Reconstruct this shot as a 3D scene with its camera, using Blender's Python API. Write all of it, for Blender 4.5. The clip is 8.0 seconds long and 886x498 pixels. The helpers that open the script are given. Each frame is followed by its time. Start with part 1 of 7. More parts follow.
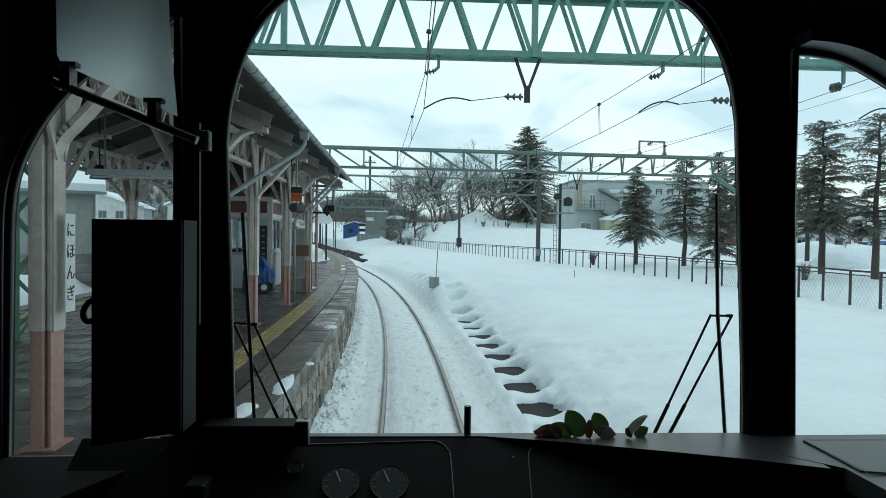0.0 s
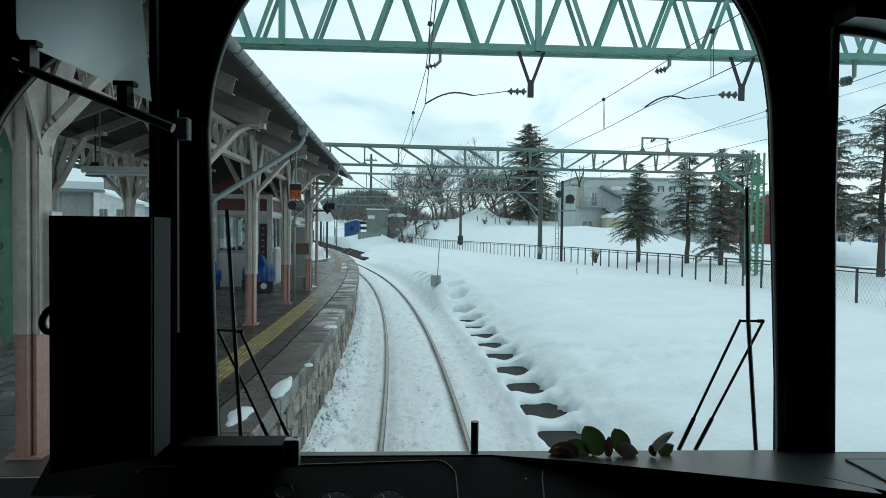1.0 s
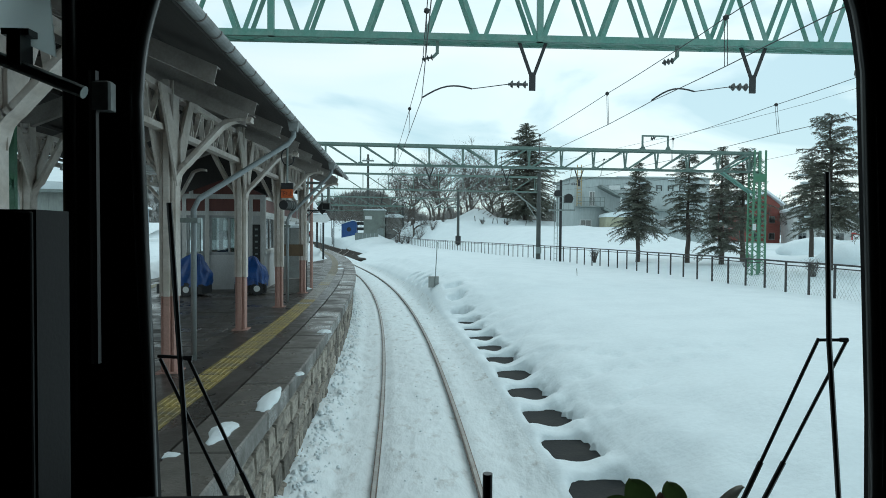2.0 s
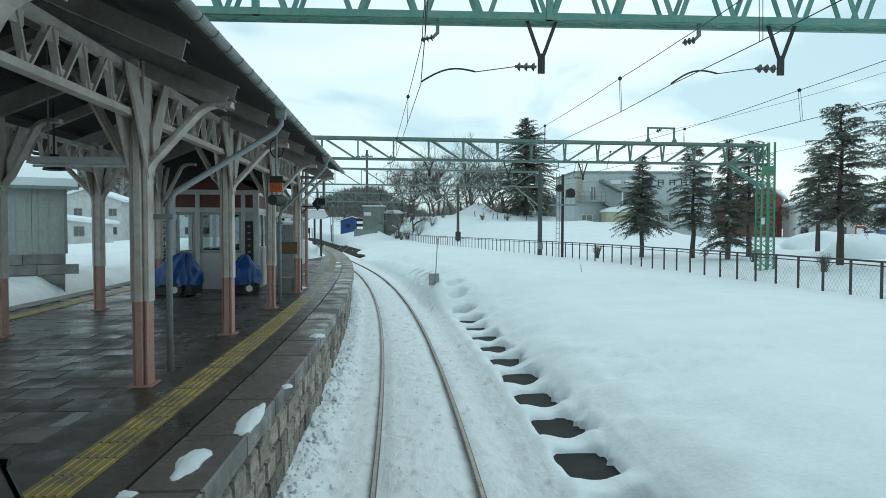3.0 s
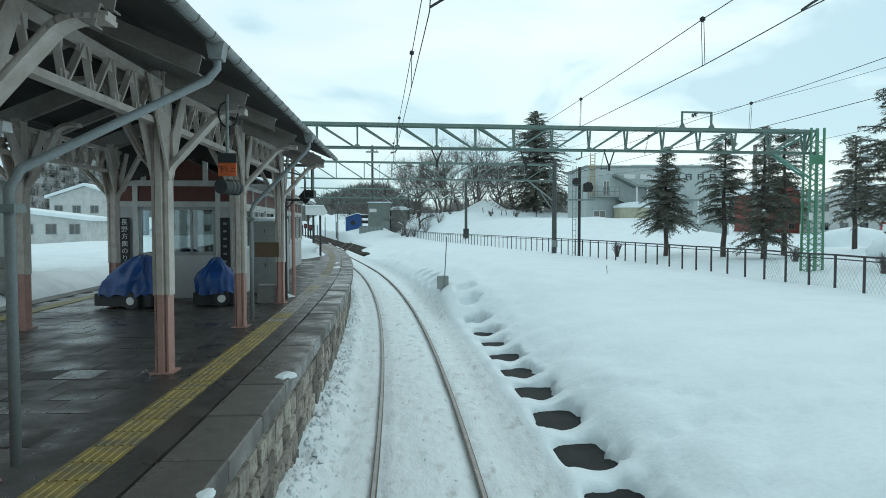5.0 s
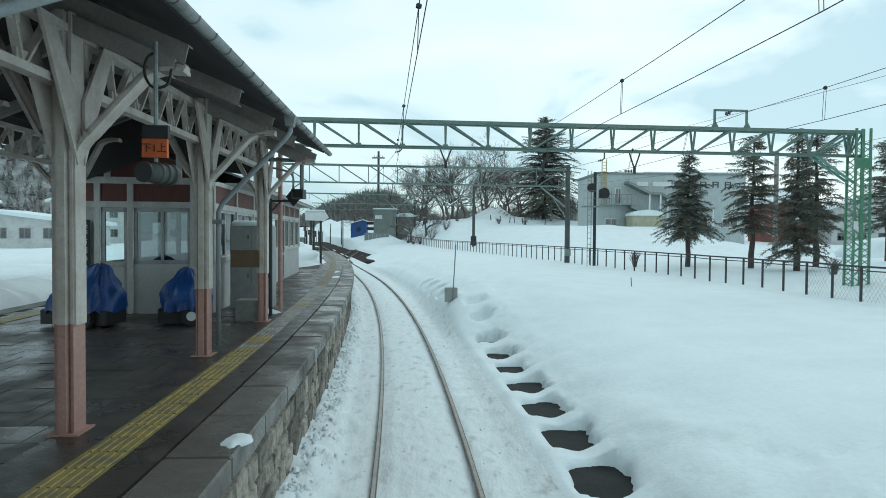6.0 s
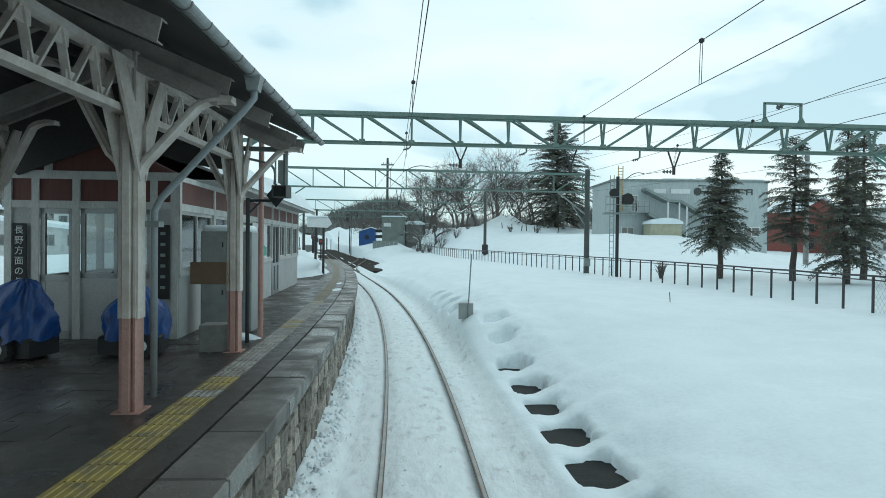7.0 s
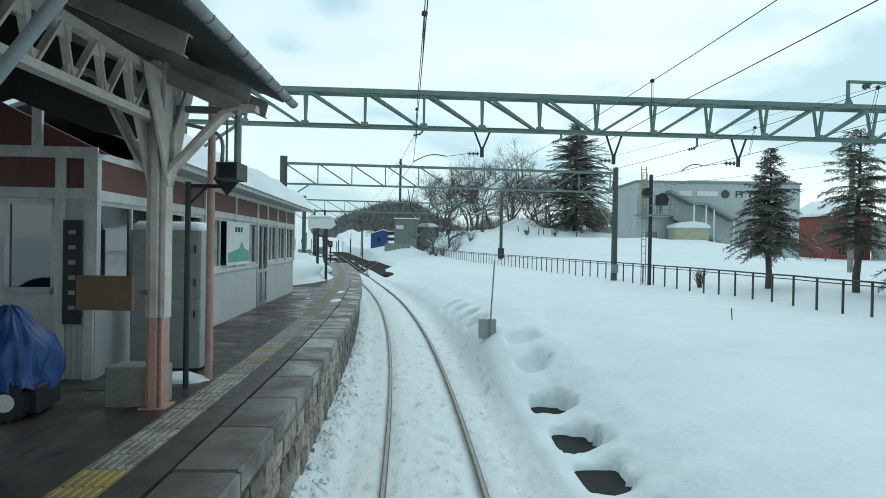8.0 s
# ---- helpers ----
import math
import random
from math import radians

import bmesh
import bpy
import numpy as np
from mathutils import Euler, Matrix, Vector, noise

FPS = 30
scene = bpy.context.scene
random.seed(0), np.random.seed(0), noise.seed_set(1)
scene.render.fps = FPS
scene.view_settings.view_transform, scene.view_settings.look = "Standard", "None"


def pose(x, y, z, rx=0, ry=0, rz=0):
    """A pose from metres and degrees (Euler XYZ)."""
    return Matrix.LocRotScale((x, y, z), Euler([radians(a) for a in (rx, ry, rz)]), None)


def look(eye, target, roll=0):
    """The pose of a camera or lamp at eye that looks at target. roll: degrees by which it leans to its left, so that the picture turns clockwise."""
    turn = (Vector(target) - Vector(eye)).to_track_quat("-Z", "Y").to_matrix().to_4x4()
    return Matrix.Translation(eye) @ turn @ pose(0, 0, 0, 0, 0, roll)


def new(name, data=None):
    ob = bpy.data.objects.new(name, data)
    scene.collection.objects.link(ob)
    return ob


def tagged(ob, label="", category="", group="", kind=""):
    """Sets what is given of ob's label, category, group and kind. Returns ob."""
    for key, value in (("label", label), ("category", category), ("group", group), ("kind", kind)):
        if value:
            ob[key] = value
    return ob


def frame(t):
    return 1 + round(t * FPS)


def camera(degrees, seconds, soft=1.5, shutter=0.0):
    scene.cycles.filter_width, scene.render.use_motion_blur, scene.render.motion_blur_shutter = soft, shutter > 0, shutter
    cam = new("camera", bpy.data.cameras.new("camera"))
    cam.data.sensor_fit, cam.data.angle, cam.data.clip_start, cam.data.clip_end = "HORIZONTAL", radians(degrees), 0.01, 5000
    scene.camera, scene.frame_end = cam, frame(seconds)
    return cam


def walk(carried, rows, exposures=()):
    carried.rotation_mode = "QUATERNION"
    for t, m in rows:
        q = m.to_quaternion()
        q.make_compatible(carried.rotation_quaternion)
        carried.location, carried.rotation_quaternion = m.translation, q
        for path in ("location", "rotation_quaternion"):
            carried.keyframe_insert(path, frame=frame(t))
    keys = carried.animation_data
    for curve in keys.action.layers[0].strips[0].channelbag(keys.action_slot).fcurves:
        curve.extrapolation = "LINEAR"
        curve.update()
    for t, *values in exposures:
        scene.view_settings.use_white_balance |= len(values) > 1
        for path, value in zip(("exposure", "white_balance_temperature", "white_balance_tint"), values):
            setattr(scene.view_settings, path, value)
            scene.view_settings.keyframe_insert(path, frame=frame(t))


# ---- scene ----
cam = camera(70.6, 8.0, soft=0.9)
PATH = [
    (0, (0.043, 0.455, 2.727), (0.139, 2.452, 2.683), 0.8),
    (0.5, (0.042, 0.525, 2.723), (0.137, 2.523, 2.69), 1.0),
    (1, (0.043, 0.639, 2.728), (0.135, 2.636, 2.677), 0.7),
    (1.5, (0.048, 0.812, 2.722), (0.145, 2.809, 2.674), 0.6),
    (3, (0.055, 1.706, 2.728), (0.156, 3.702, 2.665), 0.1),
    (3.5, (0.066, 2.185, 2.729), (0.17, 4.181, 2.659), 0.2),
    (4, (0.07, 2.758, 2.739), (0.165, 4.755, 2.67), -0.1),
    (4.5, (0.074, 3.414, 2.75), (0.165, 5.411, 2.677), -0.1),
    (4.7, (0.068, 3.71, 2.748), (0.156, 5.707, 2.674), -0.1),
    (5.8, (0.085, 5.656, 2.723), (0.145, 7.654, 2.664), 0.3),
    (6, (0.064, 6.054, 2.722), (0.125, 8.052, 2.672), 0.4),
    (6.3, (0.041, 6.665, 2.724), (0.097, 8.664, 2.685), 0.5),
    (6.5, (0.034, 7.103, 2.724), (0.085, 9.102, 2.689), 0.5),
    (7, (-0.003, 8.263, 2.719), (0.029, 10.262, 2.695), 0.6),
    (7.5, (-0.02, 9.596, 2.749), (-0.011, 11.596, 2.727), 1.1),
    (8, (-0.056, 11.014, 2.732), (-0.066, 13.014, 2.717), 1.0),
]
walk(cam, [(t, look(eye, target, roll)) for t, eye, target, roll in PATH])

# ---- world and sun: a bright overcast winter sky ----
world = bpy.data.worlds.new("overcast_sky")
scene.world = world
world.use_nodes = True
wn, wl = world.node_tree.nodes, world.node_tree.links
wn.clear()
w_out = wn.new("ShaderNodeOutputWorld")
w_sky = wn.new("ShaderNodeTexSky")
w_sky.sky_type, w_sky.sun_disc = "NISHITA", False
w_sky.sun_elevation, w_sky.sun_rotation = radians(38), radians(25)
w_bg1 = wn.new("ShaderNodeBackground")
w_bg1.inputs[1].default_value = 0.02
w_co = wn.new("ShaderNodeTexCoord")
w_map = wn.new("ShaderNodeMapping")
w_map.inputs["Scale"].default_value = (1.0, 1.0, 2.6)
w_noise = wn.new("ShaderNodeTexNoise")
w_noise.inputs["Scale"].default_value, w_noise.inputs["Detail"].default_value = 2.4, 6
w_noise.inputs["Roughness"].default_value, w_noise.inputs["Distortion"].default_value = 0.48, 0.5
w_ramp = wn.new("ShaderNodeValToRGB")
for e, (p, c) in zip((w_ramp.color_ramp.elements[0], w_ramp.color_ramp.elements[1], w_ramp.color_ramp.elements.new(0.5)),
                     ((0.40, (0.42, 0.66, 0.735, 1)), (0.585, (0.95, 1.03, 1.02, 1)), (0.485, (0.68, 0.88, 0.905, 1)))):
    e.position, e.color = p, c
w_bg2 = wn.new("ShaderNodeBackground")
w_bg2.inputs[1].default_value = 0.96
w_add = wn.new("ShaderNodeAddShader")
wl.new(w_sky.outputs[0], w_bg1.inputs[0])
wl.new(w_co.outputs["Generated"], w_map.inputs[0])
wl.new(w_map.outputs[0], w_noise.inputs["Vector"])
wl.new(w_noise.outputs[0], w_ramp.inputs[0])
wl.new(w_ramp.outputs[0], w_bg2.inputs[0])
wl.new(w_bg1.outputs[0], w_add.inputs[0])
wl.new(w_bg2.outputs[0], w_add.inputs[1])
wl.new(w_add.outputs[0], w_out.inputs[0])
sun = new("sun", bpy.data.lights.new("sun", "SUN"))
sun.data.energy, sun.data.angle, sun.data.color = 0.3, radians(25), (1.0, 0.98, 0.93)
sun.matrix_world = look((30, 60, 60), (0, 15, 0))

# ---- materials ----
def mat(name, color, rough=0.7, metal=0.0, spots=None, amount=0.5, scale=6.0, grain=60.0, bump=0.15, dist=0.01, per_piece=0.0, spec=0.5, stretch=(1, 1, 1), vary=0.12, wet=0.0, lo=0.42, hi=0.66):
    """A two-scale procedural surface: broad stains of colour spots, fine grain, bump."""
    m = bpy.data.materials.new(name)
    m.use_nodes = True
    n, l = m.node_tree.nodes, m.node_tree.links
    b = n["Principled BSDF"]
    b.inputs["Roughness"].default_value, b.inputs["Metallic"].default_value = rough, metal
    b.inputs["Specular IOR Level"].default_value = spec
    co = n.new("ShaderNodeTexCoord")
    mp = n.new("ShaderNodeMapping")
    mp.inputs["Scale"].default_value = stretch
    l.new(co.outputs["Object"], mp.inputs[0])
    big, fine = n.new("ShaderNodeTexNoise"), n.new("ShaderNodeTexNoise")
    for t, s, d in ((big, scale, 5), (fine, grain, 3)):
        t.inputs["Scale"].default_value, t.inputs["Detail"].default_value, t.inputs["Roughness"].default_value = s, d, 0.6
        l.new(mp.outputs[0], t.inputs["Vector"])
    ramp = n.new("ShaderNodeValToRGB")
    ramp.color_ramp.elements[0].position, ramp.color_ramp.elements[1].position = lo, hi
    ramp.color_ramp.elements[0].color = (0, 0, 0, 1)
    ramp.color_ramp.elements[1].color = (amount, amount, amount, 1)
    l.new(big.outputs[0], ramp.inputs[0])
    mix = n.new("ShaderNodeMix")
    mix.data_type = "RGBA"
    mix.inputs[6].default_value = (*color, 1)
    mix.inputs[7].default_value = (*(spots or [c * 0.6 for c in color]), 1)
    l.new(ramp.outputs[0], mix.inputs[0])
    hsv = n.new("ShaderNodeHueSaturation")
    l.new(mix.outputs[2], hsv.inputs["Color"])
    mr = n.new("ShaderNodeMapRange")
    mr.inputs["From Min"].default_value, mr.inputs["From Max"].default_value = 0.3, 0.7
    mr.inputs["To Min"].default_value, mr.inputs["To Max"].default_value = 1 - vary, 1 + vary
    l.new(fine.outputs[0], mr.inputs["Value"])
    value = mr.outputs[0]
    if per_piece:
        oi = n.new("ShaderNodeObjectInfo")
        shift = n.new("ShaderNodeMath")
        shift.operation = "MULTIPLY"
        shift.inputs[1].default_value = 53.0
        l.new(oi.outputs["Random"], shift.inputs[0])
        l.new(shift.outputs[0], mp.inputs["Location"])
        r2 = n.new("ShaderNodeMapRange")
        r2.inputs["To Min"].default_value, r2.inputs["To Max"].default_value = 1 - per_piece, 1 + per_piece
        l.new(oi.outputs["Random"], r2.inputs["Value"])
        mu = n.new("ShaderNodeMath")
        mu.operation = "MULTIPLY"
        l.new(mr.outputs[0], mu.inputs[0])
        l.new(r2.outputs[0], mu.inputs[1])
        value = mu.outputs[0]
    l.new(value, hsv.inputs["Value"])
    l.new(hsv.outputs[0], b.inputs["Base Color"])
    if wet:
        wr = n.new("ShaderNodeMapRange")
        wr.inputs["From Min"].default_value, wr.inputs["From Max"].default_value = 0.38, 0.62
        wr.inputs["To Min"].default_value, wr.inputs["To Max"].default_value = rough - wet, rough + wet
        l.new(big.outputs[0], wr.inputs["Value"])
        l.new(wr.outputs[0], b.inputs["Roughness"])
    if bump:
        bp = n.new("ShaderNodeBump")
        bp.inputs["Strength"].default_value, bp.inputs["Distance"].default_value = bump, dist
        l.new(fine.outputs[0], bp.inputs["Height"])
        l.new(bp.outputs[0], b.inputs["Normal"])
    return m


M_SNOW = mat("snow", (0.765, 0.83, 0.855), 0.75, spots=(0.675, 0.74, 0.77), amount=0.5, scale=0.9, grain=14, bump=0.35, dist=0.03, vary=0.03, spec=0.3)
M_SNOWTRACK = mat("trodden_snow", (0.775, 0.83, 0.845), 0.8, spots=(0.50, 0.50, 0.48), amount=0.75, scale=5.0, grain=7, bump=0.45, dist=0.07, vary=0.04, spec=0.3, stretch=(1, 0.5, 1), lo=0.56, hi=0.72)
M_RAIL = mat("rail_steel", (0.10, 0.087, 0.075), 0.5, 0.6, (0.22, 0.12, 0.07), 0.6, 9, 80)
M_RAILHEAD = mat("worn_rail_head", (0.33, 0.32, 0.30), 0.38, 0.8, (0.16, 0.13, 0.11), 0.5, 5, 60, bump=0.05)
M_WATERSHADE = mat("shaded_water", (0.016, 0.019, 0.02), 0.6, spots=(0.03, 0.03, 0.028), amount=0.8, bump=0.3, scale=3, grain=20, spec=0.1)
M_CONC = mat("old_concrete", (0.26, 0.255, 0.24), 0.85, spots=(0.13, 0.125, 0.115), amount=0.8, scale=2.2, grain=45, bump=0.4, per_piece=0.12)
M_COPE = mat("wet_coping_concrete", (0.125, 0.115, 0.102), 0.42, spots=(0.07, 0.064, 0.056), amount=0.9, scale=1.6, grain=40, bump=0.3, per_piece=0.16, wet=0.24)
M_PAVER = mat("wet_paver", (0.097, 0.084, 0.074), 0.4, spots=(0.06, 0.052, 0.045), amount=0.8, scale=1.1, grain=50, bump=0.3, per_piece=0.25, wet=0.2)
M_STRIP = mat("wet_asphalt_strip", (0.042, 0.036, 0.031), 0.4, spots=(0.065, 0.057, 0.05), amount=0.8, scale=2.5, grain=60, bump=0.3, wet=0.15)
M_JOINT = mat("dark_joint", (0.06, 0.055, 0.05), 0.8, scale=2)
M_YELLOW = mat("worn_tactile_yellow", (0.31, 0.235, 0.065), 0.55, spots=(0.13, 0.115, 0.075), amount=0.9, scale=5, grain=60, bump=0.3, per_piece=0.07)
M_STONE = mat("masonry_stone", (0.33, 0.295, 0.25), 0.85, spots=(0.13, 0.115, 0.10), amount=0.9, scale=4, grain=22, bump=0.6, dist=0.02, per_piece=0.5)
M_MORTAR = mat("mortar", (0.045, 0.043, 0.04), 0.95, scale=4)
M_CREAM = mat("cream_steel_paint", (0.60, 0.545, 0.50), 0.5, spots=(0.33, 0.26, 0.2), amount=0.5, scale=5, grain=40, bump=0.1)
M_PINK = mat("pink_steel_paint", (0.47, 0.27, 0.23), 0.55, spots=(0.33, 0.18, 0.14), amount=0.5, scale=6, grain=40, bump=0.1)
M_ROOFU = mat("dark_roof_boards", (0.05, 0.045, 0.042), 0.8, scale=3, grain=30, stretch=(8, 1, 8))
M_ROOF = mat("roof_sheet", (0.16, 0.14, 0.13), 0.6, scale=2)
M_GUTTER = mat("grey_gutter", (0.26, 0.28, 0.28), 0.5, spots=(0.14, 0.145, 0.14), amount=0.8, scale=4, grain=30, bump=0.08)
M_PIPE = mat("blue_grey_pipe", (0.24, 0.27, 0.28), 0.45, spots=(0.17, 0.185, 0.185), amount=0.4, scale=5, bump=0.05)
M_WHITE = mat("white_painted_wood", (0.60, 0.60, 0.58), 0.6, spots=(0.42, 0.40, 0.37), amount=0.6, scale=4, grain=40, bump=0.12, stretch=(1, 1, 0.3))
M_BROWN = mat("red_brown_boards", (0.15, 0.05, 0.04), 0.6, spots=(0.09, 0.035, 0.03), amount=0.6, scale=4, grain=50, stretch=(6, 6, 0.5))
M_GREYWALL = mat("pale_grey_wall", (0.50, 0.51, 0.51), 0.8, spots=(0.38, 0.38, 0.37), amount=0.5, scale=2, grain=40)
M_GREEN = mat("weathered_green_steel", (0.10, 0.27, 0.22), 0.55, spots=(0.20, 0.30, 0.26), amount=0.7, scale=4, grain=40, bump=0.1)
M_POLE = mat("dark_green_grey_pole", (0.055, 0.063, 0.06), 0.6, spots=(0.09, 0.095, 0.09), amount=0.6, scale=3, grain=30, bump=0.1)
# M_CREAM at little over half value: canopy shade put into the rafter colour
M_CREAMSHADE = mat("shaded_cream_rafter", (0.34, 0.31, 0.285), 0.6, spots=(0.22, 0.19, 0.17), amount=0.6, scale=4, grain=40, bump=0.1)
M_MGREEN = mat("bright_green_mast", (0.07, 0.22, 0.125), 0.5, spots=(0.14, 0.27, 0.21), amount=0.7, scale=4, grain=40, bump=0.1)
M_GREY = mat("galvanised_steel", (0.24, 0.28, 0.27), 0.5, 0.3, (0.15, 0.17, 0.16), 0.6, 4, 40, bump=0.1)
M_GANTRY = mat("grey_green_gantry", (0.115, 0.185, 0.16), 0.55, 0.1, (0.18, 0.23, 0.21), 0.6, 4, 40, bump=0.1)
M_DARK = mat("dark_metal", (0.035, 0.036, 0.038), 0.5, 0.3, scale=5)
M_WIRE = mat("wire_copper_dark", (0.05, 0.05, 0.05), 0.5, 0.5, scale=5, bump=0)
M_INSUL = mat("grey_insulator", (0.10, 0.105, 0.105), 0.3, scale=9, bump=0)
M_FENCE = mat("dark_brown_fence", (0.045, 0.04, 0.04), 0.55, scale=5)
M_BARK = mat("bark", (0.085, 0.07, 0.06), 0.95, spots=(0.05, 0.04, 0.035), amount=0.8, scale=5, grain=25, bump=0.7, dist=0.03, stretch=(3, 3, 0.6))
M_NEEDLE = mat("conifer_needles", (0.15, 0.16, 0.135), 0.8, spots=(0.10, 0.095, 0.07), amount=0.9, scale=1.5, grain=9, bump=0, vary=0.35, spec=0.2)
# paler than near needles and twigs: haze and snow put into the colour
M_HAZEWOOD = mat("hazed_far_evergreen", (0.16, 0.175, 0.17), 0.9, spots=(0.24, 0.25, 0.24), amount=0.9, scale=0.3, grain=2, bump=0, vary=0.3, spec=0.1)
M_HAZETWIG = mat("hazed_far_twigs", (0.21, 0.20, 0.19), 0.9, scale=2, bump=0)
M_TWIG = mat("bare_twigs", (0.115, 0.10, 0.09), 0.9, scale=2, bump=0)
M_FACTORY = mat("factory_cladding", (0.42, 0.47, 0.47), 0.6, spots=(0.34, 0.38, 0.38), amount=0.4, scale=0.5, grain=5, bump=0.05, stretch=(1, 1, 0.2))
M_BLUE = mat("blue_paint", (0.018, 0.085, 0.27), 0.5, scale=3)
M_RED = mat("red_paint", (0.40, 0.04, 0.035), 0.5, scale=3)
M_TARP = mat("blue_tarpaulin", (0.012, 0.075, 0.27), 0.35, spots=(0.01, 0.04, 0.15), amount=0.7, scale=5, grain=25, bump=0.4, dist=0.02)
M_ORANGE = mat("orange_sign", (0.62, 0.12, 0.03), 0.5, scale=4)
M_SIGNWHITE = mat("white_sign", (0.70, 0.72, 0.72), 0.5, scale=3, amount=0.2, bump=0.02)
M_INK = mat("black_lettering", (0.02, 0.02, 0.02), 0.6, bump=0)
M_SHED = mat("pale_shed_cladding", (0.34, 0.37, 0.35), 0.6, spots=(0.27, 0.28, 0.26), amount=0.7, scale=1.2, grain=20, bump=0.1, stretch=(1, 1, 0.3))
# base greyed for haze; the pale patches are snow
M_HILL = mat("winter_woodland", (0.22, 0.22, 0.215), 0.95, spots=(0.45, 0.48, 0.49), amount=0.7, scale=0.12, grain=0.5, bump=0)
M_ALU = mat("aluminium_frame", (0.35, 0.36, 0.36), 0.4, 0.6, scale=5, bump=0.03)
M_BOX = mat("grey_steel_box", (0.30, 0.32, 0.31), 0.5, spots=(0.22, 0.22, 0.21), amount=0.5, scale=5, bump=0.05)
M_WOODSIGN = mat("brown_board", (0.14, 0.09, 0.05), 0.6, scale=5)


def glass(name, tint=(0.9, 0.95, 0.95), rough=0.02, ior=1.45):
    m = bpy.data.materials.new(name)
    m.use_nodes = True
    n, l = m.node_tree.nodes, m.node_tree.links
    b = n["Principled BSDF"]
    n.remove(b)
    tr, gl, mx, fr = n.new("ShaderNodeBsdfTransparent"), n.new("ShaderNodeBsdfGlossy"), n.new("ShaderNodeMixShader"), n.new("ShaderNodeFresnel")
    tr.inputs[0].default_value = (*tint, 1)
    fr.inputs["IOR"].default_value = ior
    gl.inputs["Roughness"].default_value = rough
    l.new(fr.outputs[0], mx.inputs[0])
    l.new(tr.outputs[0], mx.inputs[1])
    l.new(gl.outputs[0], mx.inputs[2])
    l.new(mx.outputs[0], n["Material Output"].inputs[0])
    return m


M_GLASS = glass("window_glass")
M_GLASSR = glass("bright_window_glass", (0.6, 0.65, 0.65), 0.05, 3.6)
M_GLASSD = glass("dim_window_glass", (0.45, 0.5, 0.5), 0.04, 2.3)

# ---- building helpers ----
def thing(name, label, category, group="", kind="", at=(0, 0, 0), turn=0.0):
    ob = new(name)
    ob.empty_display_size = 0.1
    ob.matrix_world = pose(*at, 0, 0, turn)
    return tagged(ob, label, category, group, kind)


def to_mesh(name, bm, material, smooth=False):
    bmesh.ops.recalc_face_normals(bm, faces=bm.faces)
    me = bpy.data.meshes.new(name)
    bm.to_mesh(me)
    bm.free()
    for m in (material if isinstance(material, (list, tuple)) else [material]):
        me.materials.append(m)
    if smooth:
        me.polygons.foreach_set("use_smooth", [True] * len(me.polygons))
    return me


def part(name, bm, material, parent=None, label="", smooth=False, kind=""):
    """Links a bmesh as one mesh object under a thing or a part (in the parent's own space)."""
    ob = new(name, to_mesh(name, bm, material, smooth))
    ob.parent = parent
    return tagged(ob, label, kind=kind)


def piece(name, me, parent, m):
    ob = new(name, me)
    ob.parent = parent
    ob.matrix_basis = m
    return ob


def B():
    return bmesh.new()


def box(bm, x0, x1, y0, y1, z0, z1):
    v = [bm.verts.new((x, y, z)) for z in (z0, z1) for x, y in ((x0, y0), (x1, y0), (x1, y1), (x0, y1))]
    for f in ((3, 2, 1, 0), (4, 5, 6, 7), (0, 1, 5, 4), (1, 2, 6, 5), (2, 3, 7, 6), (3, 0, 4, 7)):
        bm.faces.new([v[i] for i in f])
    return bm


def bbox(bm, x0, x1, y0, y1, z0, z1, r=0.01):
    """A box with chamfered upright and top edges."""
    v0 = []
    for z, k in ((z0, 0), (z1 - r, 0), (z1, r)):
        ring = [(x0 + r + k, y0 + k), (x1 - r - k, y0 + k), (x1 - k, y0 + r + k), (x1 - k, y1 - r - k), (x1 - r - k, y1 - k), (x0 + r + k, y1 - k), (x0 + k, y1 - r - k), (x0 + k, y0 + r + k)]
        v0.append([bm.verts.new((x, y, z)) for x, y in ring])
    bm.faces.new(v0[0][::-1])
    bm.faces.new(v0[2])
    for a, b in zip(v0, v0[1:]):
        for i in range(8):
            bm.faces.new((a[i], a[(i + 1) % 8], b[(i + 1) % 8], b[i]))
    return bm


def bar(bm, a, b, w, h, up=(0, 0, 1)):
    """A straight bar from a to b, w wide and h high."""
    a, b, up = Vector(a), Vector(b), Vector(up)
    d = (b - a).normalized()
    s = d.cross(up)
    if s.length < 1e-4:
        s = d.cross(Vector((1, 0, 0)))
    s.normalize()
    u = s.cross(d)
    q = [bm.verts.new(p + s * w / 2 * i + u * h / 2 * j) for p in (a, b) for i, j in ((-1, -1), (1, -1), (1, 1), (-1, 1))]
    for f in ((3, 2, 1, 0), (4, 5, 6, 7), (0, 1, 5, 4), (1, 2, 6, 5), (2, 3, 7, 6), (3, 0, 4, 7)):
        bm.faces.new([q[i] for i in f])
    return bm


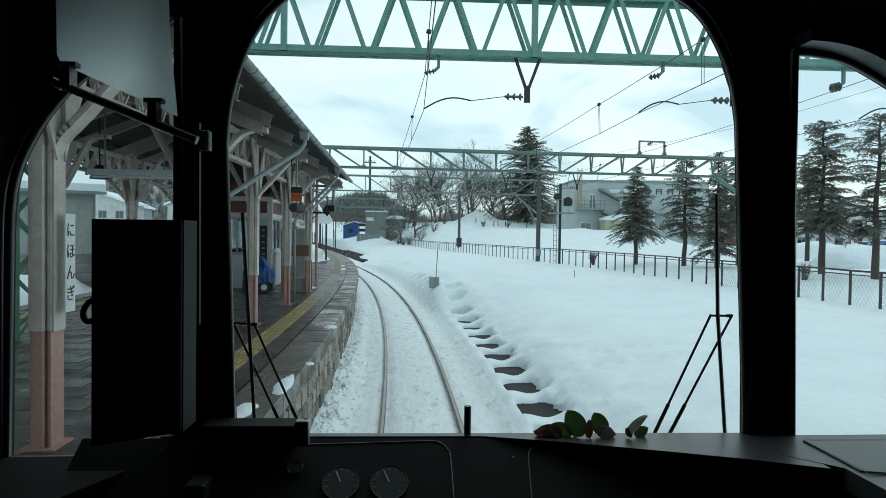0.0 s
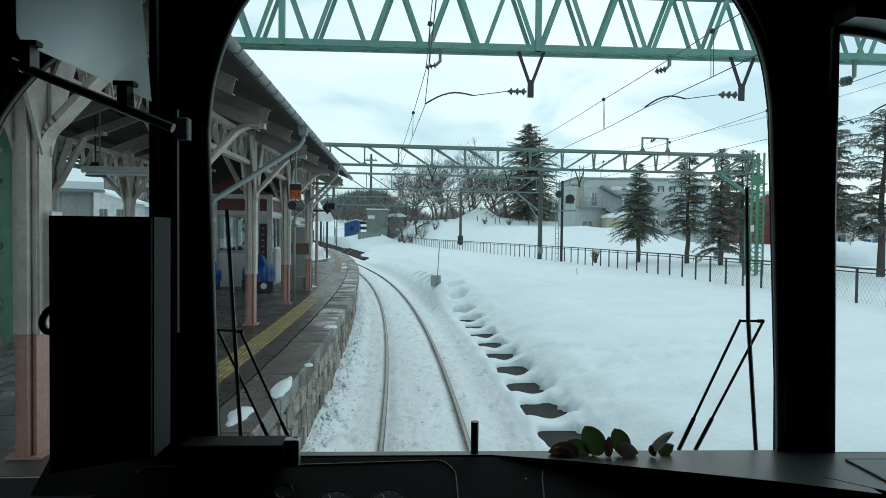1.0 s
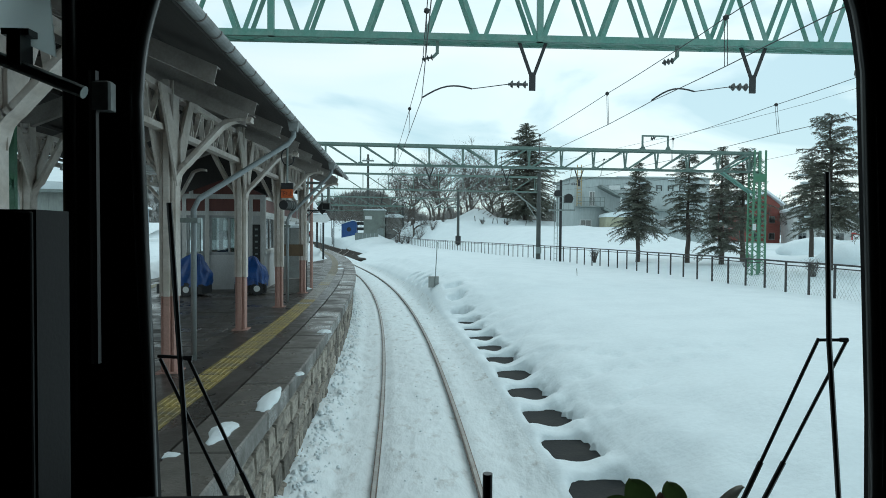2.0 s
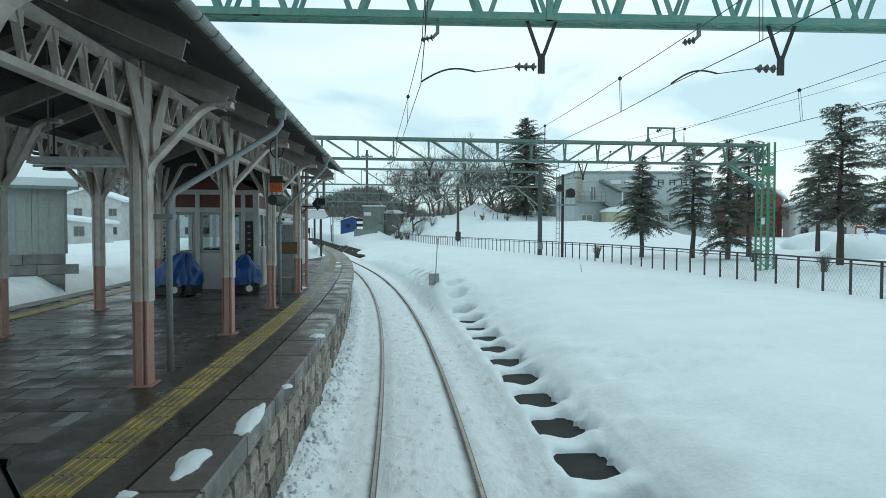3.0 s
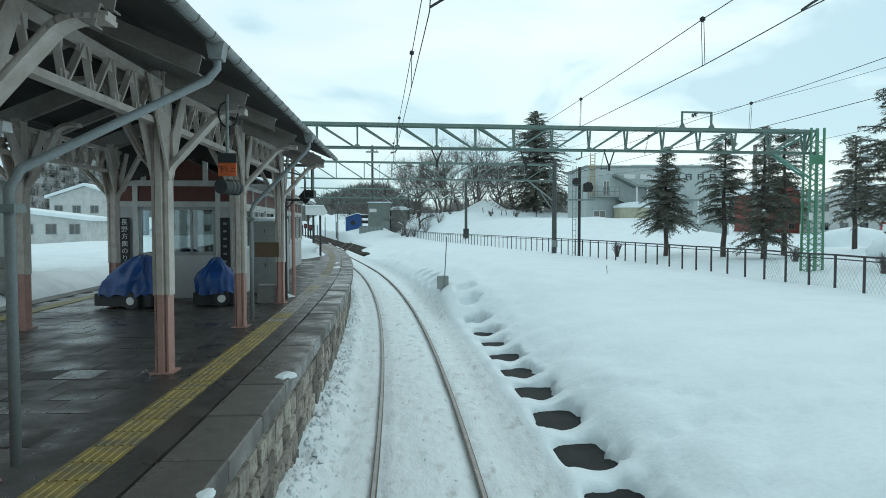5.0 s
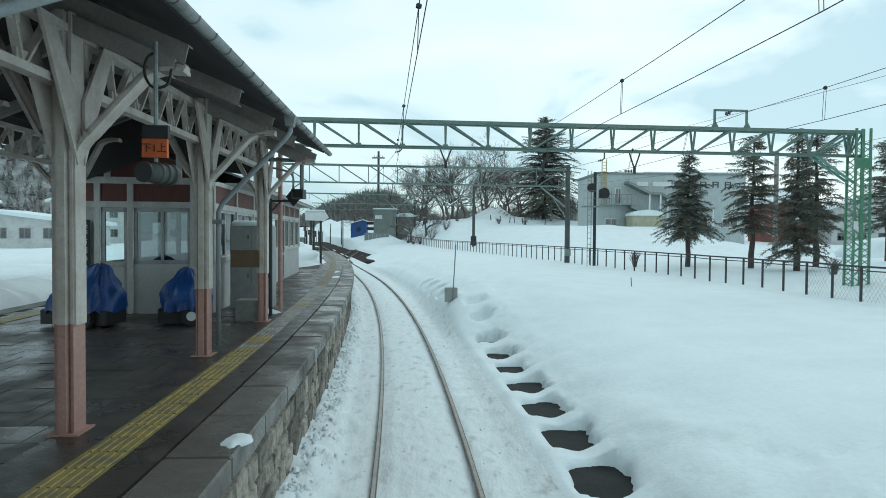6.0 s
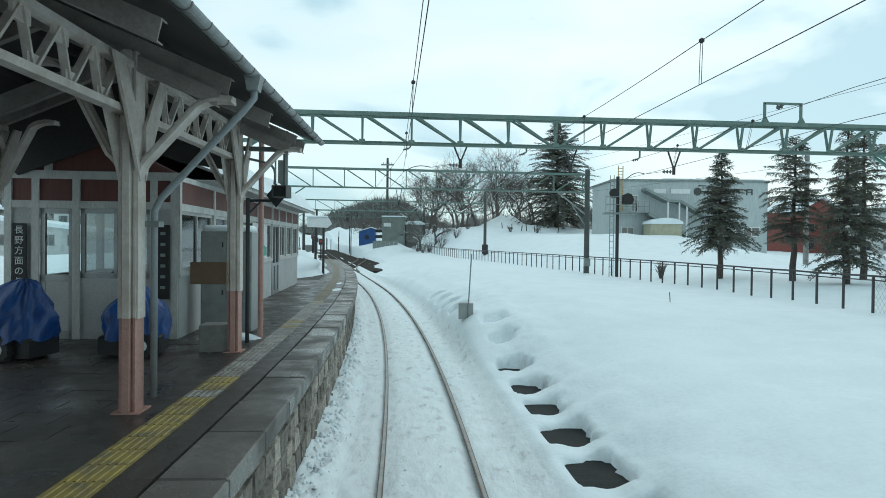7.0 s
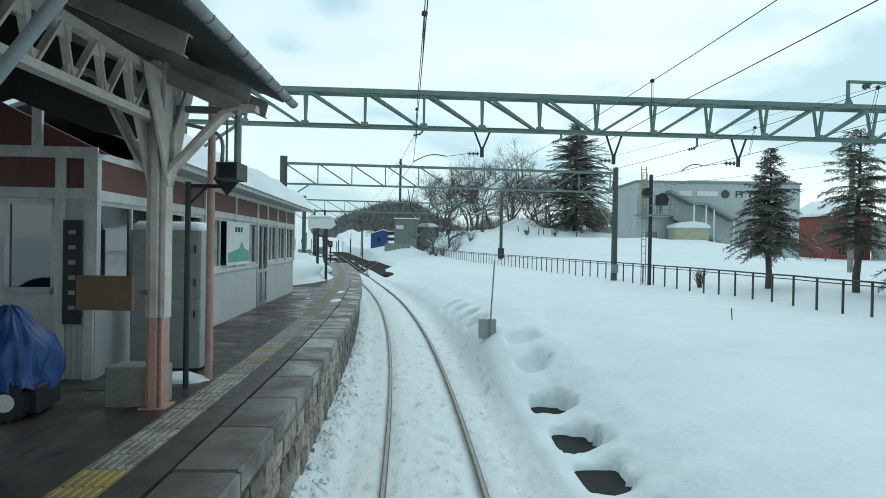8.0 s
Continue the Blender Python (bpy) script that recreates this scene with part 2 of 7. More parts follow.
def tube(bm, pts, r, n=8, r2=None):
    """A round tube along points, tapering from r to r2."""
    pts = [Vector(p) for p in pts]
    rings, last = [], None
    for i, p in enumerate(pts):
        d = (pts[min(i + 1, len(pts) - 1)] - pts[max(i - 1, 0)]).normalized()
        s = d.cross(Vector((0, 0, 1)) if abs(d.z) < 0.95 else Vector((1, 0, 0))).normalized() if last is None else (last - d * last.dot(d)).normalized()
        last = s
        u = s.cross(d)
        k = r if r2 is None else r + (r2 - r) * i / (len(pts) - 1)
        rings.append([bm.verts.new(p + (s * math.cos(2 * math.pi * j / n) + u * math.sin(2 * math.pi * j / n)) * k) for j in range(n)])
    for a, b in zip(rings, rings[1:]):
        for j in range(n):
            bm.faces.new((a[j], a[(j + 1) % n], b[(j + 1) % n], b[j]))
    if n > 2:
        bm.faces.new(rings[0][::-1])
        bm.faces.new(rings[-1])
    return bm


def prism(bm, outline, axis, d0, d1):
    """An outline of 2D points pushed along an axis (0 x, 1 y, 2 z) from d0 to d1."""
    def at(p, d):
        q = list(p)
        q.insert(axis, d)
        return bm.verts.new(q)
    a, b = [at(p, d0) for p in outline], [at(p, d1) for p in outline]
    bm.faces.new(a[::-1])
    bm.faces.new(b)
    for i in range(len(a)):
        j = (i + 1) % len(a)
        bm.faces.new((a[i], a[j], b[j], b[i]))
    return bm


def text(name, words, size, m, material, parent=None, label="", spacing=1.0, vertical=False):
    """Lettering in the built-in font, as a thin mesh."""
    cu = bpy.data.curves.new(name, "FONT")
    cu.body, cu.size, cu.align_x, cu.align_y, cu.extrude = words, size, "CENTER", "CENTER", 0.002
    cu.space_line = spacing
    tmp = new(name + "_curve", cu)
    me = bpy.data.meshes.new_from_object(tmp.evaluated_get(bpy.context.evaluated_depsgraph_get()))
    bpy.data.objects.remove(tmp)
    me.materials.clear()
    me.materials.append(material)
    ob = new(name, me)
    ob.parent = parent
    ob.matrix_basis = m
    return tagged(ob, label)


# ---- the line of the track ----
def xc(y):
    return 0.246 - (y - 5) ** 2 * 0.00233 if y < 48 else -4.062 - (y - 48) * 0.2


def slope(y):
    return -2 * (y - 5) * 0.00233 if y < 48 else -0.2


def P(o, y, z):
    """A place o metres to the right of the track's middle, at y along it."""
    s = slope(y)
    k = math.hypot(1, s)
    return Vector((xc(y) + o / k, y - o * s / k, z))


def sweep(bm, outline, ys):
    """An (o, z) outline carried along the track."""
    rings = [[bm.verts.new(P(o, y, z)) for o, z in outline] for y in ys]
    n = len(outline)
    for a, b in zip(rings, rings[1:]):
        for i in range(n):
            bm.faces.new((a[i], a[(i + 1) % n], b[(i + 1) % n], b[i]))
    bm.faces.new(rings[0][::-1])
    bm.faces.new(rings[-1])
    return bm


def steps(a, b, d):
    n = max(1, round((b - a) / d))
    return [a + (b - a) * i / n for i in range(n + 1)]


def sstep(a, b, x):
    t = min(1, max(0, (x - a) / (b - a)))
    return t * t * (3 - 2 * t)

# ---- the ground: one sheet of snow ----
HOLES = [(5.86 + 1.345 * i, 1.74 + 0.022 * i, 1.0) for i in range(11)] + [(20.85, 2.0, 1.0), (22.6, 2.1, 0.5), (24.2, 2.15, 0.35), (27.8, 1.8, 1.1), (29.6, 1.8, 1.2), (31.4, 1.8, 0.7), (33.4, 1.8, 0.7)]
FENCE_O = 12.2
# three rows of old footprints over the field: start, end, number
PRINTS = [(a[0] + (b[0] - a[0]) * i / n, a[1] + (b[1] - a[1]) * i / n + (0.13 if i % 2 else 0)) for a, b, n in (((2.5, 13.2), (3.5, 11.6), 5), ((3.5, 11.6), (5.6, 11.3), 6), ((2.7, 10.9), (4.8, 10.6), 6), ((2.45, 8.95), (3.3, 9.8), 4)) for i in range(n + 1)]


def ground_z(o, y):
    n1 = noise.noise(Vector((o * 0.35, y * 0.35, 3.1)))
    n2 = noise.noise(Vector((o * 1.3, y * 1.3, 7.7)))
    n3 = noise.noise(Vector((o * 4.1, y * 4.1, 1.7)))
    if o > 0:
        z = 0.16 * sstep(1.0, 1.5, o) + 0.30 * sstep(1.85, 2.9, o) + 0.36 * sstep(2.3, 4.6, o) + 0.16 * sstep(4, 9, o)
        z += sstep(2.0, 3.2, o) * (0.07 * n1 + 0.03 * n2) + sstep(1.6, 2.0, o) * (1 - sstep(3.0, 4.4, o)) * (0.045 * n2 + 0.022 * n3)
        z += 0.45 * sstep(18, 27, y) * sstep(1.15, 2.0, o) * (1 - sstep(3.5, 10, o)) * (1 - sstep(42, 60, y))
        z += 0.22 * sstep(20.6, 24.2, y) * (1 - sstep(27, 38, y)) * sstep(1.0, 1.6, o) * (1 - sstep(2.2, 3.6, o)) + 0.10 * math.exp(-((o - 1.7) / 0.5) ** 2 - ((y - 25.1) / 1.2) ** 2) * sstep(1.0, 1.5, o)
        if y < 32:
            z += 0.06 * sstep(-0.05, 0.05, o - 2.28 - 0.05 * n1 - 0.02 * n3) * sstep(3.6, 2.4, o) * sstep(16, 12, y)
            z -= 0.02 * sstep(0.25, 0.45, n2) * sstep(2.4, 3.2, o)
            if 2.2 < o < 6.5 and 7.5 < y < 15:
                for fo, fy in PRINTS:
                    if abs(o - fo) < 0.4 and abs(y - fy) < 0.4:
                        z -= 0.07 * math.exp(-((o - fo) / 0.11) ** 2 - ((y - fy) / 0.09) ** 2)
        if 1.2 < o < 3.2 and 3 < y < 35.5:
            for hy, ho, k in HOLES:
                dy = y - hy
                if abs(dy) < 0.75:
                    n5 = noise.noise(Vector((o * 8.5, y * 8.5, 5.5))) if o > ho else 0.0
                    wave = sstep(0.44, 0.33, abs(dy + 0.35 * (o - ho) ** 2 - 0.12 * (o - ho)) + 0.10 * n3) * sstep(0.31, 0.19, abs(o - ho - 0.02) + 0.08 * n2 + 0.16 * n5)
                    z -= 0.07 * min(1, k) * math.exp(-((o - ho) / 0.26) ** 2) * sstep(0.75, 0.6, abs(dy))
                    z += 0.03 * n5 * sstep(0.1, 0.3, o - ho) * sstep(0.9, 0.5, o - ho)
                    z -= k * 0.55 * wave
                    z -= 0.05 * k * sstep(1.0, 0.3, abs(o - ho - 0.3)) * sstep(0.7, 0.1, abs(dy))
                else:
                    continue
                z += 0.05 * k * math.exp(-((abs(dy) - 0.55) / 0.1) ** 2) * sstep(0.5, 0.2, abs(o - ho))
        z += max(2.25 * sstep(44, 66, y) * sstep(12.5, 22, o) * (1 - sstep(31, 39, o)), 3.0 * sstep(79, 90, y) * sstep(12.6, 16.5, o + 0.5 * n1) * (1 - sstep(36, 45, o))) + 0.35 * sstep(12.5, 17, o)
        z += 1.5 * sstep(97, 113, y) * sstep(3.4 + 2.5 * sstep(112, 98, y), 4.8 + 3 * sstep(112, 98, y), o) * (1 - sstep(10, 13, o))
        d = math.hypot(o - 24.5, (y - 96) * 0.7)
        z += 1.9 * math.exp(-(d / 2.2) ** 2) * (1 + 0.2 * n2) + 0.5 * math.exp(-((o - 27) ** 2 + (y - 96) ** 2 * 0.4) / 60)
        z += 0.25 * sstep(14, 30, o) * n1
        z -= 0.62 * sstep(48, 66, y) * sstep(1.2, 2.6, o) * (1 - sstep(4, 9, o))
        z += sstep(75, 110, y) * sstep(7, 12, o) * 0.5
    else:
        z = 0.13 * sstep(-0.90, -1.35, o) * (1 + 0.7 * n2) - 0.018 * sstep(-0.75, -0.9, o) * sstep(-1.3, -1.1, o) * (1 + math.sin(o * 55 + n1)) + 0.07 * sstep(-0.8, -1.1, o) * noise.noise(Vector((o * 6, y * 5, 4.4))) + 0.07 * sstep(-0.8, -1.1, o) * noise.noise(Vector((o * 13, y * 13, 9.4)))
        z += sstep(-7.6, -9.0, o) * (1.3 + 0.25 * n1 + 0.08 * n2)
        z -= sstep(-16, -30, o) * 0.5
        if y > 30:
            z += sstep(30, 33, y) * sstep(-3.0, -4.2, o) * (1 - sstep(-8, -10, o)) * 1.3 * (1 - sstep(46, 58, y))
    if abs(o) < 1.4:
        z += -0.03 + 0.022 * n2 + 0.02 * n3 + 0.012 * noise.noise(Vector((o * 8, y * 8, 2.2))) - 0.05 * math.exp(-((abs(o) - 0.54) / 0.09) ** 2)
        z += 0.025 * math.exp(-(o / 0.32) ** 2)
    if y > 66 and -14 < o < 7:
        wet = sstep(69, 74, y - 2.0 * max(0, o)) * (1 - sstep(175, 200, y)) * sstep(-13, -10, o) * (1 - sstep(3.6 + sstep(112, 100, y), 4.6 + sstep(112, 100, y), o))
        n4 = noise.noise(Vector((o * 0.33, y * 0.10, 12.2))) + 0.35 * n1
        z -= wet * (0.12 + 0.42 * sstep(0.42, 0.14, n4))
    if y > 130:
        z += sstep(-4, -14, o) * 5.0 * sstep(135, 235, y) + sstep(5, 12, o) * 1.5 * sstep(135, 200, y)
    if y > 190:
        z += 5.0 * sstep(190, 285, y) * sstep(-20, -8, -abs(o + 2) * 0.8)
    return z - 0.01


def build_ground():
    os_ = [-900, -420, -200, -110, -70, -50, -38, -30, -24, -20, -17, -14.5, -13.3, -12.3, -11.4, -10.6, -10, -9.4, -9, -8.6, -8.2, -7.8, -7.4, -6.7, -6, -5.3, -4.6, -4, -3.4, -2.8, -2.2, -1.8]
    os_ += steps(-1.6, 1.3, 0.075) + steps(1.36, 3.0, 0.07) + steps(3.06, 6.0, 0.085) + steps(6.2, 9, 0.28) + steps(9.6, 20, 0.8) + steps(21, 46, 1.6) + [50, 56, 64, 76, 95, 130, 190, 300, 480, 900]
    ys = [-900, -400, -150, -60, -30, -18, -12, -8, -5, -2, 0, 1.5, 2.6] + steps(3.2, 35, 0.1) + steps(35.3, 60, 0.35) + steps(61, 130, 1.3) + [134, 138, 142, 147, 153, 160, 168, 177, 188, 200, 216, 240, 290, 360, 480, 700, 1100, 1800]
    verts, faces, idx = [], [], []
    for y in ys:
        for o in os_:
            if y < -5:
                p = Vector((xc(-5) + o, y, 0))
            else:
                p = P(o, y, 0) if abs(o) < 40 else Vector((xc(min(y, 60)) + o, y, 0))
            verts.append((p.x, p.y, ground_z(o, y)))
    w = len(os_)
    for j in range(len(ys) - 1):
        for i in range(w - 1):
            faces.append((j * w + i, j * w + i + 1, (j + 1) * w + i + 1, (j + 1) * w + i))
            idx.append(1 if -1.5 < os_[i] < 1.32 else 0)
    me = bpy.data.meshes.new("ground")
    me.from_pydata(verts, [], faces)
    me.materials.append(M_SNOW)
    me.materials.append(M_SNOWTRACK)
    me.polygons.foreach_set("material_index", idx)
    me.polygons.foreach_set("use_smooth", [True] * len(faces))
    return tagged(new("ground", me), "deep white snow over fields and trackside", "ground", kind="structure")


ground = build_ground()
# dark sheet paints both the meltwater and the shade inside the snow holes
ditch = part("ditch_water_shade", sweep(B(), [(1.47, -0.6), (2.35, -0.6), (2.35, 0.05), (1.47, 0.05)], steps(3, 35.5, 0.7)), M_WATERSHADE, label="meltwater in the trackside ditch, coloured darker for the shade under the snow", kind="structure")
tagged(ditch, category="water")

# ---- the rails ----
for side, nm in ((-0.566, "rail_left"), (0.566, "rail_right")):
    s = side
    rail = thing(nm, "worn steel rail half sunk in packed snow", "rail", "track rails", "structure")
    ys_ = steps(-14, 48, 0.8) + [52, 58, 66, 80, 100, 130, 160]
    part("web", sweep(B(), [(s - 0.06, -0.16), (s + 0.06, -0.16), (s + 0.012, -0.13), (s + 0.012, -0.045), (s + 0.0335, -0.035), (s + 0.0335, -0.004), (s - 0.0335, -0.004), (s - 0.0335, -0.035), (s - 0.012, -0.045), (s - 0.012, -0.13)], ys_), M_RAIL, rail)
    part("head", sweep(B(), [(s - 0.024, -0.006), (s + 0.024, -0.006), (s + 0.019, 0.004), (s - 0.019, 0.004)], ys_), M_RAILHEAD, rail, "bright worn running surface")

# ---- the platform: stone-faced island with concrete coping ----
PZ, EDGE, BACK = 1.22, -1.42, -7.7
platform = thing("platform", "island platform faced in rubble stone with wet pavers", "platform", kind="structure")
part("body", sweep(B(), [(BACK + 0.06, -0.3), (EDGE - 0.14, -0.3), (EDGE - 0.14, PZ - 0.16), (BACK + 0.06, PZ - 0.16)], steps(-14, 60, 1.2)), M_MORTAR, platform, "dark mortar backing of the stone face")
part("deck", sweep(B(), [(BACK + 0.02, PZ - 0.17), (EDGE - 0.72, PZ - 0.17), (EDGE - 0.72, PZ - 0.008), (BACK + 0.02, PZ - 0.008)], steps(-14, 60, 1.2)), M_JOINT, platform, "dark jointing bed of the paving")

# ---- platform canopy ----
CAN_AT, CAN_TURN = (-2.52, 4.9, PZ), 1.4
BAY, FIRST, LAST = 2.93, -3, 4
RIDGE_U, EAVE_U, EAVE_Z, PITCH = -1.5, 1.08, 2.93, 0.42
V_END = 12.5


def roof_z(u):
    """The underside of the roof over u, above the platform."""
    return EAVE_Z + (EAVE_U - u) * PITCH if u > RIDGE_U else EAVE_Z + (u - 2 * RIDGE_U + EAVE_U) * PITCH


canopy = thing("platform_canopy", "old steel platform canopy, cream and pink paint, dark boarded roof", "canopy", at=CAN_AT, turn=CAN_TURN)
V0 = FIRST * BAY - 1.2
for sgn in (1, -1):
    def mu(u):
        return u if sgn > 0 else 2 * RIDGE_U - u
    bm = B()
    prism(bm, [(mu(EAVE_U), EAVE_Z), (mu(RIDGE_U), roof_z(RIDGE_U)), (mu(RIDGE_U), roof_z(RIDGE_U) + 0.05), (mu(EAVE_U), EAVE_Z + 0.05)], 1, V0, V_END)
    part("roof_deck", bm, M_ROOFU, canopy, "dark weathered roof boards")
    bm = B()
    prism(bm, [(mu(EAVE_U + 0.06), EAVE_Z + 0.03), (mu(RIDGE_U), roof_z(RIDGE_U) + 0.055), (mu(RIDGE_U), roof_z(RIDGE_U) + 0.075), (mu(EAVE_U + 0.06), EAVE_Z + 0.05)], 1, V0, V_END + 0.06)
    part("roof_sheet", bm, M_ROOF, canopy, "thin metal roof covering")
    # gutter: half-round trough with collars
    bm = B()
    c = mu(EAVE_U + 0.10)
    ring = [(c + 0.05 * math.cos(a), EAVE_Z - 0.005 + 0.05 * math.sin(a)) for a in [math.pi + math.pi * i / 8 for i in range(9)]]
    ring += [(c + 0.044 * math.cos(a), EAVE_Z - 0.003 + 0.044 * math.sin(a)) for a in [2 * math.pi - math.pi * i / 8 for i in range(9)]]
    prism(bm, ring, 1, V0, V_END)
    gutter = part("gutter", bm, M_GUTTER, canopy, "grey half-round gutter")
    bm = B()
    v = V0 + 0.2
    while v < V_END:
        ring = [(c + 0.055 * math.cos(a), EAVE_Z - 0.005 + 0.055 * math.sin(a)) for a in [math.pi + math.pi * i / 8 for i in range(9)]]
        ring += [(c + 0.0505 * math.cos(a), EAVE_Z - 0.005 + 0.0505 * math.sin(a)) for a in [2 * math.pi - math.pi * i / 8 for i in range(9)]]
        prism(bm, ring, 1, v, v + 0.016)
        part("bracket_strap", bm, M_ROOF, gutter)
        bm = B()
        v += 0.36
    bm.free()

def col_u(v):
    """The front row of columns, which opens slightly from the line of the eave."""
    return 0.04 + 0.0114 * v


def channel(u_end, v, sgn, top, deep):
    """A steel channel under the roof slope, from near the eave to the ridge."""
    bm = B()
    prof = [(-0.015, top), (0.075, top), (0.075, top - 0.012), (0.0, top - 0.012), (0.0, top - deep + 0.012), (0.075, top - deep + 0.012), (0.075, top - deep), (-0.015, top - deep)]
    rings = []
    for ue in (u_end, RIDGE_U + 0.002):
        rings.append([bm.verts.new((ue - (0.03 if ue > 0 and dz < top - 0.05 else 0) if sgn > 0 else 2 * RIDGE_U - ue, v + dv, roof_z(ue) + dz)) for dv, dz in prof])
    bm.faces.new(rings[0])
    bm.faces.new(rings[1][::-1])
    for i in range(8):
        bm.faces.new((rings[0][i], rings[0][(i + 1) % 8], rings[1][(i + 1) % 8], rings[1][i]))
    return bm


# rafters: steel channels with flanges, at every column and between; a second beam below at the columns
for sgn in (1, -1):
    part("rafter", channel(0.98, V_END - 0.2, sgn, -0.088, 0.15), M_CREAMSHADE, canopy)
    for k in range(int((LAST * BAY - V0) / (BAY / 2)) + 1):
        v = LAST * BAY - k * BAY / 2
        part("rafter", channel(0.98, v, sgn, -0.088, 0.15), M_CREAMSHADE, canopy)
        if k % 2 == 0:
            part("lower_beam", channel(0.90, v - 0.05, sgn, -0.242, 0.13), M_CREAMSHADE, canopy)
# purlins under the boards
for u in (0.3, -0.45, -1.2, -1.8, -2.55, -3.3):
    bm = B()
    box(bm, u - 0.03, u + 0.03, V0 + 0.05, V_END - 0.05, roof_z(u) - 0.065, roof_z(u) - 0.005)
    part("purlin", bm, M_ROOFU, canopy)

# longitudinal lattice girders on both column lines
for row in (0, 1):
    bm = B()
    zt, zb = roof_z(0) - 0.42, roof_z(0) - 0.82

    def gu(v):
        return col_u(v) if row == 0 else 2 * RIDGE_U
    for z in (zt, zb):
        bar(bm, (gu(V0 + 0.5), V0 + 0.5, z), (gu(LAST * BAY + 0.3), LAST * BAY + 0.3, z), 0.10, 0.06)
    v = V0 + 0.6
    while v < LAST * BAY:
        u = gu(v)
        bar(bm, (u, v, zb), (u, v + 0.30, zt), 0.02, 0.06, (1, 0, 0))
        bar(bm, (u, v + 0.30, zt), (u, v + 0.42, zb), 0.02, 0.06, (1, 0, 0))
        box(bm, u - 0.014, u + 0.014, v + 0.22, v + 0.40, zt - 0.13, zt)
        box(bm, u - 0.014, u + 0.014, v + 0.36, v + 0.50, zb, zb + 0.11)
        v += 0.42
    part("lattice_girder", bm, M_CREAM, canopy, "cream riveted lattice girder")

PINK_TOP = 0.82


def column_mesh():
    """Upper part of a column: twin channels, V plates, bent brackets."""
    return prism(B(), COL_PLAN, 2, PINK_TOP, roof_z(0) - 0.3)


# plan of a built-up column: two channels back to back with a rib on the near face
COL_PLAN = [(-0.068, -0.085), (-0.048, -0.085), (-0.048, -0.067), (-0.03, -0.067), (-0.03, -0.12), (0.03, -0.12), (0.03, -0.067), (0.048, -0.067), (0.048, -0.085), (0.068, -0.085),
            (0.068, 0.085), (0.048, 0.085), (0.048, 0.067), (-0.048, 0.067), (-0.048, 0.085), (-0.068, 0.085)]


def gusset_mesh(s, u):
    """A plate that fans out along the platform to the lattice girder."""
    top = roof_z(0) - 0.3
    return prism(B(), [(s * 0.05, top - 1.10), (s * 0.05, top - 0.62), (s * 0.36, top - 0.12), (s * 0.52, top - 0.12), (s * 0.12, top - 0.95)], 0, u - 0.0125, u + 0.0125)


def bracket_mesh(sgn, reach):
    bm = B()
    z0, zt = 2.13, roof_z(0.72 if sgn > 0 else 0) - 0.40
    u0 = sgn * 0.07
    for t, w in ((0.0, 0.15), (0.028, 0.10)):
        pts = [(u0, PINK_TOP)]
        for c0, c1, c2 in (((0, z0 - 0.13), (0, z0 - 0.01), (0.11, z0 + 0.08)), ((reach - 0.14, zt - 0.06), (reach - 0.03, zt + 0.035), (reach + 0.16, zt + 0.0))):
            for i in range(7):
                f = i / 6
                pts.append(tuple((u0 + sgn * c0[k] if k == 0 else c0[k]) * (1 - f) ** 2 + 2 * f * (1 - f) * (u0 + sgn * c1[k] if k == 0 else c1[k]) + f * f * (u0 + sgn * c2[k] if k == 0 else c2[k]) for k in (0, 1)))
        for a, b in zip(pts, pts[1:]):
            d = (Vector((b[0], 0, b[1])) - Vector((a[0], 0, a[1]))).normalized()
            n = Vector((-d.z, 0, d.x)) * t * sgn
            bar(bm, Vector((a[0], 0, a[1])) + n - d * 0.008, Vector((b[0], 0, b[1])) + n + d * 0.008, w, 0.028, Vector((-d.z, 0, d.x)))
    return bm


me_col = me_base = me_out = me_in = None
for row, u in enumerate((0.0, 2 * RIDGE_U)):
    for k in range(FIRST, LAST + 1):
        if me_col is None:
            me_col = to_mesh("column", column_mesh(), M_CREAM)
            me_base = to_mesh("column_base", prism(B(), COL_PLAN, 2, 0.02, PINK_TOP), M_PINK)
            me_foot = to_mesh("foot_plate", box(B(), -0.115, 0.115, -0.13, 0.13, -0.01, 0.022), M_PINK)
            me_gus = [to_mesh("gusset_plate", gusset_mesh(s, u_), M_CREAM) for s in (-1, 1) for u_ in (-0.083, 0.083)]
            me_out = to_mesh("bracket", bracket_mesh(1, 0.62), M_CREAM)
            me_in = to_mesh("bracket", bracket_mesh(-1, 0.62), M_CREAM)
        turn = 0 if row == 0 else 180
        col = piece("column", me_col, canopy, pose(col_u(k * BAY) if row == 0 else u, k * BAY, 0, 0, 0, turn))
        tagged(piece("column_base", me_base, col, Matrix()), "faded pink column base")
        piece("foot_plate", me_foot, col, Matrix())
        for me in me_gus:
            piece("gusset_plate", me, col, Matrix())
        piece("bracket", me_out, col, Matrix())
        piece("bracket", me_in, col, Matrix())

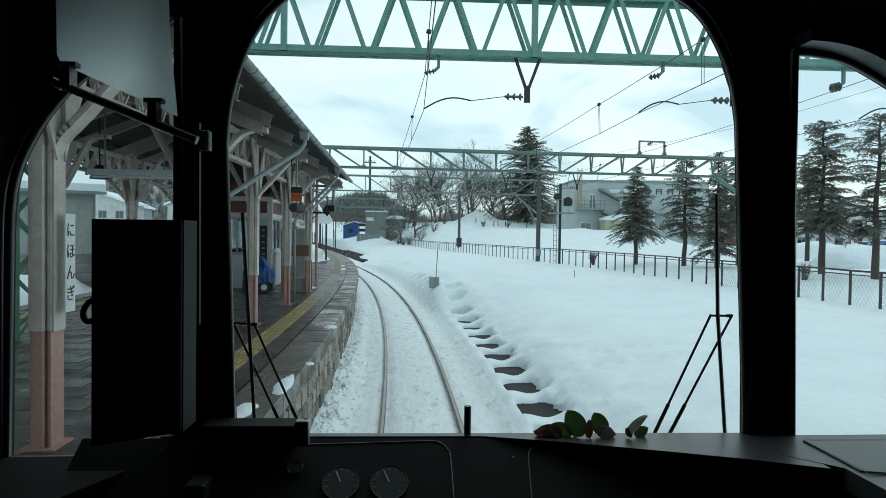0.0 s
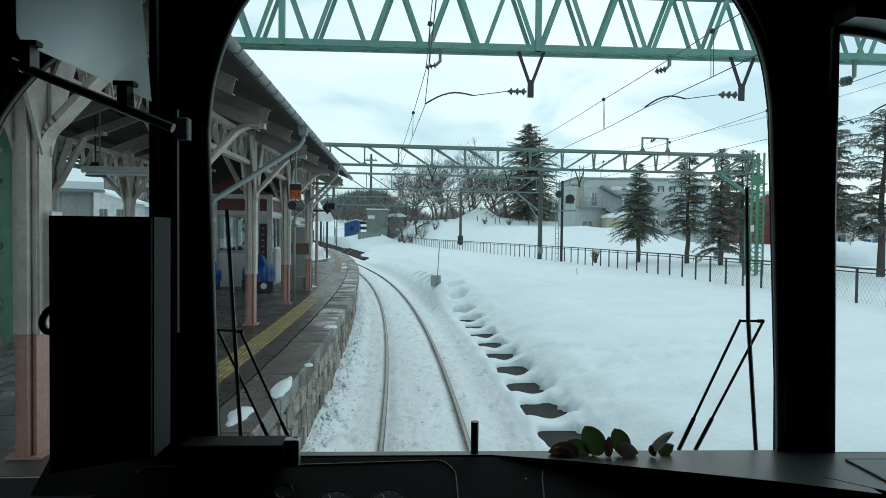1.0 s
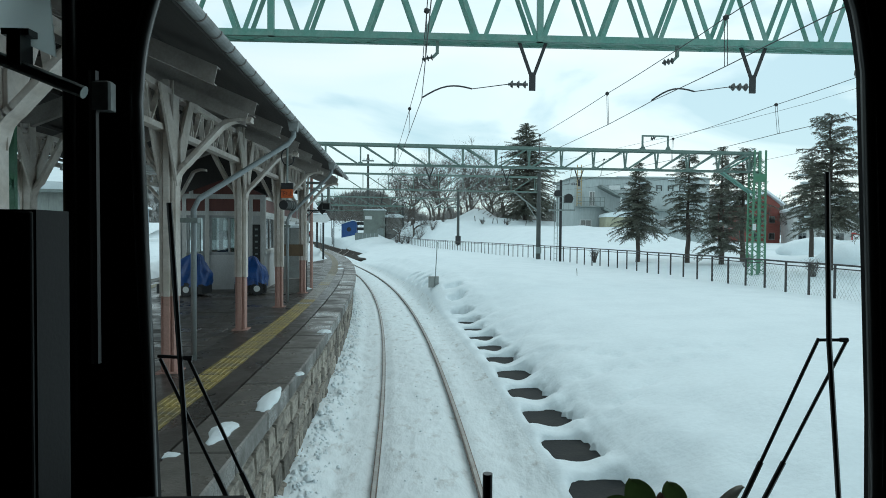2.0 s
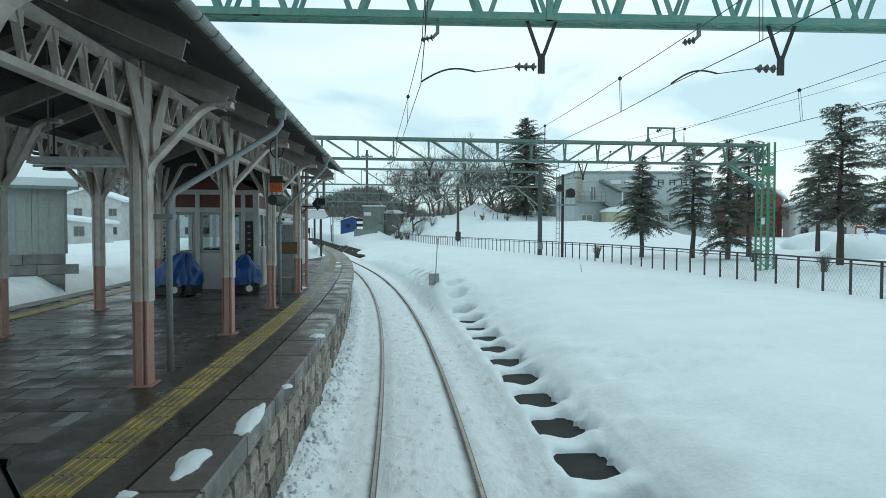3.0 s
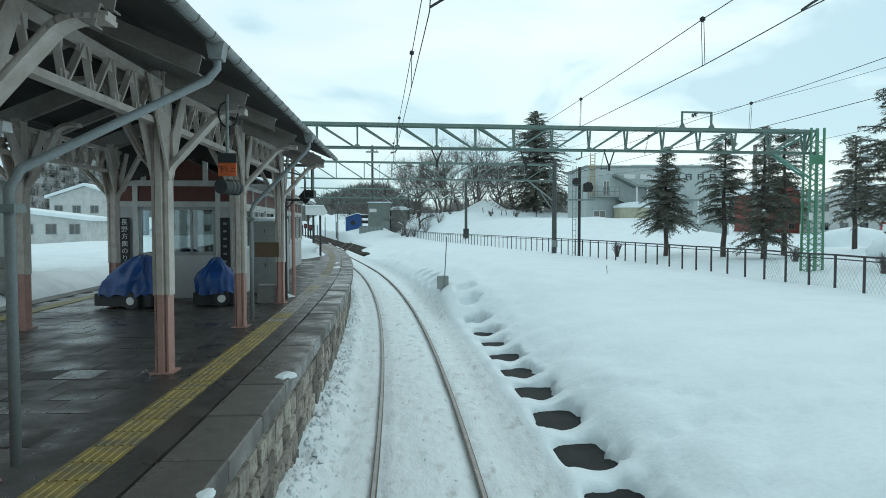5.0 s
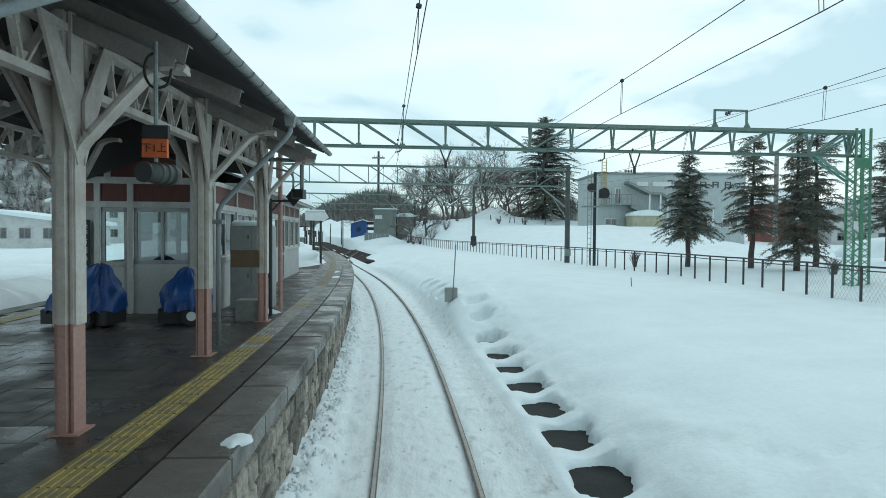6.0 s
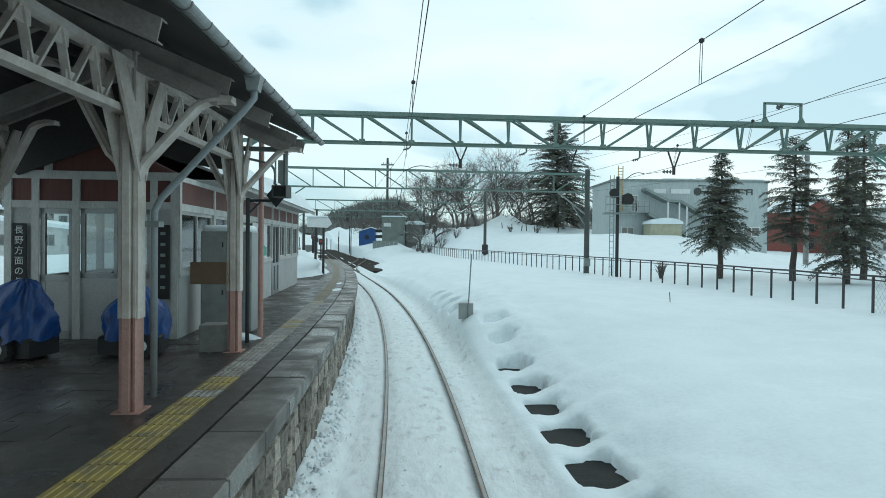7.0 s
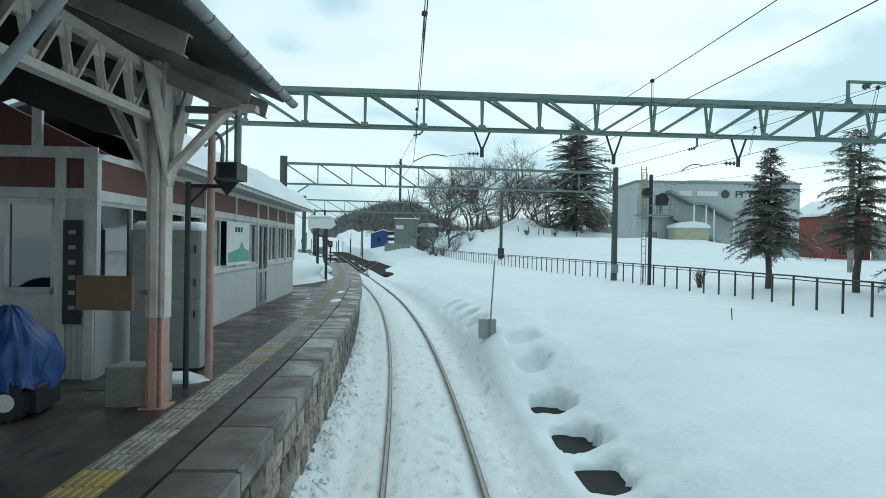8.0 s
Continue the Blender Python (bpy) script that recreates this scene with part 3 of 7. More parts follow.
# downpipes from the gutter to the columns
for k in (0, 2):
    bm = B()
    v = (9.0 - 4.9) if k == 0 else ((13.65 - 4.9) if k == 2 else V_END - 0.25)
    vc = {0: 1 * BAY + 0.12, 2: 3 * BAY + 0.12}[k]
    tube(bm, [(EAVE_U + 0.10, v, EAVE_Z - 0.05), (EAVE_U + 0.10, v, EAVE_Z - 0.22), (EAVE_U + 0.04, v - 0.05, EAVE_Z - 0.32), (0.32, vc + 0.05, 1.86), (0.28, vc, 1.74), (0.28, vc, 0.1)], 0.031, 10)
    dp = part("downpipe", bm, M_PIPE, canopy, "blue-grey rainwater downpipe", True)
    bm = B()
    prism(bm, [(EAVE_U + 0.03, EAVE_Z - 0.03), (EAVE_U + 0.17, EAVE_Z - 0.03), (EAVE_U + 0.145, EAVE_Z - 0.16), (EAVE_U + 0.055, EAVE_Z - 0.16)], 1, v - 0.06, v + 0.06)
    part("hopper", bm, M_GUTTER, dp)
    bm = B()
    box(bm, 0.15, 0.34, vc - 0.06, vc + 0.06, 1.60, 1.65)
    part("pipe_clip", bm, M_GREY, dp)
# dark boarding that closes the canopy's end above the waiting room gable
bm = B()
ve = V_END + 0.1
prism(bm, [(RIDGE_U, roof_z(RIDGE_U) + 0.02), (-0.1, roof_z(-0.1) + 0.02), (-0.1, 2.5), (-0.9, 2.62), (RIDGE_U - 0.25, 2.95), (2 * RIDGE_U - 0.2, 2.4), (2 * RIDGE_U - EAVE_U + 0.2, roof_z(2 * RIDGE_U - EAVE_U + 0.2) + 0.02)], 1, ve, ve + 0.05)
part("end_board", bm, M_ROOFU, canopy, "dark vertical boarding above the gable")

# ---- waiting room on the platform ----
ST_AT, ST_TURN, ST_W, ST_L = (-3.81, 17.7, PZ), 4.1, 2.45, 12.3
station = thing("waiting_room", "low white-painted station waiting room with red-brown bands", "building", at=ST_AT, turn=ST_TURN)
WALL_H = 2.42
# front wall to the track: u = 0; gable towards the camera: v = 0
bm = B()
box(bm, -0.10, 0.0, 0.0, 7.5, 0, 0.95)
part("dado", bm, M_GREYWALL, station, "pale grey boarded lower wall")
bm = B()
box(bm, -0.10, 0.0, 8.55, ST_L, 0, 0.95)
part("dado", bm, M_GREYWALL, station, "pale grey boarded lower wall")
# sliding door in the front
bm = B()
for v0, v1, z0, z1 in ((7.5, 7.56, 0, 1.93), (8.49, 8.55, 0, 1.93), (7.56, 8.49, 1.86, 1.93), (7.56, 8.49, 0.78, 0.86), (7.56, 8.49, 0, 0.1), (7.99, 8.06, 0, 1.93)):
    box(bm, -0.06, 0.012, v0, v1, z0, z1)
fdoor = part("door", bm, M_ALU, station, "aluminium sliding door with glass")
bm = B()
box(bm, -0.03, -0.022, 7.56, 8.49, 0.86, 1.86)
part("pane", bm, M_GLASSR, fdoor)
bm = B()
box(bm, -0.035, -0.015, 7.56, 8.49, 0.1, 0.78)
part("panel", bm, M_ALU, fdoor)
bm = B()
box(bm, -0.10, 0.0, 0.0, ST_L, 2.0, WALL_H)
part("band", bm, M_BROWN, station, "red-brown band under the eaves")
bm = B()
for z0, z1 in ((1.92, 2.03), (2.36, 2.44)):
    box(bm, -0.12, 0.025, -0.02, ST_L + 0.02, z0, z1)
part("rails", bm, M_WHITE, station, "white painted horizontal battens")
POSTS = [0.0, 1.85, 3.7, 5.6, 7.5, 8.55, 9.75, 10.95, ST_L]
for v in POSTS:
    bm = B()
    box(bm, -0.11, 0.03, v - 0.045, v + 0.045, 0.95, 2.42)
    part("post", bm, M_WHITE, station)
for a, b in zip(POSTS, POSTS[1:]):
    if a == 7.5:
        continue
    bm = B()
    box(bm, -0.12, 0.03, a, b, 0.93, 1.0)
    part("sill", bm, M_WHITE, station)
    bm = B()
    for x0, x1 in ((a + 0.05, a + 0.09), (b - 0.09, b - 0.05), ((a + b) / 2 - 0.02, (a + b) / 2 + 0.02)):
        box(bm, -0.06, -0.01, x0, x1, 1.0, 1.92)
    box(bm, -0.06, -0.01, a + 0.05, b - 0.05, 1.0, 1.05)
    box(bm, -0.06, -0.01, a + 0.05, b - 0.05, 1.87, 1.92)
    w = part("window", bm, M_WHITE, station, "white-framed sliding window")
    bm = B()
    box(bm, -0.042, -0.036, a + 0.08, b - 0.08, 1.03, 1.89)
    part("pane", bm, M_GLASSR, w)
# back and far walls, floor
bm = B()
box(bm, -ST_W, -ST_W + 0.1, 0.0, ST_L, 0, 0.9)
box(bm, -ST_W, -ST_W + 0.1, 0.0, ST_L, 2.0, WALL_H)
for v in (0.05, 2.9, 5.8, 8.7, ST_L - 0.05):
    box(bm, -ST_W, -ST_W + 0.1, v - 0.06, v + 0.06, 0.9, 2.0)
box(bm, -ST_W + 0.1, -0.1, ST_L - 0.1, ST_L, 0, WALL_H)
part("back_wall", bm, M_GREYWALL, station)
# gable wall towards the canopy
bm = B()
box(bm, -ST_W, -0.10, -0.02, 0.08, 2.02, 2.42)
prism(bm, [(-ST_W - 0.1, 2.42), (0.1, 2.42), (-ST_W / 2, 3.05)], 1, 0.0, 0.08)
part("gable_panel", bm, M_BROWN, station, "red-brown gable boards")
bm = B()
for z0, z1 in ((1.93, 2.04), (2.36, 2.48)):
    box(bm, -ST_W - 0.03, 0.03, -0.05, -0.02, z0, z1)
for u in (-ST_W + 0.05, -2.02, -1.45, -0.35, -0.05):
    box(bm, u - 0.05, u + 0.05, -0.055, -0.02, 0, 2.36)
for u in (-1.85, -0.6):
    box(bm, u - 0.05, u + 0.05, -0.045, 0.0, 2.42, 2.95)
part("gable_battens", bm, M_WHITE, station, "white painted gable battens")
bm = B()
box(bm, -ST_W, -2.02, -0.02, 0.06, 0, 1.95)
box(bm, -0.35, -0.1, -0.02, 0.06, 0, 1.95)
part("gable_dado", bm, M_GREYWALL, station, "pale grey boarded lower wall")
for u0, u1 in ((-2.39, -2.07), (-0.29, -0.11)):
    for k in range(int((u1 - u0) / 0.06)):
        bm = B()
        bbox(bm, u0 + 0.06 * k + 0.004, u0 + 0.06 * k + 0.056, -0.03, -0.02, 0.02, 0.95, 0.004)
        part("board", bm, M_GREYWALL, station)
# sliding door in the gable
bm = B()
for u0, u1, z0, z1 in ((-1.97, -1.90, 0, 1.93), (-1.57, -1.50, 0, 1.93), (-1.97, -1.50, 1.85, 1.93), (-1.97, -1.50, 0.85, 0.95), (-1.97, -1.50, 0, 0.12)):
    box(bm, u0, u1, -0.01, 0.04, z0, z1)
door = part("door", bm, M_ALU, station, "aluminium sliding door with glass")
bm = B()
box(bm, -1.90, -1.57, 0.01, 0.016, 0.95, 1.85)
part("pane", bm, M_GLASS, door)
bm = B()
box(bm, -1.90, -1.57, 0.0, 0.025, 0.12, 0.85)
part("panel", bm, M_GREYWALL, door)
bm = B()
for u0, u1, z0, z1 in ((-1.40, -1.34, 0.9, 1.93), (-0.46, -0.40, 0.9, 1.93), (-1.40, -0.40, 1.86, 1.93), (-1.40, -0.40, 0.9, 0.98), (-0.93, -0.88, 0.9, 1.93)):
    box(bm, u0, u1, -0.01, 0.04, z0, z1)
gw = part("window", bm, M_ALU, station, "aluminium gable window")
bm = B()
box(bm, -1.34, -0.46, 0.01, 0.016, 0.98, 1.86)
part("pane", bm, M_GLASSD, gw)
bm = B()
box(bm, -1.40, -0.40, -0.02, 0.06, 0, 0.9)
part("gable_dado", bm, M_GREYWALL, station)
# boarded ceiling and eave soffit
bm = B()
box(bm, -ST_W - 0.45, 0.50, 0.85, ST_L + 0.5, 2.445, 2.465)
part("soffit", bm, M_GREYWALL, station, "pale boarded eave soffit")
bm = B()
box(bm, 0.50, 0.53, 0.85, ST_L + 0.5, 2.40, 2.50)
part("fascia", bm, M_WHITE, station, "white eave board")
# roof with its load of snow
bm = B()
prism(bm, [(0.55, 2.47), (0.55, 2.51), (-ST_W / 2, 3.18), (-ST_W - 0.5, 2.51), (-ST_W - 0.5, 2.47), (-ST_W / 2, 3.12)], 1, 0.9, ST_L + 0.55)
roof = part("roof", bm, M_GUTTER, station, "grey metal roof")
bm = B()
n_u, n_v = 14, 40
grid = []
for j in range(n_v + 1):
    v = 1.0 + (ST_L - 0.5) * j / n_v
    for i in range(n_u + 1):
        u = 0.60 - (ST_W + 1.12) * i / n_u
        h = 2.50 + (0.68 * (1 - abs(u + ST_W / 2) / (ST_W / 2 + 0.55)))
        e = min(1, min(i, n_u - i) / 1.6, min(j, n_v - j) / 1.5)
        t = 0.36 * math.sqrt(max(0, e)) * (0.9 + 0.3 * noise.noise(Vector((u, v, 5)) * 0.9) + 0.2 * noise.noise(Vector((u, v, 9)) * 2.6)) if e > 0 else -0.02
        grid.append(bm.verts.new((u, v, h + t)))
for j in range(n_v):
    for i in range(n_u):
        a = j * (n_u + 1) + i
        bm.faces.new((grid[a], grid[a + 1], grid[a + n_u + 2], grid[a + n_u + 1]))
part("roof_snow", bm, M_SNOW, roof, "thick rounded layer of snow", True)

# ---- overhead line: gantries, hangers, wires ----
def box_gantry(x0, x1, y, zb, zt, depth, panel):
    """The near gantry: a four-chord lattice box beam on lattice masts."""
    g = thing("catenary_gantry", "weathered green lattice box gantry over the tracks", "gantry", "catenary gantries")
    for zz in (zb, zt):
        for yy, s in ((y - depth / 2, 1), (y + depth / 2, -1)):
            bm = B()
            h = 0.085
            z1 = zz if zz == zb else zz + h - 0.01
            box(bm, x0, x1, yy - 0.006, yy + 0.006, zz, zz + h)
            box(bm, x0, x1, min(yy, yy + s * 0.055), max(yy, yy + s * 0.055), z1, z1 + 0.01)
            part("chord", bm, M_GREEN, g)
    n = round((x1 - x0) / panel)
    p = (x1 - x0) / n
    for f, yy in enumerate((y - depth / 2, y + depth / 2)):
        for i in range(n):
            xa, xm, xb = x0 + i * p, x0 + (i + 0.5) * p, x0 + (i + 1) * p
            bm = B()
            bar(bm, (xa + 0.05, yy, zb + 0.05), (xm - 0.03, yy, zt + 0.06), 0.058, 0.014, (0, 1, 0))
            bar(bm, (xm + 0.03, yy, zt + 0.06), (xb - 0.05, yy, zb + 0.05), 0.058, 0.014, (0, 1, 0))
            part("lacing", bm, M_GREEN, g, kind="stuff")
    bm = B()
    for i in range(n * 2):
        s = 1 if i % 2 else -1
        for zz in (zb + 0.016, zt + 0.07):
            bar(bm, (x0 + i * p / 2, y - s * depth / 2, zz), (x0 + (i + 1) * p / 2, y + s * depth / 2, zz), 0.035, 0.008)
    part("cross_lacing", bm, M_GREEN, g, kind="stuff")
    for cx in (x0 + 4.5 * p, x0 + 9.0 * p):
        bm = B()
        box(bm, cx - 0.04, cx + 0.04, y - depth / 2 - 0.02, y - depth / 2 + 0.05, zb, zt + 0.1)
        part("upright", bm, M_GREEN, g)
    for mx in (x0 - 0.22, x1 + 0.3):
        bm = B()
        for sx in (-0.22, 0.22):
            for sy in (-0.3, 0.3):
                box(bm, mx + sx - 0.035, mx + sx + 0.035, y + sy - 0.035, y + sy + 0.035, 0.2, zt + 0.1)
        mast = part("mast", bm, M_MGREEN, g, "bright green lattice mast")
        bm = B()
        z, s = 0.4, 1
        while z < zt - 0.4:
            for sy in (-0.3, 0.3):
                bar(bm, (mx - s * 0.22, y + sy, z), (mx + s * 0.22, y + sy, z + 0.42), 0.05, 0.01, (0, 1, 0))
            for sx in (-0.22, 0.22):
                bar(bm, (mx + sx, y - s * 0.3, z), (mx + sx, y + s * 0.3, z + 0.42), 0.05, 0.01, (1, 0, 0))
            z, s = z + 0.42, -s
        part("lacing", bm, M_MGREEN, mast, kind="stuff")
    return g


def gz(x, y):
    """Ground height at a place of the plan (near enough)."""
    yp, o = y, 0.0
    for i in range(8):
        sl = slope(yp)
        k = math.hypot(1, sl)
        o = (x - xc(yp)) * k
        if abs(o) >= 40:
            return ground_z(x - xc(min(y, 60)), y)
        yp = y + o * sl / k
    return ground_z(o, yp)


def flat_gantry(a, b, zb, zt, panel, masts, hoop=None, material=None, lattice=False, turn_at=None, start=0.0, gap=0.0):
    """A light portal: chords with posts and diagonals, set between two points of the plan. With a gap it has two top chords over one bottom chord."""
    material = material or M_GANTRY
    g = thing("catenary_gantry", "slim grey-green truss gantry over the tracks", "gantry", "catenary gantries")
    a, b = Vector((*a, 0)), Vector((*b, 0))
    d = b - a
    L = d.length
    d.normalize()
    side = Vector((-d.y, d.x, 0)) * gap / 2
    planes = (-1, 1) if gap else (0,)
    w = 0.055 if gap else 0.06

    def at(s, z, k=0):
        q = a + d * s + side * k
        return (q.x, q.y, z)
    bm = B()
    bar(bm, at(0, zb), at(L, zb), 0.10 if gap else 0.16, 0.085)
    if gap:
        bar(bm, at(0, zb + 0.04), at(L, zb + 0.04), 0.16, 0.014)
    part("chord", bm, material, g)
    for k in planes:
        bm = B()
        bar(bm, at(0, zt, k), at(L, zt, k), 0.07 if gap else 0.16, 0.10 if gap else 0.12)
        part("chord", bm, material, g)
    turn_at = L / 2 if turn_at is None else turn_at
    s, i = start, 0
    while s < L:
        bm = B()
        e = min(s + panel, L)
        for k in planes:
            bar(bm, at(s, zb), at(s, zt, k), w, 0.05, d)
            if s < turn_at - 0.1:
                bar(bm, at(s + 0.05, zt, k), at(e - 0.06, zb), 0.05, w)
            else:
                bar(bm, at(s + 0.06, zb), at(e - 0.05, zt, k), 0.05, w)
        for zz in ((zb + 0.05, zt - 0.06) if gap else ()):
            k = 1 if zz > zb + 0.3 else 0.4
            prism(bm, [(at(s, 0)[0] - 0.11, zz - 0.05), (at(s, 0)[0] + 0.11, zz - 0.05), (at(s, 0)[0] + 0.07, zz + 0.05), (at(s, 0)[0] - 0.07, zz + 0.05)], 1, at(s, 0, -k)[1] - 0.012, at(s, 0, -k)[1] - 0.004)
        part("web", bm, material, g)
        if gap:
            bm = B()
            f = 1 if i % 2 else -1
            bar(bm, at(s, zt + 0.03, -f), at(e, zt + 0.03, f), 0.05, 0.012)
            part("top_lacing", bm, material, g)
        s, i = s + panel, i + 1
    for s, r in masts:
        bm = B()
        q = at(s, 0)
        tube(bm, [(q[0], q[1], -0.2), (q[0], q[1], zt + 0.35)], r, 10)
        part("mast", bm, M_POLE, g)
        bm = B()
        for k in (-1, 1):
            bar(bm, at(s, zb - 0.9), at(s + k * 1.3, zb), 0.05, 0.06)
        part("knee_brace", bm, material, g)
    if lattice:
        q = at(L - 0.02, 0)
        z0 = gz(q[0], q[1]) - 0.2
        bm = B()
        for sx in (-0.27, 0.27):
            for sy in (-0.2, 0.2):
                bar(bm, (q[0] + sx, q[1] + sy, z0), (q[0] + sx * 0.86, q[1] + sy, zt + 0.12), 0.06, 0.06, (0, 1, 0))
        bar(bm, (q[0] - 0.02, q[1] - 0.2, z0), (q[0] - 0.02, q[1] - 0.2, zt + 0.1), 0.10, 0.05, (0, 1, 0))
        box(bm, q[0] - 0.30, q[0] + 0.25, q[1] - 0.24, q[1] - 0.225, zt - 1.15, zt - 0.82)
        mast = part("mast", bm, M_MGREEN, g, "bright green riveted lattice mast")
        bm = B()
        z, k = z0 + 0.1, 1
        while z < zt - 0.3:
            for sy in (-0.21, 0.21):
                for x0, x1 in ((-0.27, -0.02), (-0.02, 0.26)):
                    bar(bm, (q[0] + (x0 if k > 0 else x1), q[1] + sy, z), (q[0] + (x1 if k > 0 else x0), q[1] + sy, z + 0.19), 0.028, 0.01, (0, 1, 0))
            for sx in (-0.26, 0.26):
                bar(bm, (q[0] + sx, q[1] - k * 0.2, z), (q[0] + sx, q[1] + k * 0.2, z + 0.19), 0.028, 0.01, (1, 0, 0))
            z, k = z + 0.19, -k
        part("lacing", bm, M_MGREEN, mast, kind="stuff")
        bm = B()
        bbox(bm, q[0] - 0.29, q[0] - 0.15, q[1] - 0.25, q[1] - 0.235, z0 + 2.0, z0 + 2.26, 0.003)
        part("number_plate", bm, M_SIGNWHITE, mast, "small white plate")
        bm = B()
        for k in (-0.12, 0.12):
            bar(bm, (q[0] - 1.5, q[1] + k, zb - 0.02), (q[0] - 0.26, q[1] + k, zb - 0.85), 0.07, 0.06)
        bar(bm, (q[0] - 1.4, q[1], zb + 0.03), (q[0] - 0.2, q[1], zt - 0.05), 0.06, 0.06)
        part("knee_brace", bm, M_GREEN, g)
    if hoop:
        s0, s1, zh = hoop
        bm = B()
        for s in (s0, s1):
            bar(bm, at(s, zt), at(s, zh), 0.06, 0.06, d)
            c0, c1, c2 = at(s - 0.13, 0), at(s + 0.13, 0), at(s, 0)
            prism(bm, [(c0[0], zt + 0.05), (c1[0], zt + 0.05), (c2[0] + 0.02, zt + 0.26), (c2[0] - 0.02, zt + 0.26)], 1, c2[1] - 0.035, c2[1] - 0.025)
        bar(bm, at(s0 - 0.03, zh), at(s1 + 0.03, zh), 0.06, 0.06)
        hp = part("hoop", bm, material, g)
        bm = B()
        p, q = Vector(at(s0 + 0.55, zh - 0.04)), Vector(at(s0 + 0.34, zh - 0.13))
        tube(bm, [Vector(at(s0 + 0.6, zh)), p, q], 0.018, 6)
        for k in (0.35, 0.75):
            c = p.lerp(q, k)
            tube(bm, [c, c + (q - p) * 0.18], 0.075, 10, 0.03)
        part("insulator", bm, M_INSUL, hp)
    return g


box_gantry(-5.253, 12.549, 9.36, 5.24, 6.08, 0.28, 0.774)
flat_gantry((-5.9, 24.6), (14.1, 25.9), 5.30, 6.05, 1.3, [(0.0, 0.16)], (15.12, 16.18, 6.66), None, True, 9.21, 0.11, 0.34)
flat_gantry((-8.24, 42.25), (8.85, 44.2), 5.63, 6.65, 1.69, [(0.0, 0.18)])
flat_gantry((-13.6, 70.4), (5.45, 74), 5.75, 6.75, 1.9, [(0.0, 0.18)])
flat_gantry((-21, 110), (-1.5, 113), 6.6, 7.6, 2.1, [(0.0, 0.18), (19.7, 0.18)])


def wire(name, pts, r, sag, label, parent=None):
    """A wire slung between supports, with a little sag in each span."""
    bm = B()
    line = []
    for a, b in zip(pts, pts[1:]):
        a, b = Vector(a), Vector(b)
        n = max(4, int((b - a).length / 2.5))
        for i in range(n):
            t = i / n
            line.append(a.lerp(b, t) - Vector((0, 0, sag * 4 * t * (1 - t) * min(1, (b - a).length / 30))))
    line.append(Vector(pts[-1]))
    tube(bm, line, r, 5)
    ob = part(name, bm, M_WIRE, parent)
    return tagged(ob, label, "" if parent else "wire"), line


def catenary(mess, cont, drops, label):
    c = thing("catenary_wires", label, "overhead wire", "overhead wires")
    wire("messenger_wire", mess, 0.0052, 0.10, "", c)
    wire("contact_wire", cont, 0.0052, 0.04, "", c)
    for (xm, ym, zm, xk, zk) in drops:
        bm = B()
        for s in (-1, 1):
            tube(bm, [(xm, ym + s * 0.03, zm), (xk, ym + s * 0.03, zk)], 0.004, 4)
        d = part("dropper", bm, M_WIRE, c)
        bm = B()
        bmesh.ops.create_icosphere(bm, subdivisions=1, radius=0.035, matrix=Matrix.Translation((xm, ym, zm)))
        part("clamp", bm, M_DARK, d)


catenary([(0.35, -30, 5.15), (0.18, 9.4, 5.0), (-0.13, 14.2, 4.90), (-0.47, 19.6, 4.93), (-0.8, 25, 5.15), (-4.0, 47.3, 5.6), (-11.0, 83, 5.8), (-25, 150, 6)],
         [(0.35, -30, 4.55), (0.17, 9.4, 4.5), (-0.82, 25, 4.55), (-4.0, 47.3, 4.7), (-11.0, 83, 4.8), (-25, 150, 5)],
         [(0.19, 7.5, 5.0, 0.18, 4.5), (0.0, 12.2, 4.93, -0.01, 4.5), (-0.3, 17.0, 4.93, -0.31, 4.52), (-0.6, 21.8, 5.05, -0.6, 4.54), (-1.5, 30, 5.2, -1.5, 4.58)],
         "thin dark messenger and contact wires over the track")
catenary([(4.2, -30, 5.15), (3.25, 7.35, 4.955), (3.33, 9.3, 5.04), (3.14, 10.9, 4.965), (2.93, 15.13, 4.96), (2.69, 19.5, 4.99), (2.30, 25.2, 5.07), (2.05, 29, 5.2), (0.6, 47.6, 5.6), (-5, 84, 5.8)],
         [(4.2, -30, 4.5), (3.26, 7.35, 4.46), (3.24, 9.3, 4.51), (3.16, 10.9, 4.475), (2.92, 15.13, 4.478), (2.70, 19.5, 4.51), (2.42, 25.2, 4.5), (0.6, 47.6, 4.7), (-5, 84, 4.8)],
         [(3.25, 7.35, 4.955, 3.26, 4.46), (3.14, 10.9, 4.965, 3.16, 4.475), (2.93, 15.13, 4.96, 2.92, 4.478), (2.69, 19.5, 4.99, 2.70, 4.51), (2.05, 29, 5.2, 2.1, 4.55)],
         "thin dark wires over the snow-covered second track")
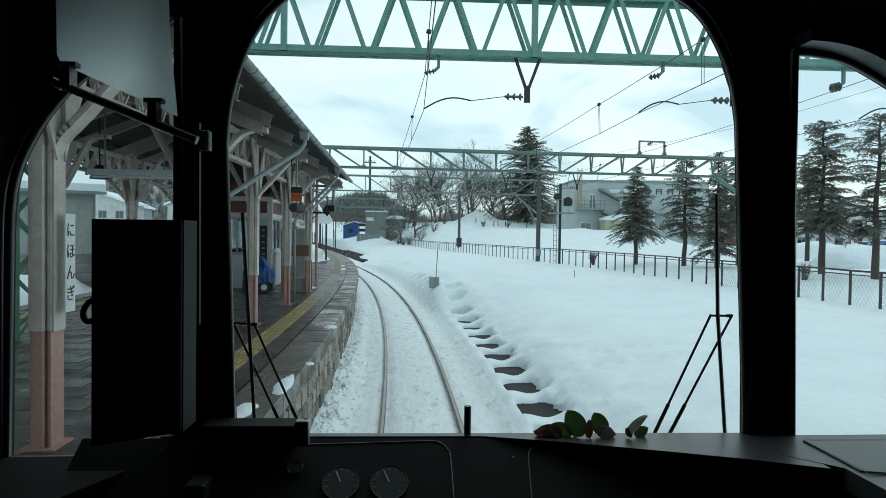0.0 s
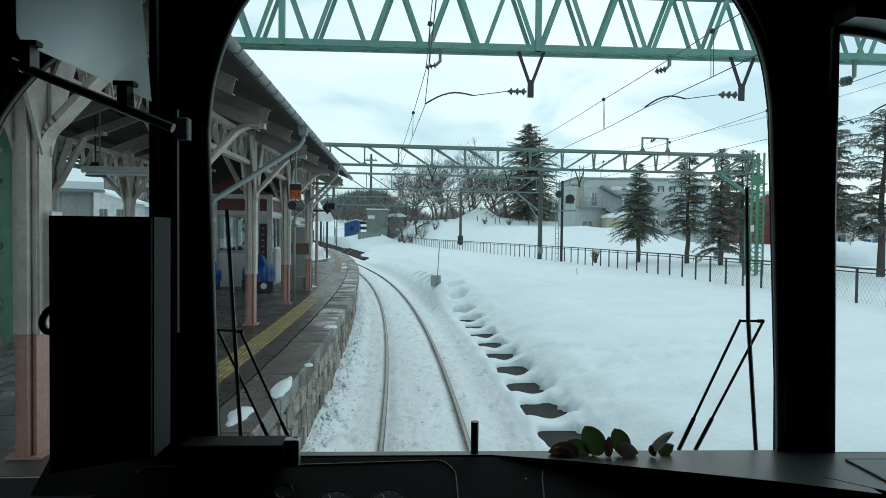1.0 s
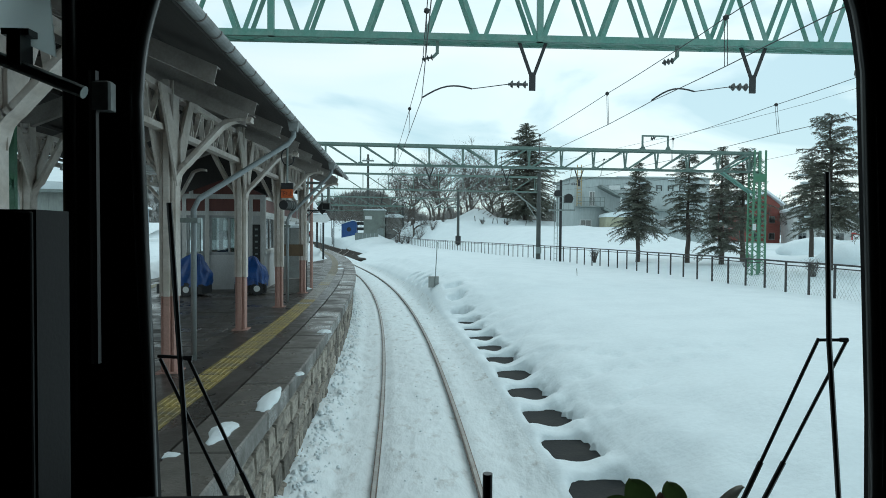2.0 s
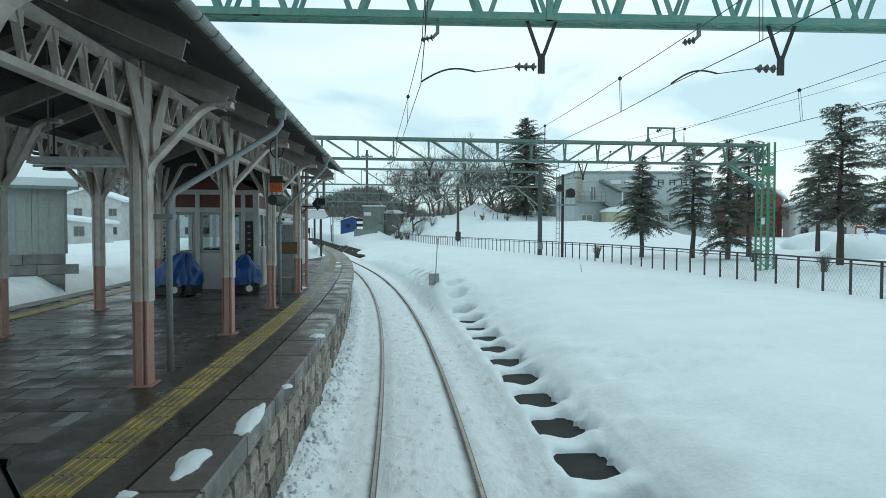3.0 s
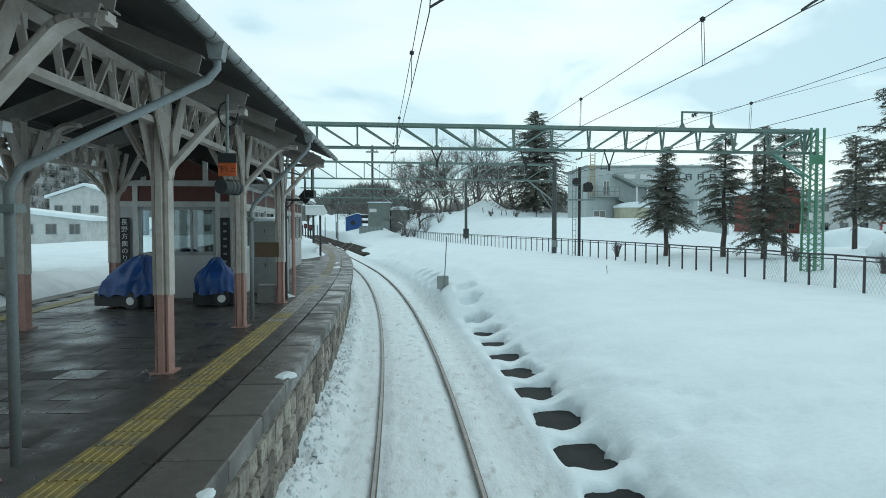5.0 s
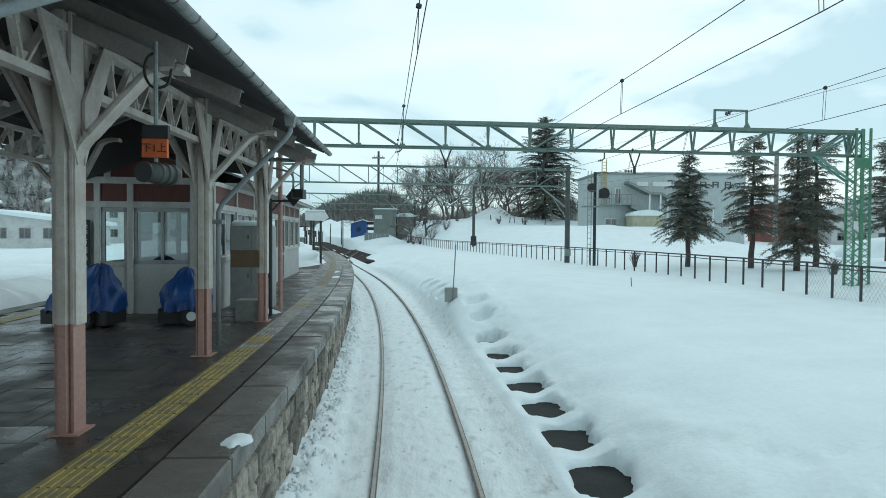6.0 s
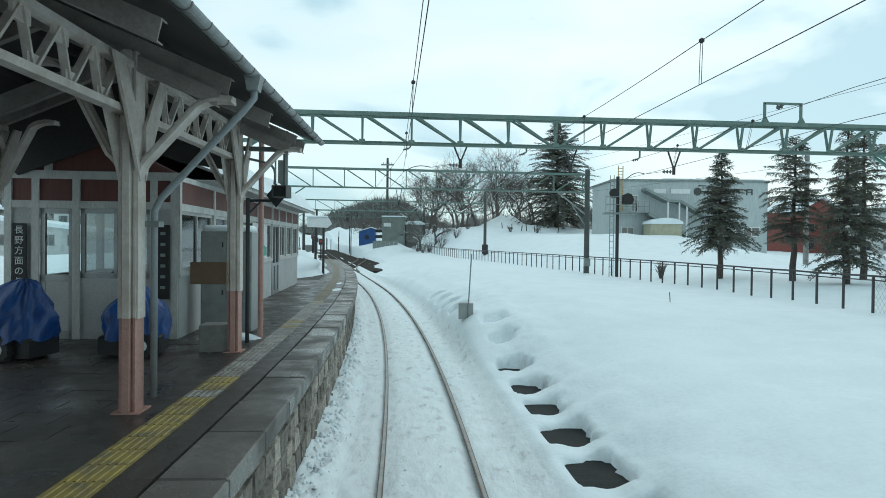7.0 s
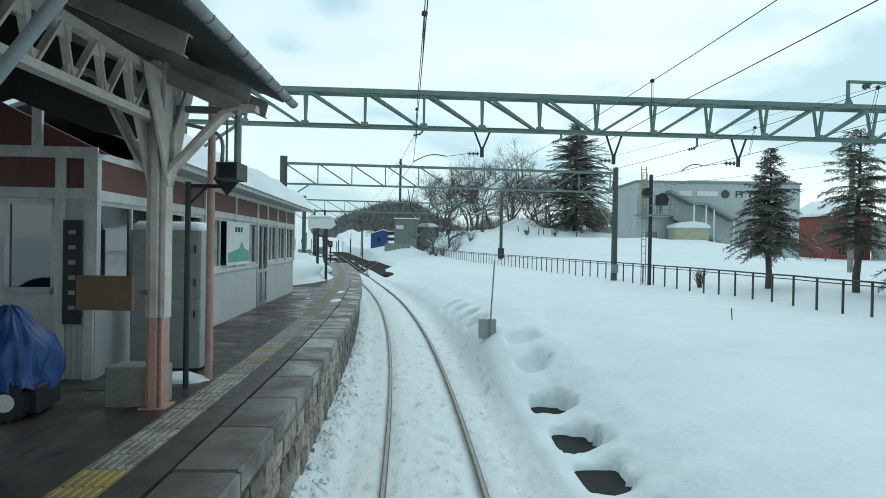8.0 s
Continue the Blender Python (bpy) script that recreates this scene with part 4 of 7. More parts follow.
catenary([(7.6, -30, 5.1), (6.33, 8.9, 4.98), (6.26, 11.5, 4.965), (6.12, 15.4, 4.965), (5.95, 17.1, 4.97), (5.45, 25.3, 5.0), (3.0, 47.8, 5.6), (-2, 84.5, 5.8)],
         [(7.6, -30, 4.5), (6.52, 8.9, 4.48), (6.31, 11.57, 4.475), (6.1, 15.3, 4.475), (5.87, 17.0, 4.48), (5.3, 25.3, 4.5), (3.0, 47.8, 4.7), (-2, 84.5, 4.8)],
         [(6.26, 11.5, 4.965, 6.31, 4.475), (6.12, 15.4, 4.965, 6.1, 4.475), (5.8, 19.6, 4.975, 5.7, 4.485), (5.6, 22.6, 4.985, 5.5, 4.49)],
         "thin dark wires over the snow-covered far track")
for pts, lb in (([(13, -30, 7.0), (11.5, 9.4, 6.5), (10.25, 16.6, 6.15), (9.85, 20.0, 6.18), (9.62, 25.7, 6.5), (7.0, 48, 7.4), (-1, 85, 7.6)], "feeder wire slung above the gantries"),
                ([(15, -30, 5.6), (12.2, 9.5, 5.4), (10.6, 25.6, 5.0), (6.5, 48, 5.6), (-2, 85, 6.0)], "feeder wire slung below the gantry ends")):
    wire("feeder_wire", pts, 0.005, 0.06, lb)


def insulator(bm, a, b, n, r):
    """A string of porcelain discs from a to b."""
    a, b = Vector(a), Vector(b)
    d = (b - a).normalized()
    tube(bm, [a, b], r * 0.35, 6)
    L = (b - a).length
    for i in range(n):
        c = a + d * L * (i + 0.5) / n
        tube(bm, [c - d * L * 0.16 / n, c + d * L * 0.16 / n], r, 9, r * 0.55)


def hanger(y, xv, xw, zb, zc, sgn=-1):
    """A V bracket under the beam with insulators and the pull-off arm to the contact wire."""
    h = thing("pull_off_bracket", "dark steel V bracket with insulators and curved pull-off arm", "bracket", "catenary brackets")
    bm = B()
    bar(bm, (xv - 0.18, y, zb), (xv - 0.02, y, zc + 0.32), 0.042, 0.02, (0, 1, 0))
    bar(bm, (xv + 0.18, y, zb), (xv + 0.02, y, zc + 0.32), 0.042, 0.02, (0, 1, 0))
    box(bm, xv - 0.042, xv + 0.042, y - 0.012, y + 0.012, zc + 0.12, zc + 0.36)
    part("v_frame", bm, M_DARK, h)
    bm = B()
    insulator(bm, (xv + sgn * 0.06, y, zc + 0.2), (xv + sgn * 0.32, y, zc + 0.2), 3, 0.055)
    part("insulator", bm, M_INSUL, h)
    bm = B()
    xa = xv + sgn * 0.8
    tube(bm, [(xv + sgn * 0.32, y, zc + 0.2), (xa, y, zc + 0.13)], 0.006, 5)
    part("stay_wire", bm, M_WIRE, h)
    bm = B()
    n = 8
    tube(bm, [(xa + (xw - xa) * i / n, y, zc + 0.13 * (1 - i / n) + 0.09 * math.sin(math.pi * i / n)) for i in range(n + 1)], 0.011, 7)
    part("pull_off_arm", bm, M_DARK, h)


def hook(y, x, zb, zm, sgn=-1, r=0.045):
    h = thing("wire_hook", "galvanised drop bracket with porcelain insulator for the messenger wire", "bracket", "catenary brackets")
    bm = B()
    box(bm, x - 0.02, x + 0.02, y - 0.02, y + 0.02, zm + 0.08, zb)
    bar(bm, (x, y, zm + 0.09), (x + sgn * 0.06, y, zm + 0.03), 0.035, 0.035, (0, 1, 0))
    part("drop_bar", bm, M_GANTRY, h)
    bm = B()
    insulator(bm, (x + sgn * 0.05, y, zm + 0.035), (x + sgn * 0.2, y, zm), 3, r)
    part("insulator", bm, M_INSUL, h)


hanger(9.3, 1.63, 0.17, 5.26, 4.5)
hanger(9.3, 4.62, 3.24, 5.28, 4.52)
hanger(9.3, 7.9, 6.50, 5.28, 4.5)
hook(9.3, 0.37, 5.28, 5.0)
hook(9.3, 3.58, 5.28, 5.02)
hook(9.3, 6.25, 5.28, 4.93, -1, 0.07)
hanger(25.1, 0.71, -0.82, 5.3, 4.58)
hanger(25.3, 3.72, 2.42, 5.3, 4.5)
hanger(25.4, 6.6, 5.3, 5.3, 4.5)
hook(25.0, -0.63, 5.3, 5.15)
hook(25.2, 2.50, 5.3, 5.08)
hook(25.4, 5.65, 5.3, 5.0)
hanger(48, -2.2, -4.0, 6.0, 4.8)

# ---- fence along the snowfield ----
fence = thing("fence", "dark brown steel mesh fence standing in snow", "fence")
FY = [12.5]


def fence_z(y):
    """An even line close over the snow."""
    return sum(ground_z(FENCE_O, y + d) for d in (-9, -6, -3, 0, 3, 6, 9)) / 7


while FY[-1] < 113:
    FY.append(FY[-1] + 1.0)
for i, y in enumerate(FY):
    p = P(FENCE_O, y, 0)
    z = fence_z(y)
    bm = B()
    box(bm, p.x - 0.026, p.x + 0.026, p.y - 0.026, p.y + 0.026, z - 0.2, z + 0.95)
    part("post", bm, M_FENCE, fence)
    if i:
        q = P(FENCE_O, FY[i - 1], 0)
        zq = fence_z(FY[i - 1])
        bm = B()
        bar(bm, (q.x, q.y, zq + 0.95), (p.x, p.y, z + 0.95), 0.05, 0.05)
        bar(bm, (q.x, q.y, zq + 0.84), (p.x, p.y, z + 0.84), 0.03, 0.03)
        part("rail", bm, M_FENCE, fence)
        if y < 24:
            bm = B()
            n = 8
            for k in range(n):
                t = k / n
                a = Vector((q.x + (p.x - q.x) * t, q.y + (p.y - q.y) * t, zq + (z - zq) * t))
                d = Vector((p.x - q.x, p.y - q.y, z - zq)) * 0.55
                for s in (0, 1):
                    lo, hi = a + Vector((0, 0, 0.0)), a + d * 1.0 + Vector((0, 0, 0.84))
                    if s:
                        lo, hi = a + Vector((0, 0, 0.84)), a + d
                    if t > 0.45:
                        c = (1 - t) / 0.55
                        hi = lo + (hi - lo) * c
                    bar(bm, lo, hi, 0.003, 0.003)
            part("mesh_panel", bm, M_GREY, fence, "fine chain-link mesh")

# ---- conifers ----
def conifer_meshes(seed, height, spread, bare, tiers, limbs, top_share, profile, size, sparse, snowy):
    """Trunk, crown and snow of an uneven conifer: limbs that rise and then droop, hung with short needled twigs."""
    rnd = random.Random(seed)
    trunk, crown, snow = B(), B(), B()
    lean = [Vector((rnd.uniform(-1, 1), rnd.uniform(-1, 1), 0)) * height * 0.008 for _ in range(10)]
    tube(trunk, [lean[i] + Vector((0, 0, height * 0.98 * i / 9 - (0.4 if i == 0 else 0))) for i in range(10)], height * 0.023, 9, height * 0.004)

    def blade(c, tip, w):
        d = tip - c
        v = d.cross(Vector((rnd.uniform(-1, 1), rnd.uniform(-1, 1), rnd.uniform(-1, 1))))
        if v.length > 1e-6:
            v = v.normalized() * w
            crown.faces.new([crown.verts.new(p) for p in (c - v, c + v, tip)])
    for lev in range(tiers):
        f0 = lev / (tiers - 1)
        for b in range(max(2, round(limbs * (1 - 0.35 * f0)))):
            f = min(1.0, max(0.0, f0 + rnd.uniform(-0.6, 0.6) / tiers))
            a = rnd.uniform(0, 2 * math.pi)
            n = noise.noise(Vector((math.cos(a) * 1.2, math.sin(a) * 1.2, f * 5 + seed)))
            if rnd.random() < sparse + 0.5 * max(0, n):
                continue
            shape = top_share + (1 - top_share) * (1 - f ** profile)
            shape *= 0.72 + 1.4 * f if f < 0.2 else 1
            L = spread * shape * rnd.uniform(0.55, 1.12) * (1 + 0.55 * n) * (0.25 if f > 0.97 else 1) + 0.06 * size
            z0 = height * (bare + (1 - bare) * f * 0.985)
            dirv, side = Vector((math.cos(a), math.sin(a), 0)), Vector((-math.sin(a), math.cos(a), 0))
            rise, droop = 0.10 + 0.55 * f + rnd.uniform(-0.12, 0.15), 0.42 - 0.1 * f + rnd.uniform(-0.12, 0.2)
            sway = rnd.uniform(-0.15, 0.15)
            ps = [Vector((0, 0, z0)) + dirv * L * t + side * L * sway * t * t + Vector((0, 0, L * (rise * t - droop * t * t))) for t in (0, 0.25, 0.5, 0.75, 1)]
            tube(trunk, ps, 0.008 * size + 0.010 * L, 4, 0.004)
            m_ = max(4, int(L / (0.043 * size)))
            for i in range(m_):
                t = 0.16 + 0.84 * (i + rnd.random()) / m_
                k = min(3, int(t * 4))
                c = ps[k].lerp(ps[k + 1], t * 4 - k)
                for sgn in (-1, 1):
                    if rnd.random() < 0.24:
                        continue
                    ln = (0.13 + 0.20 * (1 - t)) * size * rnd.uniform(0.6, 1.3)
                    d = (dirv * rnd.uniform(0.2, 0.7) + side * sgn * rnd.uniform(0.4, 1.0) + Vector((0, 0, rnd.uniform(-0.75, 0.15)))).normalized()
                    tip = c + d * ln
                    blade(c, tip, 0.014 * size)
                    for q in range(3):
                        e = c.lerp(tip, rnd.uniform(0.15, 0.95))
                        blade(e, e + (d * 0.6 + Vector((rnd.uniform(-1, 1), rnd.uniform(-1, 1), rnd.uniform(-1.1, 0.5)))) * 0.088 * size, 0.0135 * size)
            if rnd.random() < snowy and L > 0.3 * size:
                t = rnd.uniform(0.35, 0.85)
                k = min(3, int(t * 4))
                c = ps[k].lerp(ps[k + 1], t * 4 - k)
                r = rnd.uniform(0.05, 0.13) * size
                m = Matrix.Translation(c + Vector((0, 0, r * 0.2))) @ Matrix.Rotation(a, 4, "Z") @ Matrix.Diagonal((r * rnd.uniform(1.0, 2.2), r * rnd.uniform(0.6, 1.0), r * rnd.uniform(0.35, 0.6), 1))
                made = bmesh.ops.create_icosphere(snow, subdivisions=2, radius=1, matrix=m)
                for v in made["verts"]:
                    v.co += (v.co - c) * 0.35 * noise.noise(v.co * 9 / size)
    return to_mesh("trunk", trunk, M_BARK), to_mesh("crown", crown, M_NEEDLE), to_mesh("snow_clumps", snow, M_SNOW, True)


CONIFERS = {}
for key, args in (("cone", (11, 5.8, 1.62, 0.27, 33, 10, 0.05, 1.35, 1.0, 0.06, 0.05)), ("slim", (12, 5.9, 1.45, 0.30, 27, 8, 0.24, 1.6, 1.0, 0.16, 0.09)),
                  ("spire", (13, 6.0, 1.75, 0.14, 30, 9, 0.10, 0.75, 1.0, 0.08, 0.05)), ("tall", (15, 6.9, 1.7, 0.30, 26, 9, 0.38, 2.2, 1.12, 0.16, 0.2)),
                  ("open", (16, 6.9, 1.75, 0.28, 22, 8, 0.46, 2.4, 1.12, 0.24, 0.22)), ("big", (14, 15.4, 6.3, 0.07, 50, 14, 0.10, 1.9, 1.6, 0.05, 0.06))):
    CONIFERS[key] = conifer_meshes(*args)


def conifer(key, x, y, turn, k=1.0, label="tall dark conifer with drooping snow-flecked branches"):
    t = thing("conifer", label, "tree", "conifers behind the fence", at=(x, y, gz(x, y) - 0.05), turn=turn)
    for nm, me in zip(("trunk", "crown", "snow_clumps"), CONIFERS[key]):
        piece(nm, me, t, Matrix.Scale(k, 4))
    return t


conifer("cone", 13.1, 36.6, 20, 1.0, "full cone-shaped dark conifer with a bare lower trunk")
conifer("slim", 14.6, 33.4, 140, 1.0, "slim gappy conifer with clumps of snow on its limbs")
conifer("spire", 15.3, 31.2, 250, 0.98, "thin-topped conifer with a dense drooping lower crown")
conifer("tall", 16.8, 25.4, 60, 0.92)
conifer("open", 17.0, 22.6, 300, 0.89, "open-crowned tall conifer with long drooping limbs")
conifer("slim", 17.9, 34.0, 10, 1.05, "slim gappy conifer with clumps of snow on its limbs")
conifer("big", 17.6, 97, 0, 0.98, "very tall dark cedar with broad tiered crown")
conifer("tall", 25.0, 39.0, 75, 0.95)


# ---- bare trees ----
def bare_tree_mesh(seed, height, forks=6, stem=0.25, wide=0.75, snow=0.5):
    """A leafless tree: forked limbs, a haze of fine end twigs, thin snow along the flatter limbs."""
    rnd = random.Random(seed)
    bm, sn = B(), B()

    def grow(p, d, L, r, lev):
        q = p + d * L
        mid = p + d * L * 0.5 + Vector((rnd.uniform(-1, 1), rnd.uniform(-1, 1), rnd.uniform(-0.3, 0.6))) * L * 0.11
        tube(bm, [p, mid, q], r, 5 if lev < 2 else 3, r * 0.62)
        if 1 <= lev < 4 and abs(d.z) < 0.7 and rnd.random() < snow:
            for a, b in ((p, mid), (mid, q)):
                bar(sn, a + Vector((0, 0, r * 0.85)), b + Vector((0, 0, r * 0.65)), r * 1.15, r * 0.7)
        if lev >= forks:
            for i in range(4):
                c = p.lerp(q, rnd.uniform(0.2, 1.0))
                t = c + (d * 0.8 + Vector((rnd.gauss(0, 0.6), rnd.gauss(0, 0.6), rnd.gauss(0.15, 0.5)))) * L * rnd.uniform(0.6, 1.2)
                w = Vector((rnd.uniform(-1, 1), rnd.uniform(-1, 1), rnd.uniform(-0.4, 0.4))) * 0.007
                bm.faces.new([bm.verts.new(v) for v in (c - w, c + w, t)])
            return
        for i in range(rnd.choice((2, 3, 3)) if lev < 4 else 3):
            a = Vector((rnd.gauss(0, 1), rnd.gauss(0, 1), rnd.gauss(0.25, 0.7))).normalized()
            nd = (d * 0.75 + a * wide).normalized()
            grow(p.lerp(q, rnd.uniform(0.55, 1.0)) if i else q, nd, L * rnd.uniform(0.6, 0.88), max(0.007, r * rnd.uniform(0.50, 0.66)), lev + 1)
    grow(Vector((0, 0, -0.3)), Vector((rnd.uniform(-0.1, 0.1), rnd.uniform(-0.1, 0.1), 1)).normalized(), height * stem, height * 0.016, 0)
    bmesh.ops.recalc_face_normals(bm, faces=bm.faces)
    return to_mesh("crown", bm, M_TWIG), to_mesh("branch_snow", sn, M_SNOW)


BARE = [bare_tree_mesh(s, 9.0) for s in (21, 22, 23, 24)] + [bare_tree_mesh(27, 9.0, 6, 0.16, 1.05, 0.75), bare_tree_mesh(29, 9.0, 6, 0.17, 1.0, 0.7)]


def bare_tree(i, x, y, turn, k, z=None):
    t = thing("bare_tree", "leafless deciduous tree with fine twigs and some snow", "tree", "bare trees on the rise", at=(x, y, (gz(x, y) if z is None else z) - 0.1), turn=turn)
    piece("crown", BARE[i][0], t, Matrix.Scale(k, 4))
    tagged(piece("branch_snow", BARE[i][1], t, Matrix.Scale(k, 4)), kind="stuff")
    return t


lowb = thing("low_store", "low dark lineside store under a snowy roof", "building", at=(-3.4, 113, 1.6))
bm = B()
box(bm, -1.2, 1.8, 0, 4, -0.6, 3.9)
part("wall", bm, M_CONC, lowb)
bm = B()
prism(bm, [(-1.4, 3.9), (2.0, 3.9), (2.0, 4.15), (1.2, 4.5), (-0.6, 4.5), (-1.4, 4.2)], 1, -0.3, 4.2)
part("snow_roof", bm, M_SNOW, lowb)

rt = random.Random(5)
bare_tree(4, 3.2, 95, 0, 1.55)
bare_tree(5, 0.2, 97, 60, 1.35)
bare_tree(4, -1.8, 99, 130, 1.2)
for i in range(15):
    bare_tree(i % 4, -4.0 + 1.3 * i + rt.uniform(-0.8, 0.8), rt.uniform(100, 122), rt.uniform(0, 360), rt.uniform(1.25, 1.75))
for i in range(5):
    bare_tree(i % 4, 9 + 2.0 * i, rt.uniform(104, 118), rt.uniform(0, 360), rt.uniform(1.3, 1.8))
for i in range(8):
    bare_tree(i % 4, rt.uniform(-22, -6), rt.uniform(160, 200), rt.uniform(0, 360), rt.uniform(0.9, 1.5))
# thicket and trees beyond the yard
for i in range(9):
    bare_tree(i % 4, 34 + 4.2 * i + rt.uniform(-1.5, 1.5), rt.uniform(84, 110), rt.uniform(0, 360), rt.uniform(0.7, 1.1))

# ---- poles and signal ----
def pole(x, y, top, r, label, material=None):
    t = thing("utility_pole", label, "pole", "lineside poles", at=(x, y, gz(x, y)))
    bm = B()
    tube(bm, [(0, 0, -0.3), (0, 0, top - gz(x, y))], r, 12, r * 0.8)
    part("shaft", bm, material or M_POLE, t)
    return t


p1 = pole(8.85, 44.2, 6.95, 0.17, "weathered steel tube catenary pole in snow")
p0 = pole(5.45, 74, 8.0, 0.17, "steel catenary pole with equipment box")
pole(25.7, 51, 8.9, 0.18, "plain grey concrete pole behind the conifers", M_CONC)
pf = pole(-8.75, 127, 18.4, 0.26, "tall concrete utility pole with crossarm")

# ---- factory building ----
factory = thing("factory_building", "grey clad industrial building with outside steel stair", "building", at=(19.3, 75, 0))
bm = B()
box(bm, 0, 16.6, 0, 9, 0.6, 9.4)
part("wall", bm, M_FACTORY, factory)
bm = B()
box(bm, -0.12, 16.72, -0.12, 9.12, 9.4, 9.62)
part("roof", bm, M_GREY, factory)

# ---- sheds far down the line ----
hut = thing("blue_hut", "small blue lineside hut with round window", "hut", at=(-11.7, 119, 2.0))
bm = B()
box(bm, -1.4, 1.4, 0, 3, -1.8, 2.3)
prism(bm, [(-1.4, 2.3), (1.4, 2.3), (1.4, 2.75), (0.7, 3.0)], 1, 0, 3)
part("wall", bm, M_BLUE, hut)
bm = B()
prism(bm, [(-1.55, 2.3), (-1.55, 2.42), (0.7, 3.15), (1.5, 2.9), (1.5, 2.78), (0.7, 3.0)], 1, -0.15, 3.15)
part("roof", bm, M_SNOW, hut)
M_RELAY = mat("grey_green_render", (0.20, 0.23, 0.21), 0.8, spots=(0.14, 0.16, 0.145), amount=0.6, scale=1.0, grain=12)
relay = thing("relay_building", "plain grey-green flat-roofed lineside building", "building", at=(-6.3, 112, 1.0))
bm = B()
box(bm, -2.15, 1.6, 0, 5, 0, 5.7)
part("wall", bm, M_RELAY, relay)
bm = B()
box(bm, -2.25, 1.7, -0.1, 5.1, 5.7, 5.9)
part("roof", bm, M_SNOW, relay)

pf2 = thing("panel_fence", "low grey sheet fence in front of the lineside building", "fence", at=(-7.6, 107.5, 1.95))
for k in range(6):
    bm = B()
    bbox(bm, -1.95 + 0.66 * k, -1.31 + 0.66 * k, -0.03, 0.03, -0.9, 0.75, 0.01)
    part("panel", bm, M_GREY, pf2)

# ---- shed across the far track ----
shed = thing("clad_shed", "pale grey ribbed panel shed with stone plinth and snowy roof", "shed", at=(-8.7, 18.0, 1.2), turn=28)
bm = B()
box(bm, -9, 0, 0.03, 6, 0.9, 2.55)
part("wall", bm, M_SHED, shed)
bm = B()
bbox(bm, 0.0, 0.06, -0.06, 0.0, 0.9, 2.6, 0.005)
part("corner_post", bm, M_GREY, shed)
for k in range(3):
    z0 = (0.88, 1.46, 2.02)[k]
    for j in range(13):
        bm = B()
        x0 = -0.695 * (j + 1)
        bbox(bm, x0 + 0.004, x0 + 0.69, -0.012 + 0.006 * k, 0.03, z0, z0 + 0.60, 0.004)
        for r in range(3):
            box(bm, x0 + 0.10 + 0.23 * r, x0 + 0.13 + 0.23 * r, -0.022 + 0.006 * k, -0.0, z0 + 0.01, z0 + 0.59)
        part("panel", bm, M_SHED, shed)
for k in range(3):
    for j in range(10):
        bm = B()
        x0 = -0.9 * (j + 1) + 0.3 * (k % 2)
        bbox(bm, x0 + 0.006, x0 + 0.894, -0.05, 0.03, 0.9 - 0.26 * (k + 1), 0.9 - 0.26 * k - 0.012, 0.006)
        part("plinth_block", bm, M_CONC, shed)
bm = B()
box(bm, -9, -0.01, 0.031, 5.9, -0.6, 0.9)
part("plinth", bm, M_CONC, shed, "grey stone plinth")
bm = B()
prism(bm, [(-0.25, 2.56), (-0.25, 2.78), (0.5, 3.02), (6.2, 4.2), (6.2, 3.9)], 0, -9.2, 0.3)
part("roof_snow", bm, M_SNOW, shed, "even layer of snow on the roof")
bm = B()
bar(bm, (-9.2, -0.27, 2.54), (0.32, -0.27, 2.54), 0.06, 0.08)
part("eave_gutter", bm, M_GREY, shed)

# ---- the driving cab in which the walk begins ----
# cab, case and strip colours near black to carry the unlit interior
M_CAB = mat("cab_unlit_black", (0.006, 0.006, 0.0065), 0.6, scale=6, grain=90, bump=0.05, amount=0.4, spec=0.2)
M_DESK = mat("desk_satin_grey", (0.085, 0.092, 0.092), 0.33, spots=(0.06, 0.064, 0.064), amount=0.4, scale=3, grain=200, bump=0.12, dist=0.002)
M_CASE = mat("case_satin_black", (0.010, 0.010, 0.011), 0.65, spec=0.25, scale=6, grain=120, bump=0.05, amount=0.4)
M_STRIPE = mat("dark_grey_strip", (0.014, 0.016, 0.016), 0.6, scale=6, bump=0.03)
M_RUBBER = mat("rubber_seal", (0.012, 0.012, 0.012), 0.3, bump=0.0)
M_DIAL = mat("dial_face", (0.05, 0.062, 0.062), 0.35, scale=8, bump=0)
M_CHROME = mat("bright_metal", (0.5, 0.5, 0.5), 0.25, 0.9, scale=8, bump=0)
M_PALELINE = mat("pale_line", (0.27, 0.255, 0.24), 0.4, scale=8, bump=0)
M_LEAF = mat("glossy_leaf", (0.045, 0.08, 0.03), 0.35, spots=(0.09, 0.08, 0.04), amount=0.5, scale=15, bump=0.1)
M_DRYLEAF = mat("withered_leaf", (0.20, 0.15, 0.11), 0.6, spots=(0.08, 0.03, 0.03), amount=0.8, scale=14, bump=0.2)
M_PALELEAF = mat("pale_dry_leaf", (0.30, 0.29, 0.25), 0.7, spots=(0.18, 0.15, 0.11), amount=0.6, scale=20, bump=0.1)
m = bpy.data.materials.new("smoked_sunshade")
m.use_nodes = True
tr = m.node_tree.nodes.new("ShaderNodeBsdfTransparent")
tr.inputs[0].default_value = (0.42, 0.45, 0.45, 1)
tl = m.node_tree.nodes.new("ShaderNodeBsdfTranslucent")
tl.inputs[0].default_value = (0.5, 0.53, 0.53, 1)
ad = m.node_tree.nodes.new("ShaderNodeAddShader")
m.node_tree.links.new(tr.outputs[0], ad.inputs[0])
m.node_tree.links.new(tl.outputs[0], ad.inputs[1])
